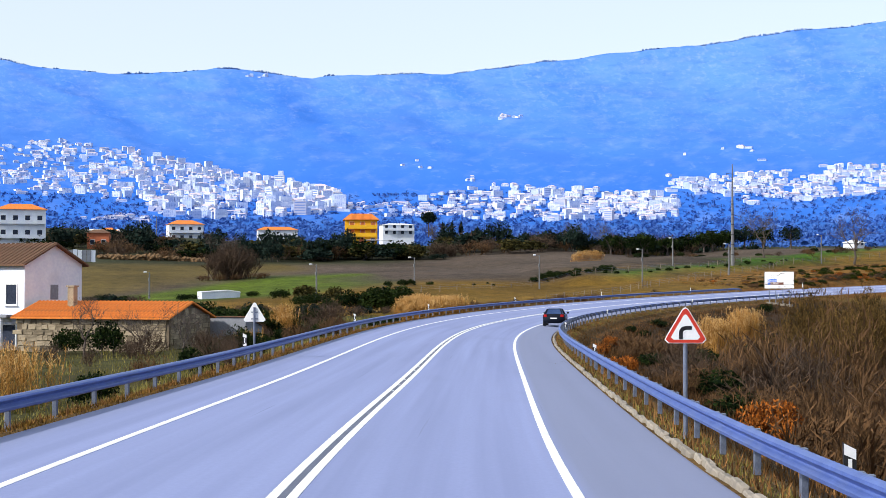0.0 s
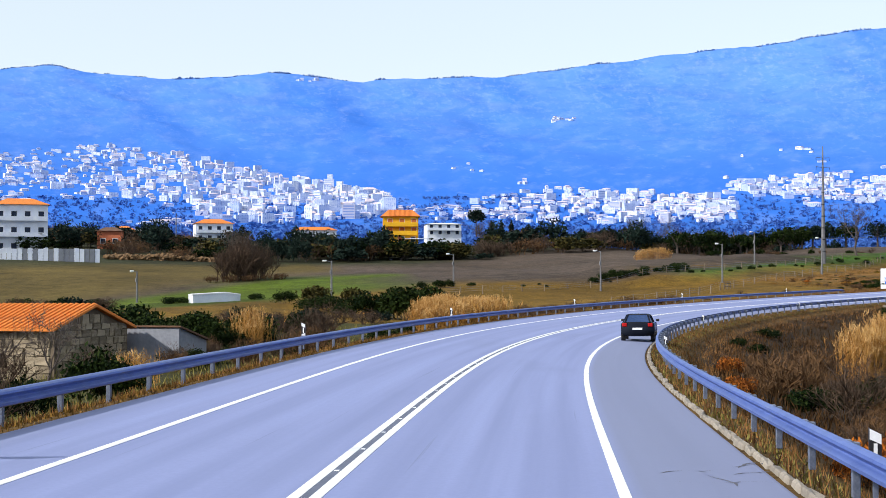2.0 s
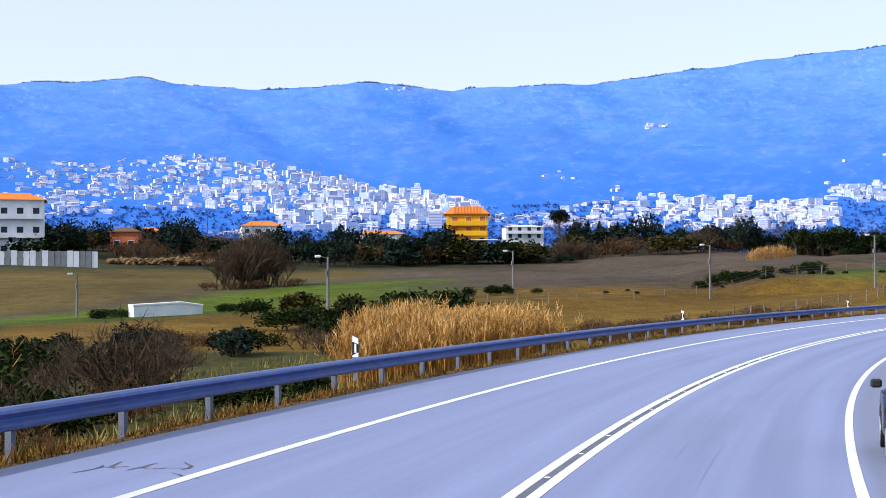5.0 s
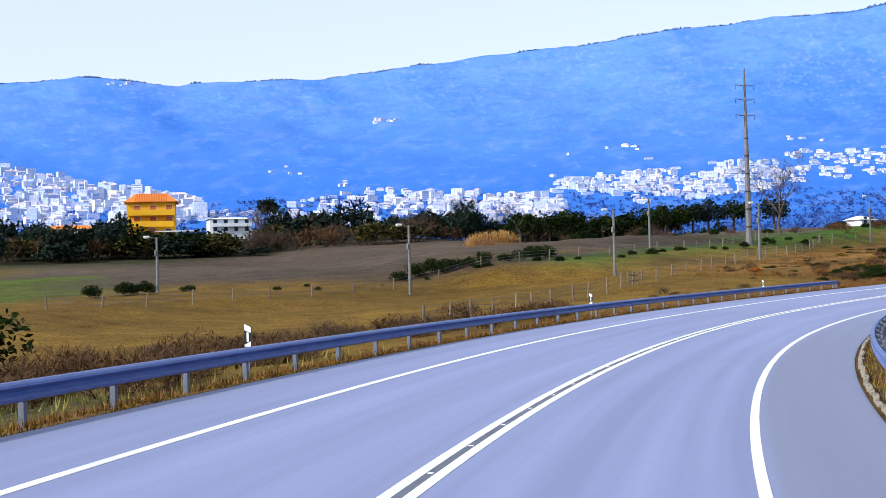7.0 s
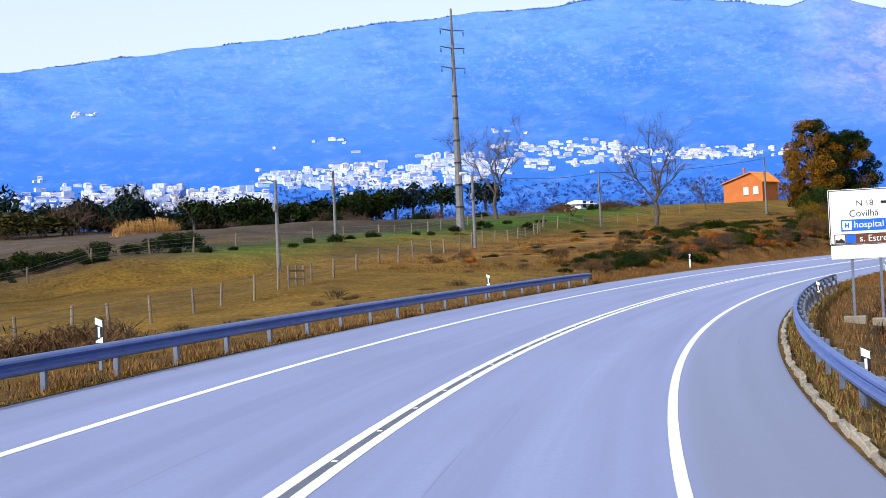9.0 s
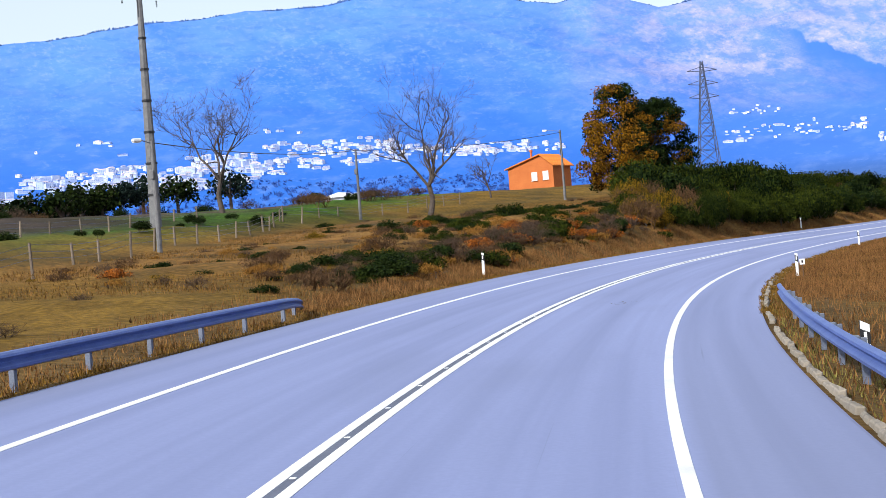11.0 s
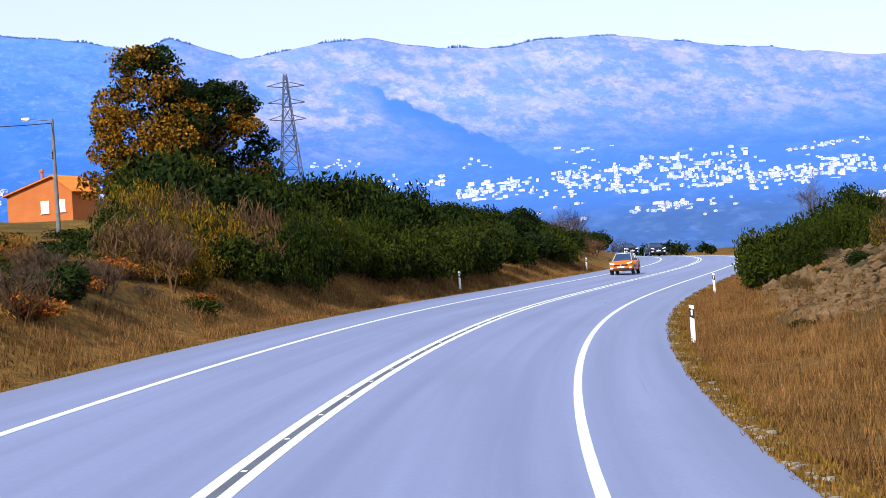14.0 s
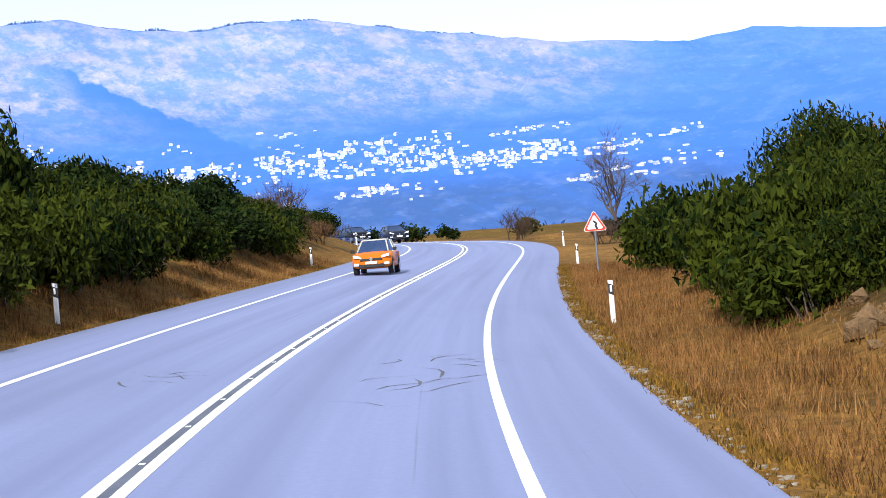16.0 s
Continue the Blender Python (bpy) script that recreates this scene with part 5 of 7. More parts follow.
def villa(x, y, z, w, d, h, turn, roof, label, wall=WHITEWASH, floors=2, pitch=1.6):
    """A two or three storey house with a hipped roof, windows on the front and right side."""
    t = thing("house", pose(x, y, z, 0, 0, turn), label, "house", "houses below the town")
    bm = bmesh.new()
    box(bm, 0, w, 0, d, -4, h, bevel=0.03)
    part("wall", bm, wall, t)
    bm = bmesh.new()
    a = [bm.verts.new(v) for v in ((-0.5, -0.5, h), (w + 0.5, -0.5, h), (w + 0.5, d + 0.5, h), (-0.5, d + 0.5, h))]
    k = min(w, d) * 0.35
    b = [bm.verts.new(v) for v in ((k, d / 2, h + pitch), (w - k, d / 2, h + pitch))]
    for q in ((a[0], a[1], b[1], b[0]), (a[1], a[2], b[1]), (a[2], a[3], b[0], b[1]), (a[3], a[0], b[0]), (a[3], a[2], a[1], a[0])):
        bm.faces.new(q)
    part("roof", bm, roof, t)
    step = h / floors
    for f in range(floors):
        n = max(2, int(w / 3))
        for i in range(n):
            window(t, (i + 0.5) * w / n, f * step + 0.8, 1.2, 1.3, 0, sill=False)
        if f:
            bm = bmesh.new()
            box(bm, 0.4, w - 0.4, -1.1, 0, f * step - 0.1, f * step + 0.08)
            s = part("balcony", bm, wall, t)
            bm = bmesh.new()
            box(bm, 0.4, w - 0.4, -1.1, -1.02, f * step + 0.08, f * step + 0.9)
            part("parapet", bm, wall, s)
    return t


villa(-66, 408, 12.0, 12, 9, 11.0, 12, ROOF, "white three-storey house with balconies and an orange roof", floors=3)
villa(-48, 476, 14.5, 7, 7, 5.0, 5, ROOF, "cream house with an orange roof behind trees", floors=2)
villa(-47, 440, 14.2, 6, 5, 4.0, 0, OLD_ROOF, "small red brick outbuilding", BRICK_WALL, 1, 1.0)
villa(-31, 560, 19.5, 12, 9, 6.0, 10, ROOF, "white house with an orange roof below the town")
villa(-66, 610, 21.0, 16, 8, 4.0, -4, SHUTTER, "long white workshop with a flat pale roof", floors=1, pitch=0.6)
villa(0, 640, 22.6, 16, 8, 4.0, 3, ROOF, "long white building with an orange roof", floors=1, pitch=1.4)
villa(50, 636, 24.2, 13, 9, 4.6, 4, SHUTTER, "white villa with terraces beside a tall pine", floors=2, pitch=0.7)
villa(176, 452, 15.2, 5, 4, 1.5, 30, SHUTTER, "low white farm shed with a pale roof", floors=1, pitch=0.9)


def garden_wall():
    t = thing("boundary_wall", facing_pose(-65, 383, 9.2, 1.0, 0.17), "pale stained concrete boundary wall with vertical slabs", "wall")
    rng = random.Random(9)
    shapes = []
    for k in range(4):
        bm = bmesh.new()
        box(bm, 0, 1.0, 0, 0.2, -0.5, 3.0 + rng.uniform(-0.15, 0.15), bevel=0.02)
        me = bpy.data.meshes.new("slab")
        bm.to_mesh(me)
        bm.free()
        me.materials.append(WHITEWASH if k % 2 else GREY_RENDER)
        shapes.append(me)
    for k in range(24):
        ob = new("slab", rng.choice(shapes))
        ob.parent = t
        ob.matrix_basis = Matrix.Translation((k * 1.08, rng.uniform(-0.04, 0.04), 0))


garden_wall()


def rubble():
    t = thing("rubble_heap", Matrix(), "long heap of pale stones and earth at the field edge", "rubble", kind="stuff")
    rng = random.Random(21)
    bm = bmesh.new()
    for k in range(330):
        u = rng.random()
        x, y = -40 + 27 * u, 402 + 8 * u + rng.uniform(-3, 3)
        r = rng.uniform(0.25, 0.8)
        z = gz1(x, y) + rng.uniform(0, 1.6) * (1 - abs(u - 0.45))
        got = bmesh.ops.create_icosphere(bm, subdivisions=1, radius=r)
        for v in got["verts"]:
            v.co = Vector((v.co.x * rng.uniform(0.8, 1.2), v.co.y * rng.uniform(0.8, 1.2), v.co.z * rng.uniform(0.5, 0.9))) + Vector((x, y, z))
    part("stones", bm, ROCK, t)


rubble()

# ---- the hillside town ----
# town colours hold a blue tint that stands for distance haze
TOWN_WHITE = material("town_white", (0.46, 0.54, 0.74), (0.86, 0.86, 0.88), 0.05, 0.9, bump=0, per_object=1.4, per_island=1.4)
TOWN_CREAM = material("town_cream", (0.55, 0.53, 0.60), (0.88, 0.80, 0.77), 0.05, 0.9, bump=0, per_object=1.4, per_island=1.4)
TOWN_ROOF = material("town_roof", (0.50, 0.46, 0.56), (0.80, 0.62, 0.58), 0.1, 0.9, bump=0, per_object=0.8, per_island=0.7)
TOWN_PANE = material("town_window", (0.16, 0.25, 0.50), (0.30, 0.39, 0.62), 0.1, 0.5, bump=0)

# heading from, to; upper edge at both ends; lower edge at both ends; buildings; height range; share of blocks
DISTRICTS = [
    (-17.0, -11.5, 5.1, 5.3, 3.3, 3.5, 190, (5, 10), 0.2),
    (-11.5, -8.6, 5.3, 5.5, 3.65, 3.6, 125, (5, 10), 0.25),
    (-8.6, -6.1, 5.5, 5.15, 3.6, 3.3, 140, (5, 12), 0.3),
    (-6.1, -2.8, 5.1, 4.45, 2.9, 2.85, 240, (6, 16), 0.35),
    (-2.8, 1.2, 4.4, 3.75, 2.85, 3.1, 210, (6, 22), 0.35),
    (-9.5, -6.6, 3.0, 2.95, 2.7, 2.7, 18, (4, 7), 0.0),
    (1.2, 4.6, 3.6, 3.4, 3.0, 2.95, 40, (4, 8), 0.1),
    (4.6, 7.5, 3.7, 4.1, 3.0, 2.85, 70, (4, 9), 0.2),
    (7.5, 14.5, 4.1, 3.65, 2.8, 2.85, 260, (5, 13), 0.3),
    (14.3, 17.0, 4.4, 4.3, 3.7, 3.4, 60, (5, 10), 0.25),
    (17.0, 22.5, 4.45, 4.75, 3.3, 3.7, 210, (5, 11), 0.25),
    (22.5, 27.4, 4.95, 5.0, 3.8, 4.1, 120, (5, 9), 0.15),
    (27.4, 33.5, 4.65, 4.45, 4.1, 4.1, 90, (4, 8), 0.1),
    (39.3, 44.0, 4.15, 4.25, 3.75, 3.9, 34, (4, 8), 0.05),
    (39.2, 41.2, 4.95, 4.9, 4.75, 4.7, 8, (4, 7), 0.0),
    (44.5, 50.0, 3.75, 4.1, 3.35, 3.2, 85, (5, 10), 0.2),
    (50.0, 54.5, 4.1, 4.5, 3.1, 3.2, 110, (5, 10), 0.2),
    (50.2, 53.0, 2.75, 2.8, 2.45, 2.5, 24, (4, 8), 0.05),
    (54.5, 58.6, 3.5, 3.8, 2.95, 3.2, 80, (5, 9), 0.15),
    (56.0, 58.6, 4.3, 4.5, 4.15, 4.25, 18, (4, 7), 0.0),
    (58.0, 63.5, 2.6, 3.0, 2.3, 2.5, 26, (4, 7), 0.0),
    (59.0, 63.0, 3.4, 4.0, 3.2, 3.7, 34, (4, 8), 0.05),
    (8.2, 9.2, 6.62, 6.62, 6.5, 6.5, 9, (5, 8), 0.0),
    (-1.5, -0.6, 8.0, 8.0, 7.9, 7.9, 6, (6, 10), 0.3),
    (6.1, 6.7, 4.4, 4.4, 4.25, 4.25, 3, (6, 10), 0.2),
    (16.4, 17.6, 5.4, 5.45, 5.25, 5.3, 6, (5, 8), 0.0),
    (2.0, 30.0, 5.4, 5.6, 4.7, 5.0, 9, (4, 7), 0.0),
    (36.0, 66.0, 5.0, 4.6, 2.2, 2.2, 40, (4, 7), 0.0),
]


def district_spots():
    rng = random.Random(77)
    spots = []
    radii = np.linspace(900, 4200, 140)
    for a0, a1, t0, t1, b0, b1, count, (h0, h1), blocks in DISTRICTS:
        for k in range(int(count * (1.3 if a0 < 36 else 1.9))):
            if k % 5 == 0 or k < 2:
                centre = rng.random()
                ce = rng.random()
            u = min(max(centre + rng.gauss(0, 0.55) / max(1.0, a1 - a0), 0), 1)
            a = a0 + (a1 - a0) * u
            v = min(max(ce + rng.gauss(0, 0.12), 0), 1)
            el = b0 + (b1 - b0) * u + v * (t0 + (t1 - t0) * u - b0 - (b1 - b0) * u)
            q = radians(a)
            lo, hi = 0, len(radii) - 1
            while hi - lo > 1:
                mid = (lo + hi) // 2
                r = radii[mid]
                if math.degrees(math.atan2(far_height(r, a, CX + r * math.sin(q), CY + r * math.cos(q)), r)) < el:
                    lo = mid
                else:
                    hi = mid
            r = radii[hi] + rng.uniform(-10, 10)
            x, y = CX + r * math.sin(q), CY + r * math.cos(q)
            z = far_height(r, a, x, y)
            tall = rng.random() < blocks
            spots.append((x, y, z, r, a, tall, rng.uniform(h0, h1) if not tall else rng.uniform(h1 * 0.8, h1 * 1.8), rng))
    return spots


def town_shape(kind, wall):
    """One building of unit size: walls with window rows, and a roof."""
    t = new("town_building")
    bm = bmesh.new()
    box(bm, -0.5, 0.5, -0.5, 0.5, -0.8, 1.0)
    part("wall", bm, wall, t)
    rows = 5 if kind == "block" else 2
    for f in range(rows):
        bm = bmesh.new()
        box(bm, -0.44, 0.44, -0.506, -0.498, (f + 0.3) / rows, (f + 0.75) / rows)
        part("window_band", bm, TOWN_PANE, t)
    bm = bmesh.new()
    if kind == "block":
        box(bm, -0.52, 0.52, -0.52, 0.52, 1.0, 1.04)
        box(bm, -0.15, 0.15, -0.1, 0.2, 1.04, 1.14)
        part("roof", bm, wall, t)
    else:
        a = [bm.verts.new(v) for v in ((-0.55, -0.55, 1.0), (0.55, -0.55, 1.0), (0.55, 0.55, 1.0), (-0.55, 0.55, 1.0))]
        b = [bm.verts.new(v) for v in ((-0.3, 0, 1.32), (0.3, 0, 1.32))]
        for q in ((a[0], a[1], b[1], b[0]), (a[1], a[2], b[1]), (a[2], a[3], b[0], b[1]), (a[3], a[0], b[0]), (a[3], a[2], a[1], a[0])):
            bm.faces.new(q)
        part("roof", bm, TOWN_ROOF, t)
    return t


def town():
    rng = random.Random(5)
    spots = sorted(district_spots(), key=lambda p: p[3])
    labels = {"block": "pale apartment block with window rows on the hillside", "house": "small white house with a tiled roof on the hillside"}
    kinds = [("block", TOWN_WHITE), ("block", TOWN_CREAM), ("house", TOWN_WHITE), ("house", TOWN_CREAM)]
    made = []
    for kind, wall in kinds:
        t = town_shape(kind, wall)
        tagged(t, labels[kind], "building", "hillside town")
        made.append((kind, t))
    used = set()
    wv, wf, rv, rf, pv, pf = [], [], [], [], [], []
    for i, (x, y, z, r, a, tall, h, _) in enumerate(spots):
        k = rng.choice((0, 0, 1)) if tall else rng.choice((2, 2, 2, 3))
        kind, t = made[k]
        w = rng.uniform(5, 9) * rng.choice((0.8, 1, 1, 1.3, 2.0)) if not tall else rng.uniform(7, 16)
        d = rng.uniform(5, 9)
        h *= rng.uniform(0.3, 0.55)
        if a > 36:
            w, d, h = w * rng.choice((0.38, 0.5, 0.65, 0.9)), d * 0.8, h * rng.uniform(0.6, 1.0)
        turn = -a + rng.choice((-24, -8, 10, 22)) + rng.uniform(-6, 6)
        m = pose(x, y, z, 0, 0, turn)
        if i % max(1, len(spots) // 290) == 0 and len(used) < 290 or (k not in {q for q, _ in used}):
            if k not in {q for q, _ in used}:
                t.matrix_basis, t.scale = m, (w, d, h)
                t.matrix_basis = m @ Matrix.Diagonal((w, d, h, 1))
            else:
                c = copy_thing(t, m)
                c.matrix_basis = m @ Matrix.Diagonal((w, d, h, 1))
            used.add((k, i))
            continue
        mm = m @ Matrix.Diagonal((w, d, h, 1))
        base = len(wv)
        wv += [mm @ Vector(v) for v in ((-0.5, -0.5, -0.8), (0.5, -0.5, -0.8), (0.5, 0.5, -0.8), (-0.5, 0.5, -0.8), (-0.5, -0.5, 1), (0.5, -0.5, 1), (0.5, 0.5, 1), (-0.5, 0.5, 1))]
        wf += [[base + j for j in q] for q in ((4, 5, 6, 7), (0, 1, 5, 4), (1, 2, 6, 5), (2, 3, 7, 6), (3, 0, 4, 7))]
        floors = max(1, int(h / 1.5))
        for f in range(floors):
            lo, hi = (f + 0.30) / floors, (f + 0.72) / floors
            cols = max(2, int(w / 2.2))
            for c in range(cols):
                if rng.random() < 0.25:
                    continue
                x0, x1 = -0.5 + (c + 0.22) / cols, -0.5 + (c + 0.78) / cols
                base = len(pv)
                pv += [mm @ Vector(v) for v in ((x0, -0.51, lo), (x1, -0.51, lo), (x1, -0.51, hi), (x0, -0.51, hi))]
                pf.append([base, base + 1, base + 2, base + 3])
        if not tall:
            base = len(rv)
            rv += [mm @ Vector(v) for v in ((-0.55, -0.55, 1.001), (0.55, -0.55, 1.001), (0.55, 0.55, 1.001), (-0.55, 0.55, 1.001), (-0.3, 0, 1.3), (0.3, 0, 1.3))]
            rf += [[base + j for j in q] for q in ((0, 1, 5, 4), (1, 2, 5), (2, 3, 4, 5), (3, 0, 4))]
    far = thing("distant_town", Matrix(), "dense white houses and blocks spread over the hillside", "town", kind="stuff")
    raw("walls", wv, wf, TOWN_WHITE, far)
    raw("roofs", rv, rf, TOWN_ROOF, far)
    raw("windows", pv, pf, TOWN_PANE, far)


town()


# ---- plants ----
def leaves(n, rx, ry, rz, size, seed, clumps=14, upright=0.0, slim=0.5, low=0.0, fill=0.55):
    """Vertices and faces of n small leaves in uneven clumps round an egg-shaped body that stands on the ground."""
    rng = np.random.default_rng(seed)
    c = rng.normal(size=(clumps, 3))
    c /= np.linalg.norm(c, axis=1)[:, None]
    c[:, 2] = np.abs(c[:, 2]) * (1 - low) - low * 0.2
    c *= rng.uniform(0.45, 0.85, (clumps, 1))
    k = rng.integers(0, clumps, n)
    d = rng.normal(size=(n, 3))
    d /= np.linalg.norm(d, axis=1)[:, None]
    p = c[k] + d * (rng.uniform(0.3, 1, (n, 1)) ** 0.5) * rng.uniform(0.25, 0.5, clumps)[k][:, None] * (0.7 + fill * 0.5)
    p = p * (rx, ry, rz)
    p[:, 2] += rz * 0.55
    p[:, 2] = np.maximum(p[:, 2], rng.uniform(0.0, 0.3, n) * rz)
    u = rng.normal(size=(n, 3))
    u[:, 2] += upright * 2.5
    u /= np.linalg.norm(u, axis=1)[:, None]
    v = np.cross(u, rng.normal(size=(n, 3)))
    v /= np.linalg.norm(v, axis=1)[:, None] + 1e-9
    s = size * rng.uniform(0.6, 1.4, (n, 1))
    a, b = u * s, v * s * slim
    verts = np.stack([p - a, p + b * 0.9, p + a, p - b * 0.9], 1).reshape(-1, 3)
    faces = np.arange(4 * n).reshape(-1, 4)
    return verts, faces


def branches(bm, base, way, length, radius, depth, rng, spread=0.55, kids=3):
    """A forking limb."""
    end = base + way * length
    tube(bm, base, end, radius, radius * 0.68, 6 if depth > 2 else 3, cap=False)
    if depth == 0:
        return
    for k in range(kids):
        d = (way + Vector((rng.gauss(0, spread), rng.gauss(0, spread), rng.gauss(0.12, spread * 0.6)))).normalized()
        branches(bm, base.lerp(end, rng.uniform(0.55, 1.0)), d, length * rng.uniform(0.6, 0.85), radius * 0.62, depth - 1, rng, spread, kids)


def mesh_of(name, verts, faces, mat):
    me = bpy.data.meshes.new(name)
    me.from_pydata(verts.tolist(), [], faces.tolist())
    me.materials.append(mat)
    return me


def twig_mesh(seed, h, depth=3, kids=3, mat=TWIG, stems=5, spread=0.45, radius=0.035):
    rng = random.Random(seed)
    bm = bmesh.new()
    for k in range(stems):
        w = Vector((rng.gauss(0, 0.35), rng.gauss(0, 0.35), 1)).normalized()
        branches(bm, Vector((rng.uniform(-0.2, 0.2), rng.uniform(-0.2, 0.2), -0.1)), w, h * 0.36, radius, depth, rng, spread, kids)
    me = bpy.data.meshes.new("woody_frame")
    bm.to_mesh(me)
    bm.free()
    me.materials.append(mat)
    return me


GOLD_LEAF = material("golden_broom", (0.016, 0.022, 0.003), (0.21, 0.115, 0.008), 0.9, 0.75, per_island=1.2, bump=0)
EMBER = material("ember_leaves", (0.10, 0.030, 0.008), (0.42, 0.13, 0.02), 1.2, 0.85, per_island=1.1, bump=0)
OCHRE_TUFT = material("ochre_tufts", (0.10, 0.045, 0.010), (0.34, 0.17, 0.035), 1.2, 0.9, per_island=1.0, bump=0)
OLIVE_TWIG = material("olive_twigs", (0.030, 0.020, 0.008), (0.135, 0.080, 0.024), 1.5, 0.95, per_island=1.0, bump=0)
OLIVE = material("olive_leaves", (0.020, 0.022, 0.008), (0.075, 0.062, 0.018), 1.0, 0.85, per_island=1.1, bump=0)
STEMS = [twig_mesh(k, 1.0, 2, 3, BARK, 5) for k in range(3)]
LIGHT_STEMS = [twig_mesh(5 + k, 1.0, 1, 3, BARK, 4, 0.45, 0.012) for k in range(2)]
BUSHES = {
    "dark": [(mesh_of("foliage", *leaves(1900, 0.55, 0.55, 0.57, 0.036, 10 + k, 26, 0.1, 0.55, 0.35), LEAF), LIGHT_STEMS[k % 2]) for k in range(4)],
    "broom": [(mesh_of("foliage", *leaves(3400, 0.55, 0.55, 0.6, 0.036, 30 + k, 34, 0.35, 0.42, 0.4), BROOM), LIGHT_STEMS[k % 2]) for k in range(6)],
    "fine_broom": [(mesh_of("foliage", *leaves(9000, 0.55, 0.55, 0.6, 0.0215, 40 + k, 40, 0.45, 0.36, 0.45), BROOM), LIGHT_STEMS[k % 2]) for k in range(4)],
    "gold": [(mesh_of("foliage", *leaves(5500, 0.55, 0.55, 0.6, 0.025, 50 + k, 28, 0.8, 0.28, 0.4), GOLD_LEAF), LIGHT_STEMS[k % 2]) for k in range(3)],
    "rusty": [(mesh_of("foliage", *leaves(700, 0.5, 0.5, 0.55, 0.085, 60 + k, 14, 0.7, 0.07, 0.2), REDTWIG), twig_mesh(70 + k, 1.0, 2, 3, REDTWIG, 7, 0.4, 0.018)) for k in range(3)],
    "bare": [(mesh_of("foliage", *leaves(700, 0.5, 0.5, 0.6, 0.09, 80 + k, 14, 0.6, 0.04, 0.1), TWIG), twig_mesh(90 + k, 1.0, 3, 3, TWIG, 5, 0.42, 0.018)) for k in range(3)],
    "ember": [(mesh_of("foliage", *leaves(1400, 0.5, 0.5, 0.55, 0.04, 66 + k, 16, 0.5, 0.4, 0.2), EMBER), twig_mesh(76 + k, 1.0, 2, 3, REDTWIG, 7, 0.4, 0.015)) for k in range(2)],
    "ochre_tuft": [(mesh_of("foliage", *leaves(900, 0.5, 0.5, 0.5, 0.07, 62 + k, 14, 0.8, 0.10, 0.3), OCHRE_TUFT), LIGHT_STEMS[k % 2]) for k in range(2)],
    "olive_twig": [(mesh_of("foliage", *leaves(4000, 0.5, 0.5, 0.6, 0.026, 68 + k, 26, 0.5, 0.14, 0.2), OLIVE_TWIG), twig_mesh(78 + k, 1.0, 3, 3, OLIVE_TWIG, 6, 0.4, 0.012)) for k in range(2)],
    "pine": [(mesh_of("foliage", *leaves(900, 0.5, 0.5, 0.6, 0.06, 100 + k, 18, 0.3, 0.4), PINE), LIGHT_STEMS[k % 2]) for k in range(3)],
    "belt": [(mesh_of("foliage", *leaves(650, 0.55, 0.55, 0.55, 0.064, 110 + k, 22, 0.1, 0.6), (LEAF, PINE, LEAF, OLIVE)[k]), LIGHT_STEMS[k % 2]) for k in range(4)],
}
BUSH_LABELS = {
    "dark": ("dense dark green bush", "bush"),
    "broom": ("green broom shrub with fine twigs", "shrub"),
    "fine_broom": ("tall green broom with fine twigs", "shrub"),
    "belt": ("dark rounded evergreen bush", "bush"),
    "ember": ("orange-leaved dry shrub", "shrub"),
    "ochre_tuft": ("tuft of ochre grass", "tussock"),
    "olive_twig": ("tall olive-brown leafless thicket", "thicket"),
    "gold": ("golden-tipped broom shrub", "shrub"),
    "rusty": ("rust-brown leafless thicket", "thicket"),
    "bare": ("grey leafless winter shrub", "shrub"),
    "pine": ("blue-green dark conifer bush", "bush"),
}
_veg = random.Random(123)


def shrub(kind, x, y, w, h, z=None, sink=0.15, where=""):
    fol, stem = _veg.choice(BUSHES[kind])
    label, cat = BUSH_LABELS[kind]
    z = gz1(x, y) if z is None else z
    if kind in ("broom", "fine_broom", "gold"):
        sink, h = 0.55, h + 0.45
    if heap is not None:
        heap.append((fol, stem, pose(x, y, z - sink, 0, 0, _veg.uniform(0, 360)) @ Matrix.Diagonal((w, w, h, 1))))
        return None
    t = thing("shrub" if cat == "shrub" else cat, pose(x, y, z - sink, 0, 0, _veg.uniform(0, 360)) @ Matrix.Diagonal((w, w, h, 1)), label + where, cat, cat + "es" if cat == "bush" else cat + "s")
    for name, me in (("foliage", fol), ("woody_frame", stem)):
        ob = new(name, me)
        ob.parent = t
    return t


heap = None


def gather(name, label, category):
    """Joins the heaped shrubs, one mesh a material, as one uncountable growth."""
    global heap
    by_mat = {}
    for fol, stem, m in heap:
        mat4 = np.array(m)
        for me in (fol, stem):
            co = np.empty(len(me.vertices) * 3)
            me.vertices.foreach_get("co", co)
            co = co.reshape(-1, 3) @ mat4[:3, :3].T + mat4[:3, 3]
            size = len(me.polygons[0].vertices)
            idx = np.empty(len(me.loops), int)
            me.loops.foreach_get("vertex_index", idx)
            store = by_mat.setdefault((me.materials[0].name, size), [[], [], 0])
            store[0].append(co)
            store[1].append(idx.reshape(-1, size) + store[2])
            store[2] += len(co)
    heap = None
    t = thing(name, Matrix(), label, category, kind="stuff")
    for (mat_name, size), (vs, fs, _) in by_mat.items():
        ob = new("foliage" if size == 4 else "twigs", mesh_of("growth", np.concatenate(vs), np.concatenate(fs), bpy.data.materials[mat_name]))
        ob.parent = t


def road_shrub(kind, s, o, w, h, where=""):
    p = along(s, o)
    return shrub(kind, p[0], p[1], w, h, float(p[2] + bank(s, o)), where=where)


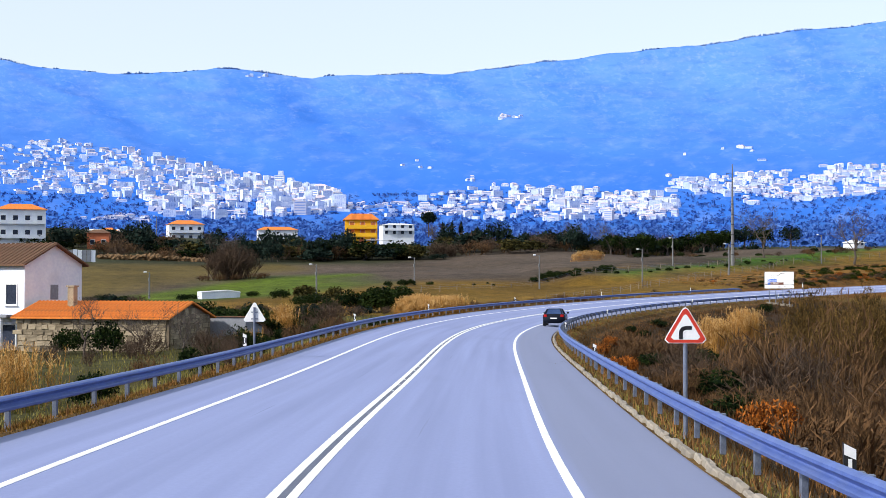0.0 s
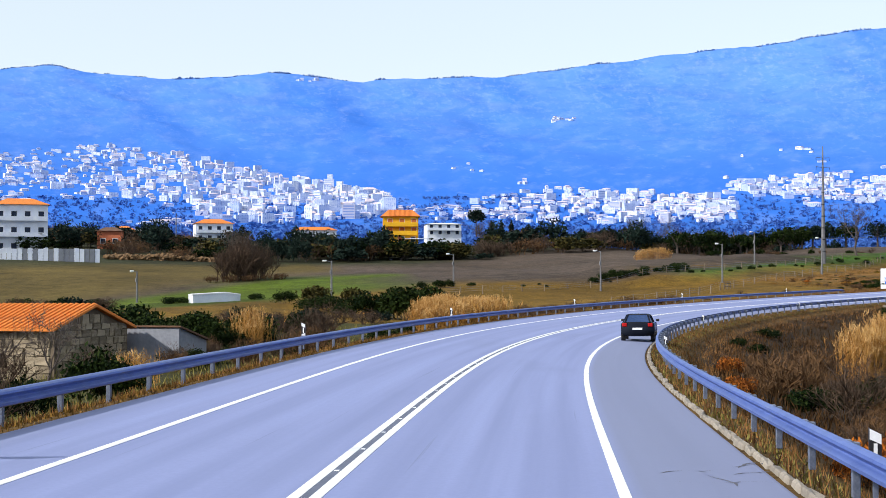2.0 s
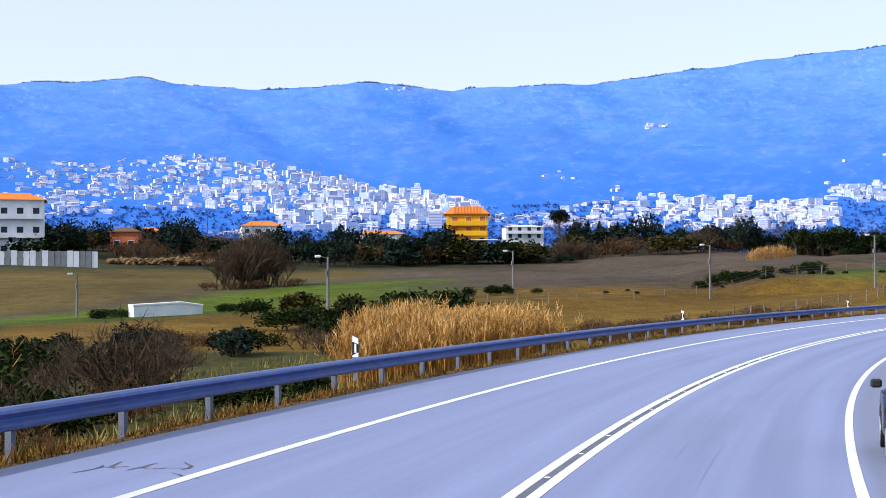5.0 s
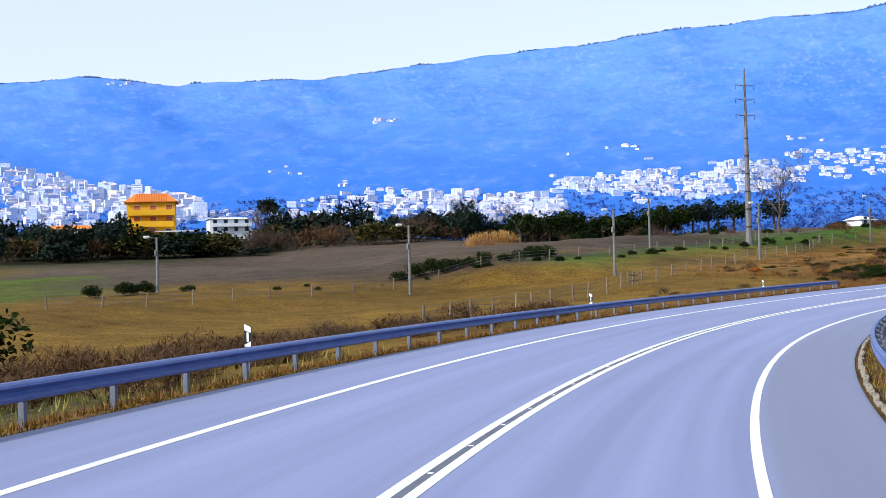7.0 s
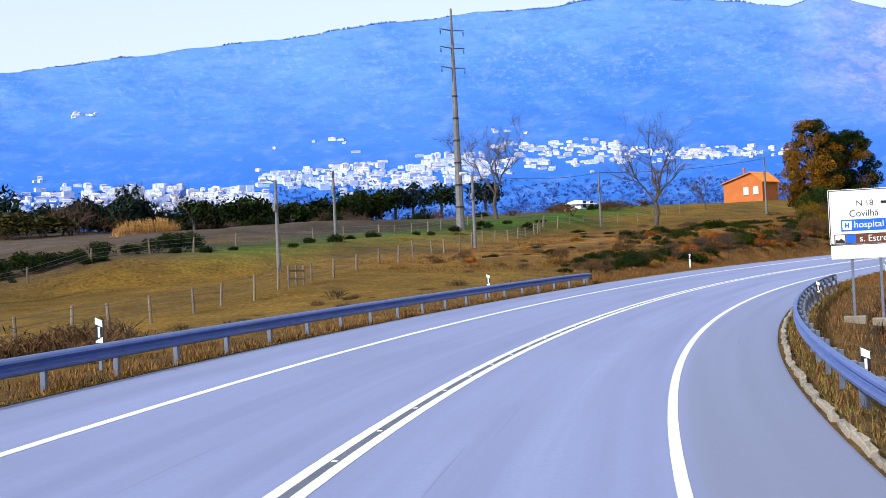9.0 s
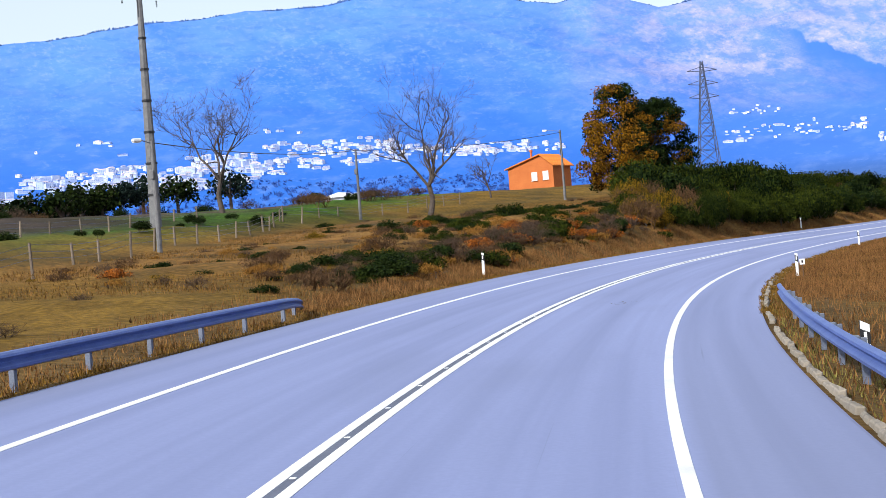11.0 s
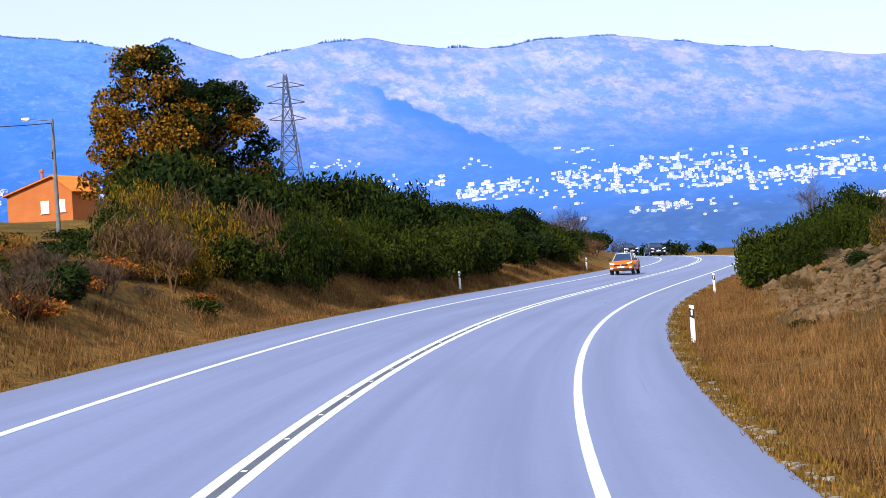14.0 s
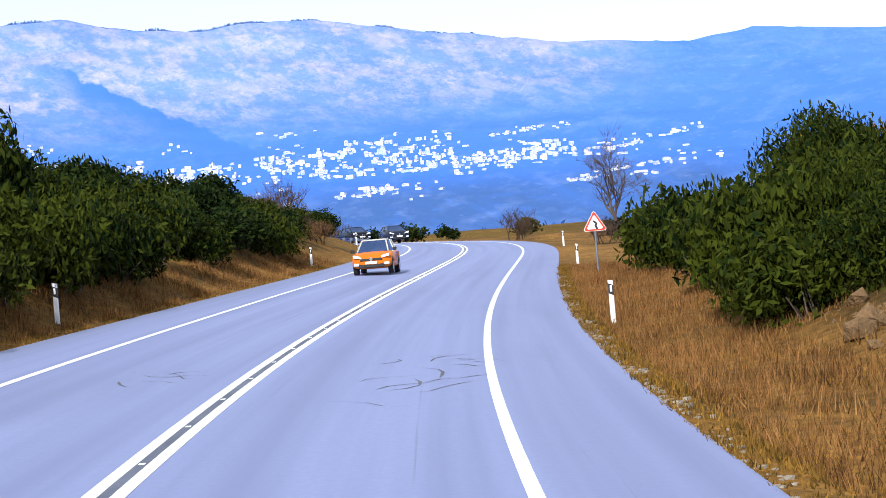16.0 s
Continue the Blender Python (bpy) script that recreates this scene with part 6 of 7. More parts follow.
def scatter(n, s0, s1, o0, o1, kinds, w0, w1, ratio=0.8, where="", skew=0.0):
    for k in range(n):
        w, s, o = _veg.uniform(w0, w1), _veg.uniform(s0, s1), _veg.uniform(o0, o1)
        if skew and s < 350 + skew * (-o - 9):
            continue
        road_shrub(_veg.choice(kinds), s, o, w, w * ratio * _veg.uniform(0.8, 1.25), where)


# outer side: below the first stretch
scatter(9, 98, 120, -30, -17, ["bare", "dark", "bare"], 1.6, 2.8, 0.9, " in front of the stone house")
for _x, _y, _w, _h in ((-6.5, 112.5, 2.6, 3.0), (-9.0, 115.0, 2.2, 2.6), (-0.3, 127.8, 3.0, 3.6), (0.6, 125.5, 2.4, 3.0), (-1.5, 131.5, 3.6, 4.0), (1.5, 133.0, 3.4, 3.4), (4.5, 139.0, 3.2, 2.8), (-2.5, 140.0, 4.0, 3.6)):
    shrub("dark", -4.35 + 1.24 * _x, -20.4 + 1.24 * _y, _w * 1.24, _h * 1.24, where=" beside the old houses")
for _k in range(26):
    _x = -34 + _k * 1.75 + _veg.uniform(-1, 1)
    if -17 < _x < 2:
        continue
    shrub(_veg.choice(["dark", "belt", "pine", "bare"]), _x, 226 + 0.55 * _x * (_x > -10) + _veg.uniform(-8, 10), _veg.uniform(3.0, 4.6), _veg.uniform(2.2, 3.4), where=" along the field")
scatter(9, 60, 102, -16, -10, ["bare", "dark", "rusty"], 1.6, 3.0, 1.0, " below the road")
scatter(20, 136, 172, -48, -26, ["dark", "dark", "pine", "bare"], 3.2, 4.8, 0.65, " beside the old houses")
scatter(10, 138, 156, -30, -19, ["dark", "bare"], 2.4, 4.0, 0.9, " beside the old houses")
scatter(26, 172, 200, -50, -28, ["dark", "bare", "rusty", "bare", "pine"], 2.2, 3.6, 0.6, " at the edge of the field")
for _x, _y, _w, _h in ((16.4, 208.0, 6.6, 5.4), (17.6, 207.5, 5.8, 5.0), (14.6, 208.5, 5.4, 4.8), (18.4, 209.5, 5.4, 4.8), (15.4, 209.5, 5.6, 5.0), (11.2, 212, 4.6, 4.2), (9.3, 217, 3.4, 2.6), (25.5, 286, 2.2, 1.9), (27, 287, 2.2, 1.8), (22.5, 283, 2.0, 1.7), (31, 290, 1.6, 1.0)):
    shrub("dark", _x, _y, _w, _h, where=" by the reeds")
for _x, _y in ((-12.5, 246), (-1.5, 252), (-11.5, 248.5)):
    shrub("dark", _x, _y, 2.4, 1.5, where=" by the low shed")
scatter(56, 176, 236, -24, -11.5, ["rusty", "rusty", "rusty", "bare"], 2.0, 3.4, 0.5, " below the guard rail")
scatter(14, 235, 285, -17, -9.5, ["rusty", "bare"], 0.7, 1.5, 0.5, " on the slope")
# hedge along the lane
for _k in range(26):
    _u = _k / 25
    _x, _y = 38 + 82 * _u, 286 + 4 * _u + 56 * _u * _u
    _w = _veg.uniform(0.7, 1.6) if _u > 0.2 else _veg.uniform(0.5, 0.8)
    shrub("dark", _x + _veg.uniform(-2, 2), _y + _veg.uniform(1, 6), _w, _w * 0.75, where=" along the lane")
for _x, _y, _w in ((51, 293.5, 2.0), (53, 294.5, 2.6), (55, 295.2, 2.9), (56.6, 296, 2.4), (58.5, 296.5, 2.0), (60.5, 297.5, 2.2), (63, 299, 1.8), (65.6, 300.5, 2.8), (67.2, 301.5, 3.0)):
    shrub("dark", _x, _y, _w, _w * 0.8, where=" along the lane")
# hedge behind the fence on the plateau
for _k in range(30):
    _x = _veg.uniform(84, 158)
    shrub(_veg.choice(["dark", "rusty", "bare", "dark"]), _x, 352 + 0.42 * (_x - 84) + _veg.uniform(-5, 9), _veg.uniform(1.6, 3.2), _veg.uniform(1.0, 2.0), where=" behind the fence")
# the cutting
heap = []
for _n, _s0, _s1, _o0, _o1, _kinds, _w0, _w1, _r in (
    (70, 286, 335, -13, -8.6, ["bare", "rusty", "dark", "bare", "dark", "rusty"], 0.8, 2.0, 0.55),
    (46, 290, 345, -26, -12, ["dark", "rusty", "dark", "bare"], 0.5, 1.3, 0.45),
    (64, 322, 362, -22, -10, ["broom", "dark", "dark", "rusty", "broom"], 0.8, 1.9, 0.55),
    (22, 335, 362, -12, -8.6, ["bare", "rusty", "dark", "broom"], 1.0, 2.0, 0.7),
    (20, 340, 400, -34, -22, ["dark", "bare", "rusty"], 0.8, 1.8, 0.5),
):
    scatter(_n, _s0, _s1, _o0, _o1, _kinds, _w0, _w1, _r, " on the cutting")
scatter(110, 288, 346, -24, -8.4, ["ember", "gold", "rusty", "rusty", "bare", "dark", "ochre_tuft", "ochre_tuft"], 0.5, 1.5, 0.5, " on the cutting")
scatter(95, 294, 354, -14, -7.8, ["ochre_tuft", "ochre_tuft", "rusty", "dark", "ember", "broom"], 0.9, 2.2, 0.5, " on the cutting")
gather("cutting_scrub", "low brown, ochre and green scrub on the cutting", "scrub")
road_shrub("dark", 298.5, -9.6, 1.9, 1.3, " on the cutting")
road_shrub("dark", 300.5, -10.4, 2.2, 1.2, " on the cutting")
road_shrub("dark", 295.0, -9.2, 1.8, 1.1, " on the cutting")
for _s, _o, _w, _h in ((344, -14.5, 1.8, 1.3), (338, -13, 2.0, 1.3), (341, -16, 2.2, 1.6), (335, -11, 2.4, 1.6), (331, -10, 2.2, 1.5), (329, -15, 1.8, 1.1)):
    road_shrub("broom", _s, _o, _w, _h, " on the cutting")
for _s, _o, _w, _h in ((320, -10.2, 2.2, 1.4), (324, -9.6, 2.4, 1.6), (312, -10.5, 1.8, 1.2), (346, -9.2, 2.0, 1.3)):
    road_shrub("bare", _s, _o, _w, _h, " on the cutting")
_up = " on the slope above the road"
scatter(18, 351, 364, -11.5, -8.8, ["rusty", "gold", "rusty", "gold", "broom"], 1.8, 3.0, 0.95, _up)
scatter(22, 356, 374, -16, -10, ["gold", "gold", "broom", "rusty"], 2.6, 3.6, 1.05, _up, 2.2)
scatter(16, 364, 386, -10, -8.2, ["fine_broom", "broom"], 2.4, 3.2, 1.2, _up)
scatter(16, 384, 404, -10.5, -8.2, ["broom"], 2.6, 3.4, 1.05, _up)
scatter(34, 366, 404, -22, -11, ["broom", "broom", "dark", "broom"], 3.4, 4.4, 1.14, _up, 2.2)
scatter(24, 400, 446, -12, -8.3, ["broom", "broom", "broom", "dark"], 2.8, 3.6, 1.0, _up)
scatter(26, 400, 450, -28, -12, ["broom", "broom", "dark"], 3.4, 4.4, 0.9, _up)
scatter(30, 440, 486, -26, -9, ["broom", "bare", "dark", "rusty", "broom"], 2.0, 3.4, 0.85, _up)
scatter(6, 470, 492, -14, -9, ["rusty", "bare"], 3.0, 4.0, 1.0, " at the foot of the slope")
# inner side
heap = []
scatter(70, 4, 150, 11, 34, ["rusty", "bare", "rusty", "dark", "rusty"], 2.2, 4.4, 0.8)
scatter(30, 10, 100, 15, 30, ["bare", "rusty", "rusty"], 4.0, 6.0, 0.95)
for _x, _y, _w, _h in ((31.5, 84, 5.5, 6.0), (34.5, 91, 6.0, 6.6), (37.5, 94, 6.0, 7.0), (36.5, 101, 6.5, 7.0), (41.0, 105, 7.0, 7.2), (45.0, 112, 7.0, 7.0), (39.5, 98, 5.5, 6.4), (29.5, 79, 5.0, 5.2)):
    shrub(_veg.choice(["rusty", "olive_twig", "olive_twig"]), _x, _y, _w, _h * 1.3)
scatter(60, 60, 240, 9.6, 26, ["rusty", "bare", "rusty", "dark"], 1.4, 2.8, 0.65)
for _s, _o, _w in ((66.5, 8.2, 1.5), (68.5, 8.6, 1.8), (96, 9.0, 1.4), (120, 10, 1.8), (43, 11, 2.2)):
    road_shrub("ember", _s, _o, _w, _w * 0.9)
for _s, _o, _w in ((60, 12.5, 2.4), (76, 14, 3.2), (92, 16, 3.4), (108, 13, 2.6), (118, 17, 3.6)):
    road_shrub("dark", _s, _o, _w, _w * 0.75)
gather("rough_scrub", "rust-brown leafless scrub below the inner verge", "scrub")
scatter(15, 380, 396, 9.8, 14, ["fine_broom", "fine_broom", "broom"], 2.8, 3.6, 1.0, " above the inner verge")
scatter(10, 396, 424, 10, 15, ["broom"], 3.0, 3.8, 1.05, " above the inner verge")
scatter(14, 380, 424, 14, 22, ["fine_broom", "broom", "broom", "gold"], 3.6, 4.6, 1.0, " above the inner verge")
scatter(7, 368, 384, 15, 21, ["fine_broom", "gold", "bare"], 2.2, 3.0, 0.9, " above the inner verge")
scatter(12, 470, 545, 11, 26, ["belt", "bare", "belt"], 2.4, 4.0, 0.8, " beside the far bend")
scatter(40, 350, 388, 9.6, 17, ["bare", "dark", "ochre_tuft", "dark", "olive_twig"], 0.5, 1.4, 0.6, " on the rocky bank")
scatter(8, 436, 466, 10, 18, ["dark", "bare"], 2.0, 3.5, 0.9, " beside the far bend")


def clump_of_reeds(x, y, length, width, h, n, turn, where, seed):
    """Dry giant reeds: canes with drooping blades and plumes."""
    rng = np.random.default_rng(seed)
    px, py = rng.uniform(-0.5, 0.5, n) * length, rng.normal(0, 0.22, n) * width
    hh = h * rng.uniform(0.6, 1.05, n) * (1 - 0.35 * (np.abs(px) / length * 2) ** 4)
    lean = rng.normal(0, 0.09, (n, 2)) * hh[:, None]
    c, s = math.cos(radians(turn)), math.sin(radians(turn))
    wx, wy = x + px * c - py * s, y + px * s + py * c
    wz = ground_z(wx, wy)
    base = np.stack([wx, wy, wz - 0.1], -1)
    top = base + np.stack([lean[:, 0], lean[:, 1], hh], -1)
    verts, faces = [], []

    def blade(a, b, w):
        side = np.cross(b - a, rng.normal(size=a.shape))
        side /= np.linalg.norm(side, axis=1)[:, None] + 1e-9
        k = len(verts)
        q = np.stack([a - side * w, a + side * w, b + side * w * 0.5, b - side * w * 0.5], 1)
        return q

    quads = [blade(base, top, 0.009)]
    for f in (0.35, 0.5, 0.65, 0.78, 0.88, 0.95):
        a = base + (top - base) * f
        b = a + np.stack([rng.normal(0, 0.17, n), rng.normal(0, 0.17, n), rng.uniform(0.05, 0.6, n)], -1) * (h / 3)
        quads.append(blade(a, b, 0.011))
    plumes = []
    for k in range(7):
        a = top + np.stack([rng.normal(0, 0.03, n), rng.normal(0, 0.03, n), rng.uniform(-0.25, 0.15, n)], -1)
        b = a + np.stack([rng.normal(0, 0.09, n), rng.normal(0, 0.09, n), rng.uniform(0.02, 0.34, n)], -1) * (h / 3)
        plumes.append(blade(a, b, 0.011))
    v = np.concatenate(quads).reshape(-1, 3)
    t = thing("reed_bed", Matrix(), "tall dry golden reeds with pale plumes" + where, "reeds", "reed beds", "stuff")
    ob = new("canes", mesh_of("canes", v, np.arange(len(v)).reshape(-1, 4), REED))
    ob.parent = t
    v = np.concatenate(plumes).reshape(-1, 3)
    ob = new("plumes", mesh_of("plumes", v, np.arange(len(v)).reshape(-1, 4), PLUME))
    ob.parent = t


PLUME = material("pale_plumes", (0.34, 0.18, 0.05), (0.72, 0.47, 0.20), 0.9, 0.9, per_island=1.2, bump=0)


def reeds_at(s, o, length, width, h, n, where, seed, dz=0.0):
    p = along(s, o)
    clump_of_reeds(p[0], p[1], length, width, h, n, 90 - math.degrees(heading(s)), where, seed)


reeds_at(160.5, -11.4, 16, 4.2, 2.2, 3600, " behind the guard rail", 1)
reeds_at(156.5, -12.6, 8, 3.0, 2.6, 1200, " behind the guard rail", 2)
scatter(34, 122, 150, -24, -10.2, ["dark", "bare", "dark", "rusty"], 1.6, 3.0, 0.75, " below the guard rail")
reeds_at(143, -22, 3, 2.5, 2.8, 220, " below the road", 3)
reeds_at(104, -15, 3, 2, 1.8, 100, " by the stone house", 4)
reeds_at(66, -20, 9, 6, 2.8, 600, " below the road", 5)
clump_of_reeds(50.4, 160.4, 4.4, 3.2, 3.8, 420, 40, " below the inner verge", 6)
clump_of_reeds(40.8, 139.0, 3.8, 3.4, 3.4, 420, 40, " below the inner verge", 7)
clump_of_reeds(78, 371, 8, 3, 2.6, 500, 10, " at the end of the field", 9)
clump_of_reeds(12, 214, 2.5, 2, 2.2, 120, 10, " at the edge of the field", 10)


def tree(name, x, y, h, crown_w, mat, label, seed, z=None, lobes=1, trunk=0.3, start=0.3, n=2600, size=0.22):
    """Tapered trunk with limbs and a crown of many small leaves with gaps."""
    z = gz1(x, y) if z is None else z
    rng = random.Random(seed)
    t = thing(name, pose(x, y, z - 0.15, 0, 0, rng.uniform(0, 360)), label, "tree", "trees")
    bm = bmesh.new()
    tube(bm, (0, 0, 0), (0.1, 0, h * 0.45), trunk, trunk * 0.6, 9)
    part("trunk", bm, BARK, t)
    bm = bmesh.new()
    for k in range(7):
        a = k * 2.4
        branches(bm, Vector((0.05, 0, h * rng.uniform(start, 0.45))), Vector((math.cos(a) * 0.7, math.sin(a) * 0.7, 0.9)).normalized(), h * 0.15, trunk * 0.4, 2, rng, 0.4, 3)
    part("limb_frame", bm, BARK, t)
    v, f = leaves(n, crown_w / 2, crown_w / 2, h * (1 - start) * 0.58, size, seed, 26, 0.1, 0.7, 0.45)
    v[:, 2] += h * start
    ob = new("crown", mesh_of("crown", v, f, mat))
    ob.parent = t
    return t


def autumn_tree(x, y, h, width, ochre, label, seed):
    """A broad tree of many round leaf clumps: ochre autumn leaves go sunward, painting its lit side in colour."""
    rng = np.random.default_rng(seed)
    t = thing("autumn_tree", pose(x, y, gz1(x, y) - 0.15), label, "tree", "trees")
    bm = bmesh.new()
    tube(bm, (0, 0, 0), (0.1, 0, h * 0.5), 0.32, 0.18, 9)
    part("trunk", bm, BARK, t)
    bm = bmesh.new()
    r = random.Random(seed)
    for k in range(8):
        a = k * 2.4
        branches(bm, Vector((0.05, 0, h * r.uniform(0.15, 0.45))), Vector((math.cos(a) * 0.7, math.sin(a) * 0.7, 0.9)).normalized(), h * 0.16, 0.12, 2, r, 0.4, 3)
    part("limb_frame", bm, BARK, t)
    clumps = 140
    u = rng.uniform(0.10, 0.97, clumps)
    reach = width / 2 * np.where(u < 0.35, 0.75 + 0.7 * u, np.sqrt(np.clip(1 - ((u - 0.35) / 0.66) ** 2, 0.02, 1)) * (1.06 - 0.32 * u))
    a = rng.uniform(0, 2 * math.pi, clumps)
    q = rng.uniform(0.15, 1.0, clumps) ** 0.5
    c = np.stack([np.cos(a) * reach * q, np.sin(a) * reach * q, u * h], -1)
    size = rng.uniform(0.65, 1.15, clumps) * width / 8
    # clumps nearest the sun's side get ochre, so colour stands for sunlight too
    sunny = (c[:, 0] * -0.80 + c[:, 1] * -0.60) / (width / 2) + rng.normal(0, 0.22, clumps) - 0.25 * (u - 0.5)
    sunward = sunny > np.quantile(sunny, 1 - ochre)
    for name, pick, mat, text in (("green_crown", ~sunward, LEAF, "dark green leaf clumps"), ("ochre_crown", sunward, OCHRE_LEAF, "ochre autumn leaf clumps that paint the sunlit side")):
        k = np.repeat(np.where(pick)[0], 230)
        d = rng.normal(size=(len(k), 3))
        d /= np.linalg.norm(d, axis=1)[:, None]
        p = c[k] + d * (rng.uniform(0.35, 1.0, (len(k), 1)) ** 0.5) * size[k][:, None] * (1.1, 1.1, 0.75)
        e = rng.normal(size=(len(k), 3))
        e /= np.linalg.norm(e, axis=1)[:, None]
        g = np.cross(e, rng.normal(size=(len(k), 3)))
        g /= np.linalg.norm(g, axis=1)[:, None] + 1e-9
        w = rng.uniform(0.07, 0.15, (len(k), 1))
        v = np.stack([p - e * w, p + g * w * 0.7, p + e * w, p - g * w * 0.7], 1).reshape(-1, 3)
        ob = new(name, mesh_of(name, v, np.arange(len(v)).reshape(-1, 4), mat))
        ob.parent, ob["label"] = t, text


autumn_tree(168.6, 366.2, 12.8, 8.8, 0.46, "broad tree with ochre and dark green autumn leaves", 201)
autumn_tree(175.8, 371.6, 11.2, 6.0, 0.26, "dark green tree with some ochre leaves", 203)
autumn_tree(180.8, 373.4, 11.4, 7.8, 0.26, "round dark green tree with ochre tips", 205)
tree("tall_pine", 64.6, 598.6, 12.5, 6, PINE, "tall dark pine beside a white villa", 207, z=22.8, start=0.35, n=1400, size=0.35)
for _k, _x in enumerate((70, 73.5, 77)):
    tree("cypress", _x, 598, 8.5, 1.6, PINE, "slim dark cypress beside the villa", 211 + _k, z=22.8, start=0.02, n=700, size=0.25)


def crooked(bm, base, way, length, radius, depth, rng):
    """A bent, tapering limb that sends out smaller ones along its length."""
    p, d, steps = Vector(base), Vector(way).normalized(), 5 if depth > 1 else 3
    joints = [(p.copy(), d.copy(), radius)]
    for k in range(steps):
        d = (d + Vector((rng.gauss(0, 0.24), rng.gauss(0, 0.24), rng.gauss(0.06, 0.14)))).normalized()
        q = p + d * length / steps
        r = radius * (1 - 0.62 * (k + 1) / steps)
        tube(bm, p, q, joints[-1][2], r, 6 if depth > 2 else 4 if depth > 1 else 3, cap=False)
        joints.append((q.copy(), d.copy(), r))
        p = q
    if depth == 0:
        return
    for k in range(4 if depth > 1 else 5):
        q, e, r = joints[rng.randint(max(1, steps // 2 - 1), steps)]
        side = (e + Vector((rng.gauss(0, 0.6), rng.gauss(0, 0.6), rng.gauss(0.15, 0.4)))).normalized()
        crooked(bm, q, side, length * rng.uniform(0.5, 0.75), max(r * 0.75, 0.011), depth - 1, rng)


def bare_tree(x, y, h, seed, label, lean=0.0):
    rng = random.Random(seed)
    t = thing("bare_tree", pose(x, y, gz1(x, y) - 0.2, 0, 0, rng.uniform(0, 360)), label, "tree", "bare trees")
    fork = h * rng.uniform(0.24, 0.34)
    top = Vector((lean + h * rng.uniform(-0.06, 0.06), h * rng.uniform(-0.06, 0.06), fork))
    bm = bmesh.new()
    tube(bm, (0, 0, 0), top * 0.55 + Vector((0.03 * h, 0, 0)), 0.026 * h, 0.021 * h, 9)
    tube(bm, top * 0.55 + Vector((0.03 * h, 0, 0)), top, 0.021 * h, 0.018 * h, 9)
    part("trunk", bm, BARK, t)
    for k in range(4):
        bm = bmesh.new()
        a = k * 1.57 + rng.uniform(-0.5, 0.5)
        out = rng.uniform(0.25, 0.85)
        crooked(bm, top * rng.uniform(0.85, 1.0), (math.cos(a) * out, math.sin(a) * out, 1), h * rng.uniform(0.38, 0.50), 0.013 * h, 4 if h > 7 else 3, rng)
        part("limb", bm, BARK, t)


bare_tree(116.5, 355.0, 10.5, 301, "leafless tree with dark forking limbs in the field")
bare_tree(139.6, 358.5, 12.5, 302, "tall leafless tree with fine grey branches")
bare_tree(160.5, 381.0, 5.0, 303, "small leafless tree near the orange house")
bare_tree(-6.6, 322.0, 8.5, 304, "leafless tree in a thicket in the field")
bare_tree(-9.8, 118.5, 4.2, 311, "small leafless tree before the stone house")
bare_tree(-14.2, 119.0, 4.6, 312, "small leafless tree before the white house")
bare_tree(-6.6, 113.5, 3.6, 313, "small leafless tree before the stone house")
bare_tree(90, 455, 9.0, 305, "leafless tree at the field's end")
bare_tree(52, 470, 8.0, 306, "leafless tree at the field's end")
bare_tree(250, 366, 7.5, 307, "leafless tree beside the far bend")
bare_tree(-14, 436, 7.0, 308, "leafless tree near the stone heap")
bare_tree(105, 470, 9.5, 309, "leafless tree at the field's end")
for _x, _y, _w, _h in ((-6.6, 322, 7.4, 8.8), (-9.4, 321, 6.2, 7.0), (-3.6, 323, 6.2, 7.4), (-7.8, 323, 6.8, 8.4), (-5.4, 321, 6.8, 8.0), (-6.6, 323, 5.4, 9.2)):
    shrub("bare", _x, _y, _w, _h, where=" in the field")
    shrub("bare", _x + 0.8, _y + 1.2, _w * 0.95, _h * 0.9, where=" in the field")
for _x, _y in ((-11.5, 320), (-8.5, 319), (-4.8, 319), (-1.5, 320), (0.5, 321)):
    shrub("rusty", _x, _y, 3.2, 1.8, where=" in the field")


def wood_row():
    """The belt of dark trees and scrub beyond the fields."""
    global heap
    heap = []
    rng = random.Random(17)
    for k in range(330):
        x = rng.uniform(-75, 200)
        y0 = 392 + 0.33 * x if x > 0 else 392
        y = y0 + 16 + rng.uniform(0, 40) * (1 if x < 120 else 1.4)
        low = False
        if 16 < x < 52 and 436 < y < 480:
            y = 436 + rng.uniform(-14, 6)
            low = True
        if x < -22 and y < 440 and rng.random() < 0.75:
            y += 30
        kind = rng.choice(["belt", "belt", "pine", "bare", "belt", "rusty", "belt", "bare"])
        w = rng.uniform(5.5, 9.5)
        h = w * rng.uniform(0.5, 0.8) if kind != "pine" else w * 0.95
        if x > 105:
            h *= 1.15
        if low:
            w, h = w * 0.6, h * 0.5
        shrub(kind, x, y, w, h, where=" beyond the fields")
    gather("tree_belt", "belt of dark evergreens and brown scrub beyond the fields", "woods")
    for k in range(16):
        x = 98 + k * 4.2 + rng.uniform(-1.5, 1.5)
        y = 432 + 0.4 * (x - 98) + rng.uniform(-4, 6)
        tree("evergreen_tree", x, y, rng.uniform(7.0, 9.5), rng.uniform(5.5, 7.5), rng.choice([LEAF, PINE]), "dark evergreen tree in a row", 400 + k, start=0.15, n=900, size=0.3)


wood_row()


# foliage coloured near the blue slope behind it, haze painted in
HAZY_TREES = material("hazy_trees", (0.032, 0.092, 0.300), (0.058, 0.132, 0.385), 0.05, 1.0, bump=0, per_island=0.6)


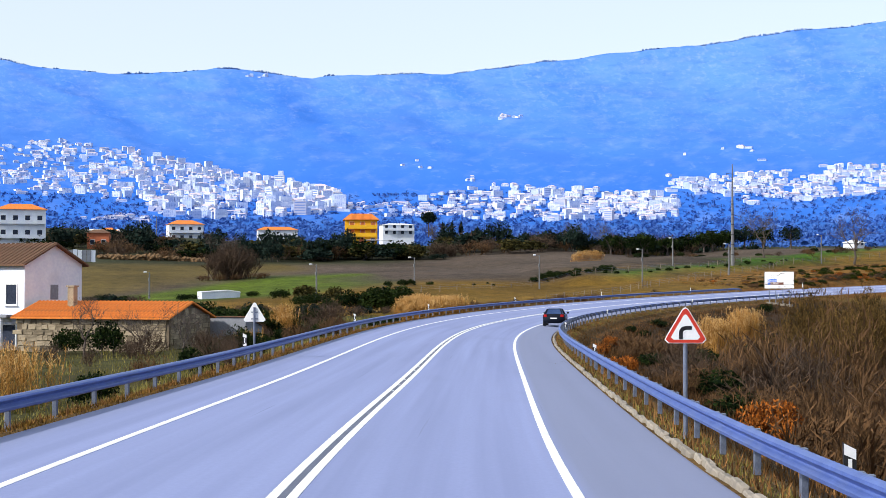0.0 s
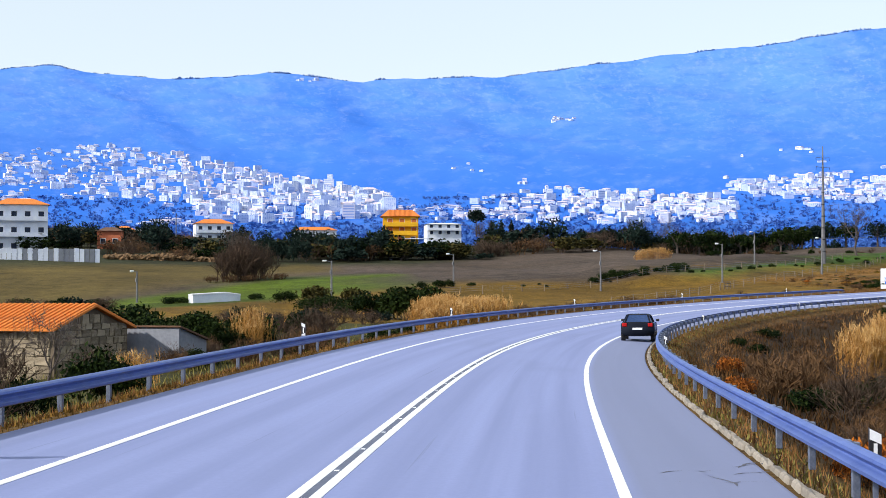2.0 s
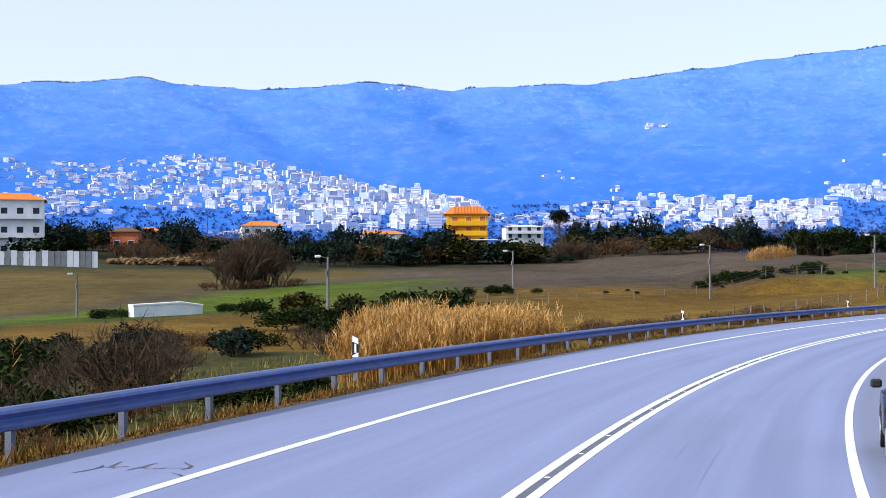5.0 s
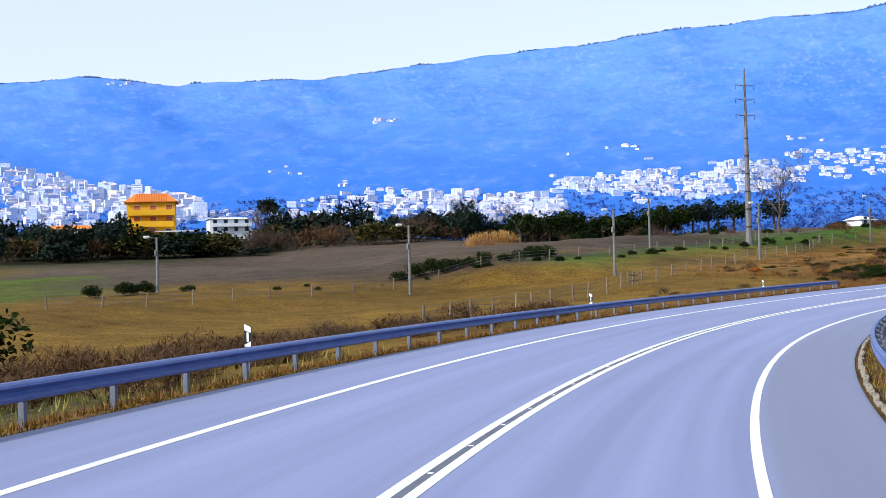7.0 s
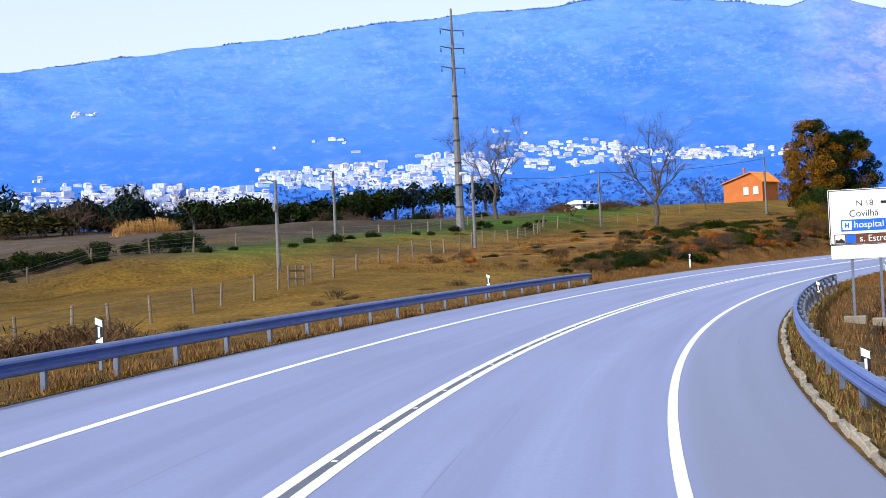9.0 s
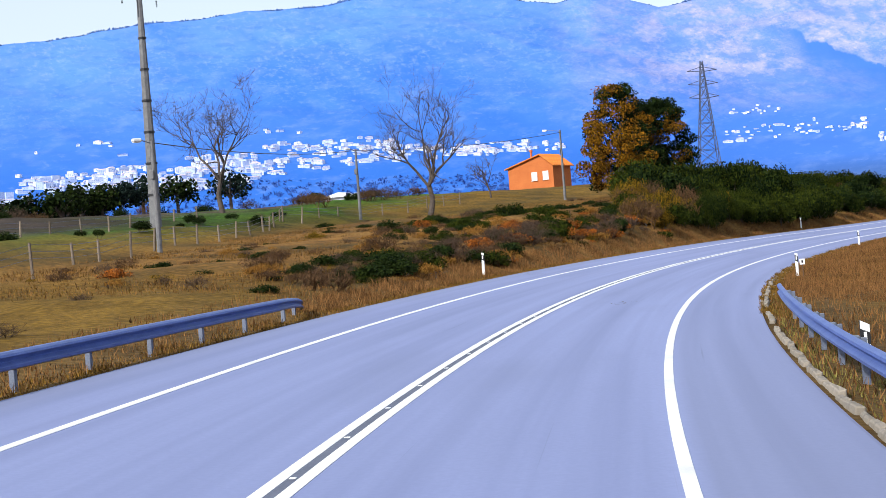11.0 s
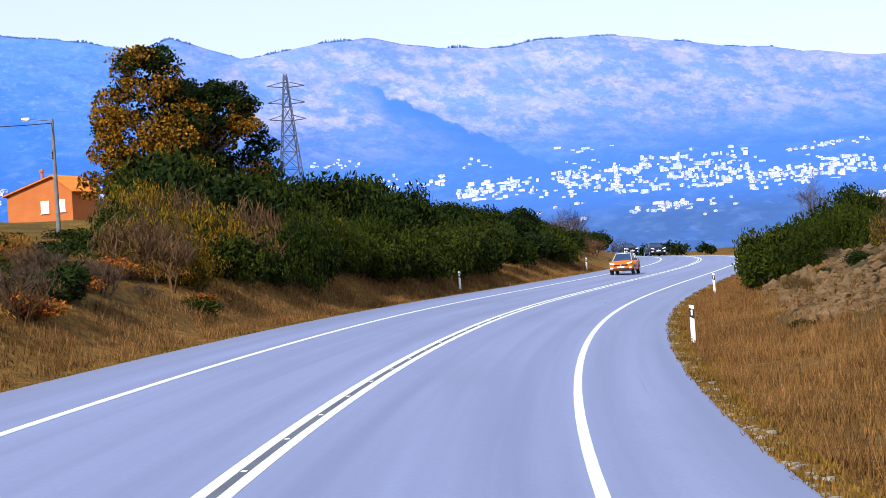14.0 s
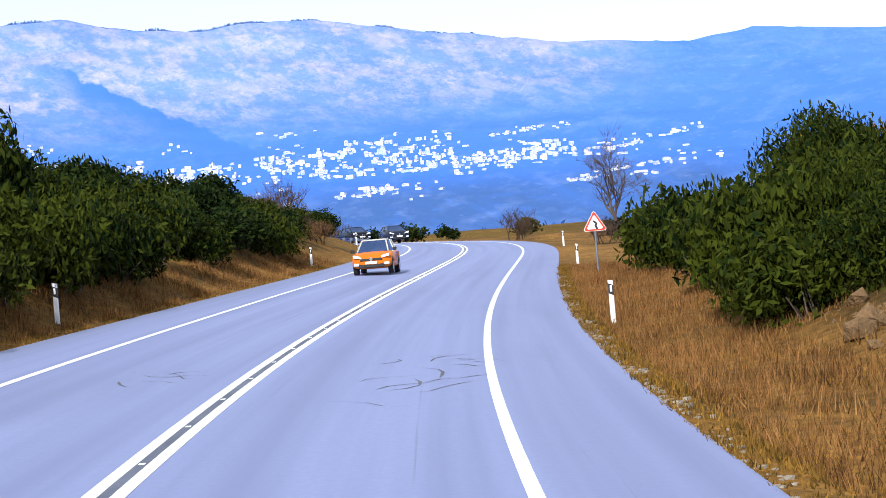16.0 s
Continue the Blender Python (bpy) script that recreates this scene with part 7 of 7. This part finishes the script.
def far_woods():
    """Clumps of trees among and below the town, blue haze put into their colour."""
    rng = np.random.default_rng(31)
    n = 9000
    az = np.where(rng.random(n) < 0.93, rng.uniform(-18, 36, n), rng.uniform(36, 72, n))
    r = np.where(az < 36, rng.uniform(800, 2050, n), rng.uniform(620, 900, n))
    verts, faces = [], []
    for a, rad in zip(az, r):
        q = radians(a)
        x, y = CX + rad * math.sin(q), CY + rad * math.cos(q)
        z = far_height(rad, a, x, y)
        k, h = 14, rng.uniform(3.0, 6.5)
        c = rng.normal(size=(k, 3)) * (h * 0.30, h * 0.30, h * 0.20) + (x, y, z + h * 0.30)
        u = rng.normal(size=(k, 3)) * h * 0.15
        w = rng.normal(size=(k, 3)) * h * 0.15
        b = len(verts)
        verts.extend(np.stack([c - u, c + w, c + u, c - w], 1).reshape(-1, 3).tolist())
        faces.extend((np.arange(4 * k).reshape(-1, 4) + b).tolist())
    t = thing("distant_woods", Matrix(), "distant woods painted in blue haze between the fields and the town", "woods", kind="stuff")
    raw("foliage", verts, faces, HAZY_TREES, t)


far_woods()


def grass(name, n, s0, s1, o0, o1, h0, h1, mat, label, seed, bias=1.0, w=0.012):
    """Dry blades on the verge, thicker towards the road."""
    rng = np.random.default_rng(seed)
    s = rng.uniform(s0, s1, n)
    o = o0 + (o1 - o0) * rng.random(n) ** bias
    patch = 0.5 + 0.5 * np.sin(s * 1.3 + 3 * np.sin(o * 0.9)) * np.sin(o * 1.7 + s * 0.31)
    keep = rng.random(n) < 0.35 + 0.65 * patch
    keep &= ~((o > 9.2) & (s > 350) & (s < 388) & (rng.random(n) < 0.68))
    s, o, patch = s[keep], o[keep], patch[keep]
    n = len(s)
    p = along(s, o)
    p[:, 2] += np.where(np.abs(o) < 6.5, -0.03, bank(s, o)) - 0.02
    h = rng.uniform(h0, h1, n) * (0.55 + 0.6 * patch)
    lean = rng.normal(0, 0.28, (n, 2)) * h[:, None]
    top = p + np.stack([lean[:, 0], lean[:, 1], h], -1)
    side = rng.normal(size=(n, 3)) * (1, 1, 0)
    side /= np.linalg.norm(side, axis=1)[:, None]
    side *= w * rng.uniform(0.6, 1.5, (n, 1))
    v = np.stack([p - side, p + side, top], 1).reshape(-1, 3)
    t = thing(name, Matrix(), label, "grass", kind="stuff")
    ob = new("blades", mesh_of("blades", v, np.arange(len(v)).reshape(-1, 3), mat))
    ob.parent = t


TURF_GREEN = material("turf_blades", (0.09, 0.085, 0.02), (0.24, 0.20, 0.06), 0.35, 0.9, per_island=1.0, bump=0, space="World")
SCRUBGRASS = material("scrub_stalks", (0.016, 0.010, 0.005), (0.085, 0.042, 0.016), 0.35, 0.9, per_island=1.0, bump=0, space="World")
RUSTGRASS = material("rusty_grass", (0.060, 0.028, 0.011), (0.27, 0.135, 0.048), 0.6, 0.9, per_island=1.0, bump=0, space="World")
MUSTARD = material("mustard_turf", (0.055, 0.034, 0.009), (0.23, 0.125, 0.026), 0.9, 0.9, per_island=1.0, bump=0, space="World")
grass("verge_grass", 64000, -6, 290, -10.5, -6.0, 0.06, 0.26, RUSTGRASS, "dry brown grass under the guard rail", 1, w=0.012)
grass("verge_grass", 64000, -6, 290, -7.4, -5.9, 0.03, 0.13, MUSTARD, "short mustard turf at the asphalt edge", 2, w=0.014)
grass("verge_grass", 40000, -6, 285, 6.2, 10.5, 0.10, 0.38, RUSTGRASS, "dry brown grass behind the kerb", 3, w=0.014)
grass("verge_grass", 18000, -6, 285, 6.2, 7.4, 0.04, 0.18, TURF_GREEN, "short olive turf behind the kerb", 4, w=0.016)
grass("verge_grass", 70000, 280, 440, -8.6, -6.3, 0.10, 0.38, RUSTGRASS, "tall rust-brown grass at the foot of the cutting", 5, w=0.010)
grass("verge_grass", 50000, 280, 440, -7.2, -5.88, 0.03, 0.14, MUSTARD, "short mustard turf at the asphalt edge", 10, w=0.014)
grass("verge_grass", 150000, 286, 430, 6.5, 12.5, 0.08, 0.40, RUSTGRASS, "tall dry brown grass on the inner verge", 6, 1.2, w=0.008)
grass("verge_grass", 30000, 300, 400, 6.4, 12.5, 0.05, 0.22, MUSTARD, "mustard grass among the dry stalks", 13, 1.0, w=0.010)
grass("verge_grass", 70000, 276, 430, 5.88, 7.0, 0.03, 0.15, MUSTARD, "short mustard turf at the asphalt edge", 11, w=0.014)
grass("slope_grass", 60000, 284, 400, -32, -8.8, 0.06, 0.24, DRYGRASS, "dry grass on the cutting", 7, w=0.014)
grass("slope_grass", 40000, 284, 400, -40, -8.8, 0.05, 0.18, MUSTARD, "mustard grass on the cutting", 12, w=0.016)
grass("slope_grass", 28000, 0, 200, -30, -9, 0.12, 0.5, TURF_GREEN, "rough green grass below the road", 8, w=0.03)
grass("slope_grass", 40000, -4, 270, 9, 28, 0.2, 0.8, SCRUBGRASS, "rough dry growth below the inner verge", 9, w=0.03)


def loose_rocks():
    """Broken ochre rock on the inner bank and pebbles along the asphalt."""
    rng = random.Random(8)
    bank_rocks = thing("rocky_bank", Matrix(), "broken ochre rock breaking through the grassy bank", "rocks", kind="stuff")
    bm = bmesh.new()
    for k in range(1300):
        s, o = rng.uniform(350, 388), rng.triangular(9.2, 16, 11.5)
        p = along(s, o)
        r = rng.uniform(0.04, 0.14) if k % 6 else rng.uniform(0.14, 0.30)
        got = bmesh.ops.create_icosphere(bm, subdivisions=1, radius=r)
        for v in got["verts"]:
            v.co = Vector((v.co.x * rng.uniform(0.4, 1.6), v.co.y * rng.uniform(0.4, 1.6), v.co.z * rng.uniform(0.4, 1.3))) + Vector((p[0], p[1], p[2] + float(bank(s, o)) + r * 0.2))
    part("stones", bm, ROCK, bank_rocks)
    pebbles = thing("edge_pebbles", Matrix(), "grey pebbles and broken asphalt along the road edge", "pebbles", kind="stuff")
    bm = bmesh.new()
    for k in range(900):
        s, o = rng.uniform(282, 420), EDGE + abs(rng.gauss(0.08, 0.14))
        p = along(s, o)
        r = rng.uniform(0.015, 0.06)
        vs = box(bm, -r, r, -r * 0.8, r * 0.8, -r * 0.5, r * 0.5)
        for v in vs:
            v.co = Vector((v.co.x * rng.uniform(0.6, 1.3), v.co.y * rng.uniform(0.6, 1.3), v.co.z)) + Vector((p[0], p[1], p[2] - 0.03))
    part("stones", bm, CONCRETE, pebbles)


loose_rocks()


# ---- cars ----
GLASS = material("car_glass", (0.02, 0.04, 0.10), (0.04, 0.07, 0.16), 1.0, 0.06, bump=0)
TYRE = material("tyre_rubber", (0.010, 0.010, 0.011), (0.022, 0.022, 0.023), 6.0, 0.85, bump=0.2)
RIM = material("alloy_rim", (0.35, 0.36, 0.38), (0.50, 0.51, 0.53), 4.0, 0.3, 0.8, bump=0)
LAMP_GLASS = material("lamp_glass", (0.62, 0.66, 0.72), (0.82, 0.84, 0.88), 4.0, 0.12, bump=0)
TAIL = material("tail_lamp", (0.30, 0.01, 0.01), (0.45, 0.02, 0.02), 4.0, 0.15, bump=0)
PLASTIC = material("black_plastic", (0.012, 0.012, 0.013), (0.028, 0.028, 0.03), 8.0, 0.6, bump=0.1)


def loft(bm, rows, close=True):
    """Joins rows of equally many points into a skin and caps the ends."""
    vs = [[bm.verts.new(p) for p in row] for row in rows]
    n = len(rows[0])
    for a, b in zip(vs[:-1], vs[1:]):
        for k in range(n if close else n - 1):
            bm.faces.new((a[k], a[(k + 1) % n], b[(k + 1) % n], b[k]))
    bm.faces.new(vs[0][::-1])
    bm.faces.new(vs[-1])
    bmesh.ops.recalc_face_normals(bm, faces=bm.faces[:])


def car(m, paint, label, tall=1.56, roof_tone=None):
    """A five-door hatchback; its nose points to -y."""
    t = thing("car", m, label, "car", "cars on the road")
    low = [(-2.04, 0.30), (-2.09, 0.45), (-2.08, 0.66), (-1.98, 0.86), (-1.55, 0.98), (-1.05, 1.05), (0.2, 1.06), (1.5, 1.07), (1.88, 1.03), (2.00, 0.86), (2.04, 0.60), (2.02, 0.32), (1.5, 0.26), (0, 0.24), (-1.5, 0.26)]
    rows = []
    for x in (-0.885, -0.86, -0.74, -0.4, 0, 0.4, 0.74, 0.86, 0.885):
        u = abs(x) / 0.885
        pull = 0.30 * u**4
        lift = 0.10 * u**6
        rows.append([(x, y + (pull if y < 0 else -pull * 0.7) * min(1, max(0, abs(y) - 1.2) / 0.8), z + (lift if z < 0.5 else -lift * 0.9)) for y, z in low])
    bm = bmesh.new()
    loft(bm, rows)
    part("body", bm, paint, t, smooth=True)
    # cabin: glass house, pillars and roof
    belt = [(-1.22, 0.70), (-0.9, 0.79), (0.3, 0.80), (1.35, 0.79), (1.84, 0.66)]
    roof = [(-0.42, 0.54), (-0.25, 0.60), (0.4, 0.62), (1.15, 0.60), (1.46, 0.52)]
    bm = bmesh.new()
    ring = lambda pts, z: [(x, y, z) for y, x in pts] + [(-x, y, z) for y, x in pts[::-1]]
    loft(bm, [ring(belt, 1.02), ring(roof, tall - 0.06)])
    part("glass", bm, GLASS, t, "dark blue window glass")
    bm = bmesh.new()
    loft(bm, [ring([(y, x + 0.012) for y, x in roof], tall - 0.065), ring([(y * 0.96, x - 0.02) for y, x in roof], tall - 0.02), ring([(y * 0.8, x - 0.16) for y, x in roof], tall)])
    part("roof", bm, roof_tone or paint, t, smooth=True)
    for sx in (-1, 1):
        for (y0, x0), (y1, x1), r in ((belt[0], roof[0], 0.035), (belt[2], roof[2], 0.03), (belt[3], roof[3], 0.035), (belt[4], roof[4], 0.05)):
            bm = bmesh.new()
            tube(bm, (sx * x0, y0, 1.02), (sx * (x1 + 0.01), y1, tall - 0.06), r, r, 6)
            part("pillar", bm, roof_tone or paint, t)
        bm = bmesh.new()
        box(bm, sx * 0.96 - 0.09, sx * 0.96 + 0.09, -0.92, -0.80, 1.02, 1.16, bevel=0.03)
        part("mirror", bm, PLASTIC, t, "black door mirror")
        bm = bmesh.new()
        poly(bm, [(sx * 0.44, 0.72), (sx * 0.80, 0.78), (sx * 0.82, 0.90), (sx * 0.50, 0.83)][:: sx], 0.16, Matrix.Translation((0, -2.03, 0)))
        part("headlight", bm, LAMP_GLASS, t, "clear headlight")
        bm = bmesh.new()
        box(bm, sx * 0.68 - 0.12, sx * 0.68 + 0.12, -2.06, -1.85, 0.40, 0.52, bevel=0.03)
        part("fog_light", bm, LAMP_GLASS, t)
        bm = bmesh.new()
        box(bm, sx * 0.68 - 0.13, sx * 0.68 + 0.13, 1.80, 1.99, 0.78, 0.98, bevel=0.03)
        part("tail_light", bm, TAIL, t, "red tail light")
        for y in (-1.28, 1.30):
            bm = bmesh.new()
            tube(bm, (sx * 0.68, y, 0.33), (sx * 0.895, y, 0.33), 0.335, 0.325, 20)
            tyre = part("wheel", bm, TYRE, t, "black tyre")
            bm = bmesh.new()
            tube(bm, (sx * 0.87, y, 0.33), (sx * 0.905, y, 0.33), 0.22, 0.20, 14)
            part("rim", bm, RIM, tyre)
            bm = bmesh.new()
            for k in range(9):
                a0, a1 = math.pi * k / 9, math.pi * (k + 1) / 9
                pts = [(0.42 * math.cos(a0), 0.42 * math.sin(a0)), (0.37 * math.cos(a0), 0.37 * math.sin(a0)), (0.37 * math.cos(a1), 0.37 * math.sin(a1)), (0.42 * math.cos(a1), 0.42 * math.sin(a1))]
                q = [bm.verts.new((sx * 0.892, y + a, 0.33 + b)) for a, b in pts]
                r2 = [bm.verts.new((sx * 0.80, y + a, 0.33 + b)) for a, b in pts]
                bm.faces.new(q)
                bm.faces.new(r2[::-1])
                for i in range(4):
                    bm.faces.new((q[i], r2[i], r2[(i + 1) % 4], q[(i + 1) % 4]))
            part("wheel_arch", bm, PLASTIC, t, "black wheel arch trim")
    bm = bmesh.new()
    box(bm, -0.50, 0.50, -2.105, -1.95, 0.60, 0.72, bevel=0.03)
    part("grille", bm, PLASTIC, t, "black upper grille")
    bm = bmesh.new()
    box(bm, -0.58, 0.58, -2.10, -1.9, 0.30, 0.46, bevel=0.03)
    part("air_intake", bm, PLASTIC, t, "black lower intake")
    bm = bmesh.new()
    poly(bm, [(0, 0.58), (0.075, 0.68), (0, 0.78), (-0.075, 0.68)], 0.03, Matrix.Translation((0, -2.125, 0)))
    part("badge", bm, RIM, t, "plain silver badge")
    for y in (-2.115, 2.045):
        bm = bmesh.new()
        box(bm, -0.26, 0.26, y - 0.008, y + 0.008, 0.47 if y < 0 else 0.62, 0.58 if y < 0 else 0.73)
        part("number_plate", bm, WHITE, t, "blank white plate")
    bm = bmesh.new()
    tube(bm, (0.1, -0.86, 1.075), (-0.5, -0.98, 1.06), 0.012, n=5)
    part("wiper", bm, PLASTIC, t)
    return t


ORANGE_PAINT = material("orange_car_paint", (0.60, 0.14, 0.015), (0.66, 0.18, 0.02), 0.5, 0.25, 0.2, bump=0)
BLACK_PAINT = material("black_car_paint", (0.008, 0.010, 0.016), (0.014, 0.017, 0.026), 0.5, 0.2, 0.2, bump=0)
NAVY_PAINT = material("navy_car_paint", (0.015, 0.02, 0.04), (0.025, 0.03, 0.06), 0.5, 0.2, 0.2, bump=0)
WHITE_PAINT = material("white_car_paint", (0.68, 0.69, 0.70), (0.75, 0.75, 0.76), 0.5, 0.25, bump=0)
# pale colour for roof and pillars that paints in the sky's reflection
ROOF_SHEEN = material("ivory_roof_paint", (0.50, 0.48, 0.44), (0.56, 0.54, 0.50), 0.5, 0.25, 0.2, bump=0)
car(at_road(424, -2.3, 0.01), ORANGE_PAINT, "bright orange compact crossover, its roof painted pale for sky reflection", 1.58, ROOF_SHEEN)
car(at_road(128, 5.15, 0.01, 180), BLACK_PAINT, "black hatchback seen from behind on the shoulder", 1.46)
car(at_road(487, -2.2, 0.01), NAVY_PAINT, "dark blue oncoming hatchback at the far bend", 1.48)
car(at_road(499, -2.2, 0.01), BLACK_PAINT, "black oncoming hatchback at the far bend", 1.48)
car(at_road(528, -2.2, 0.01), WHITE_PAINT, "white oncoming hatchback beyond the bend", 1.48)
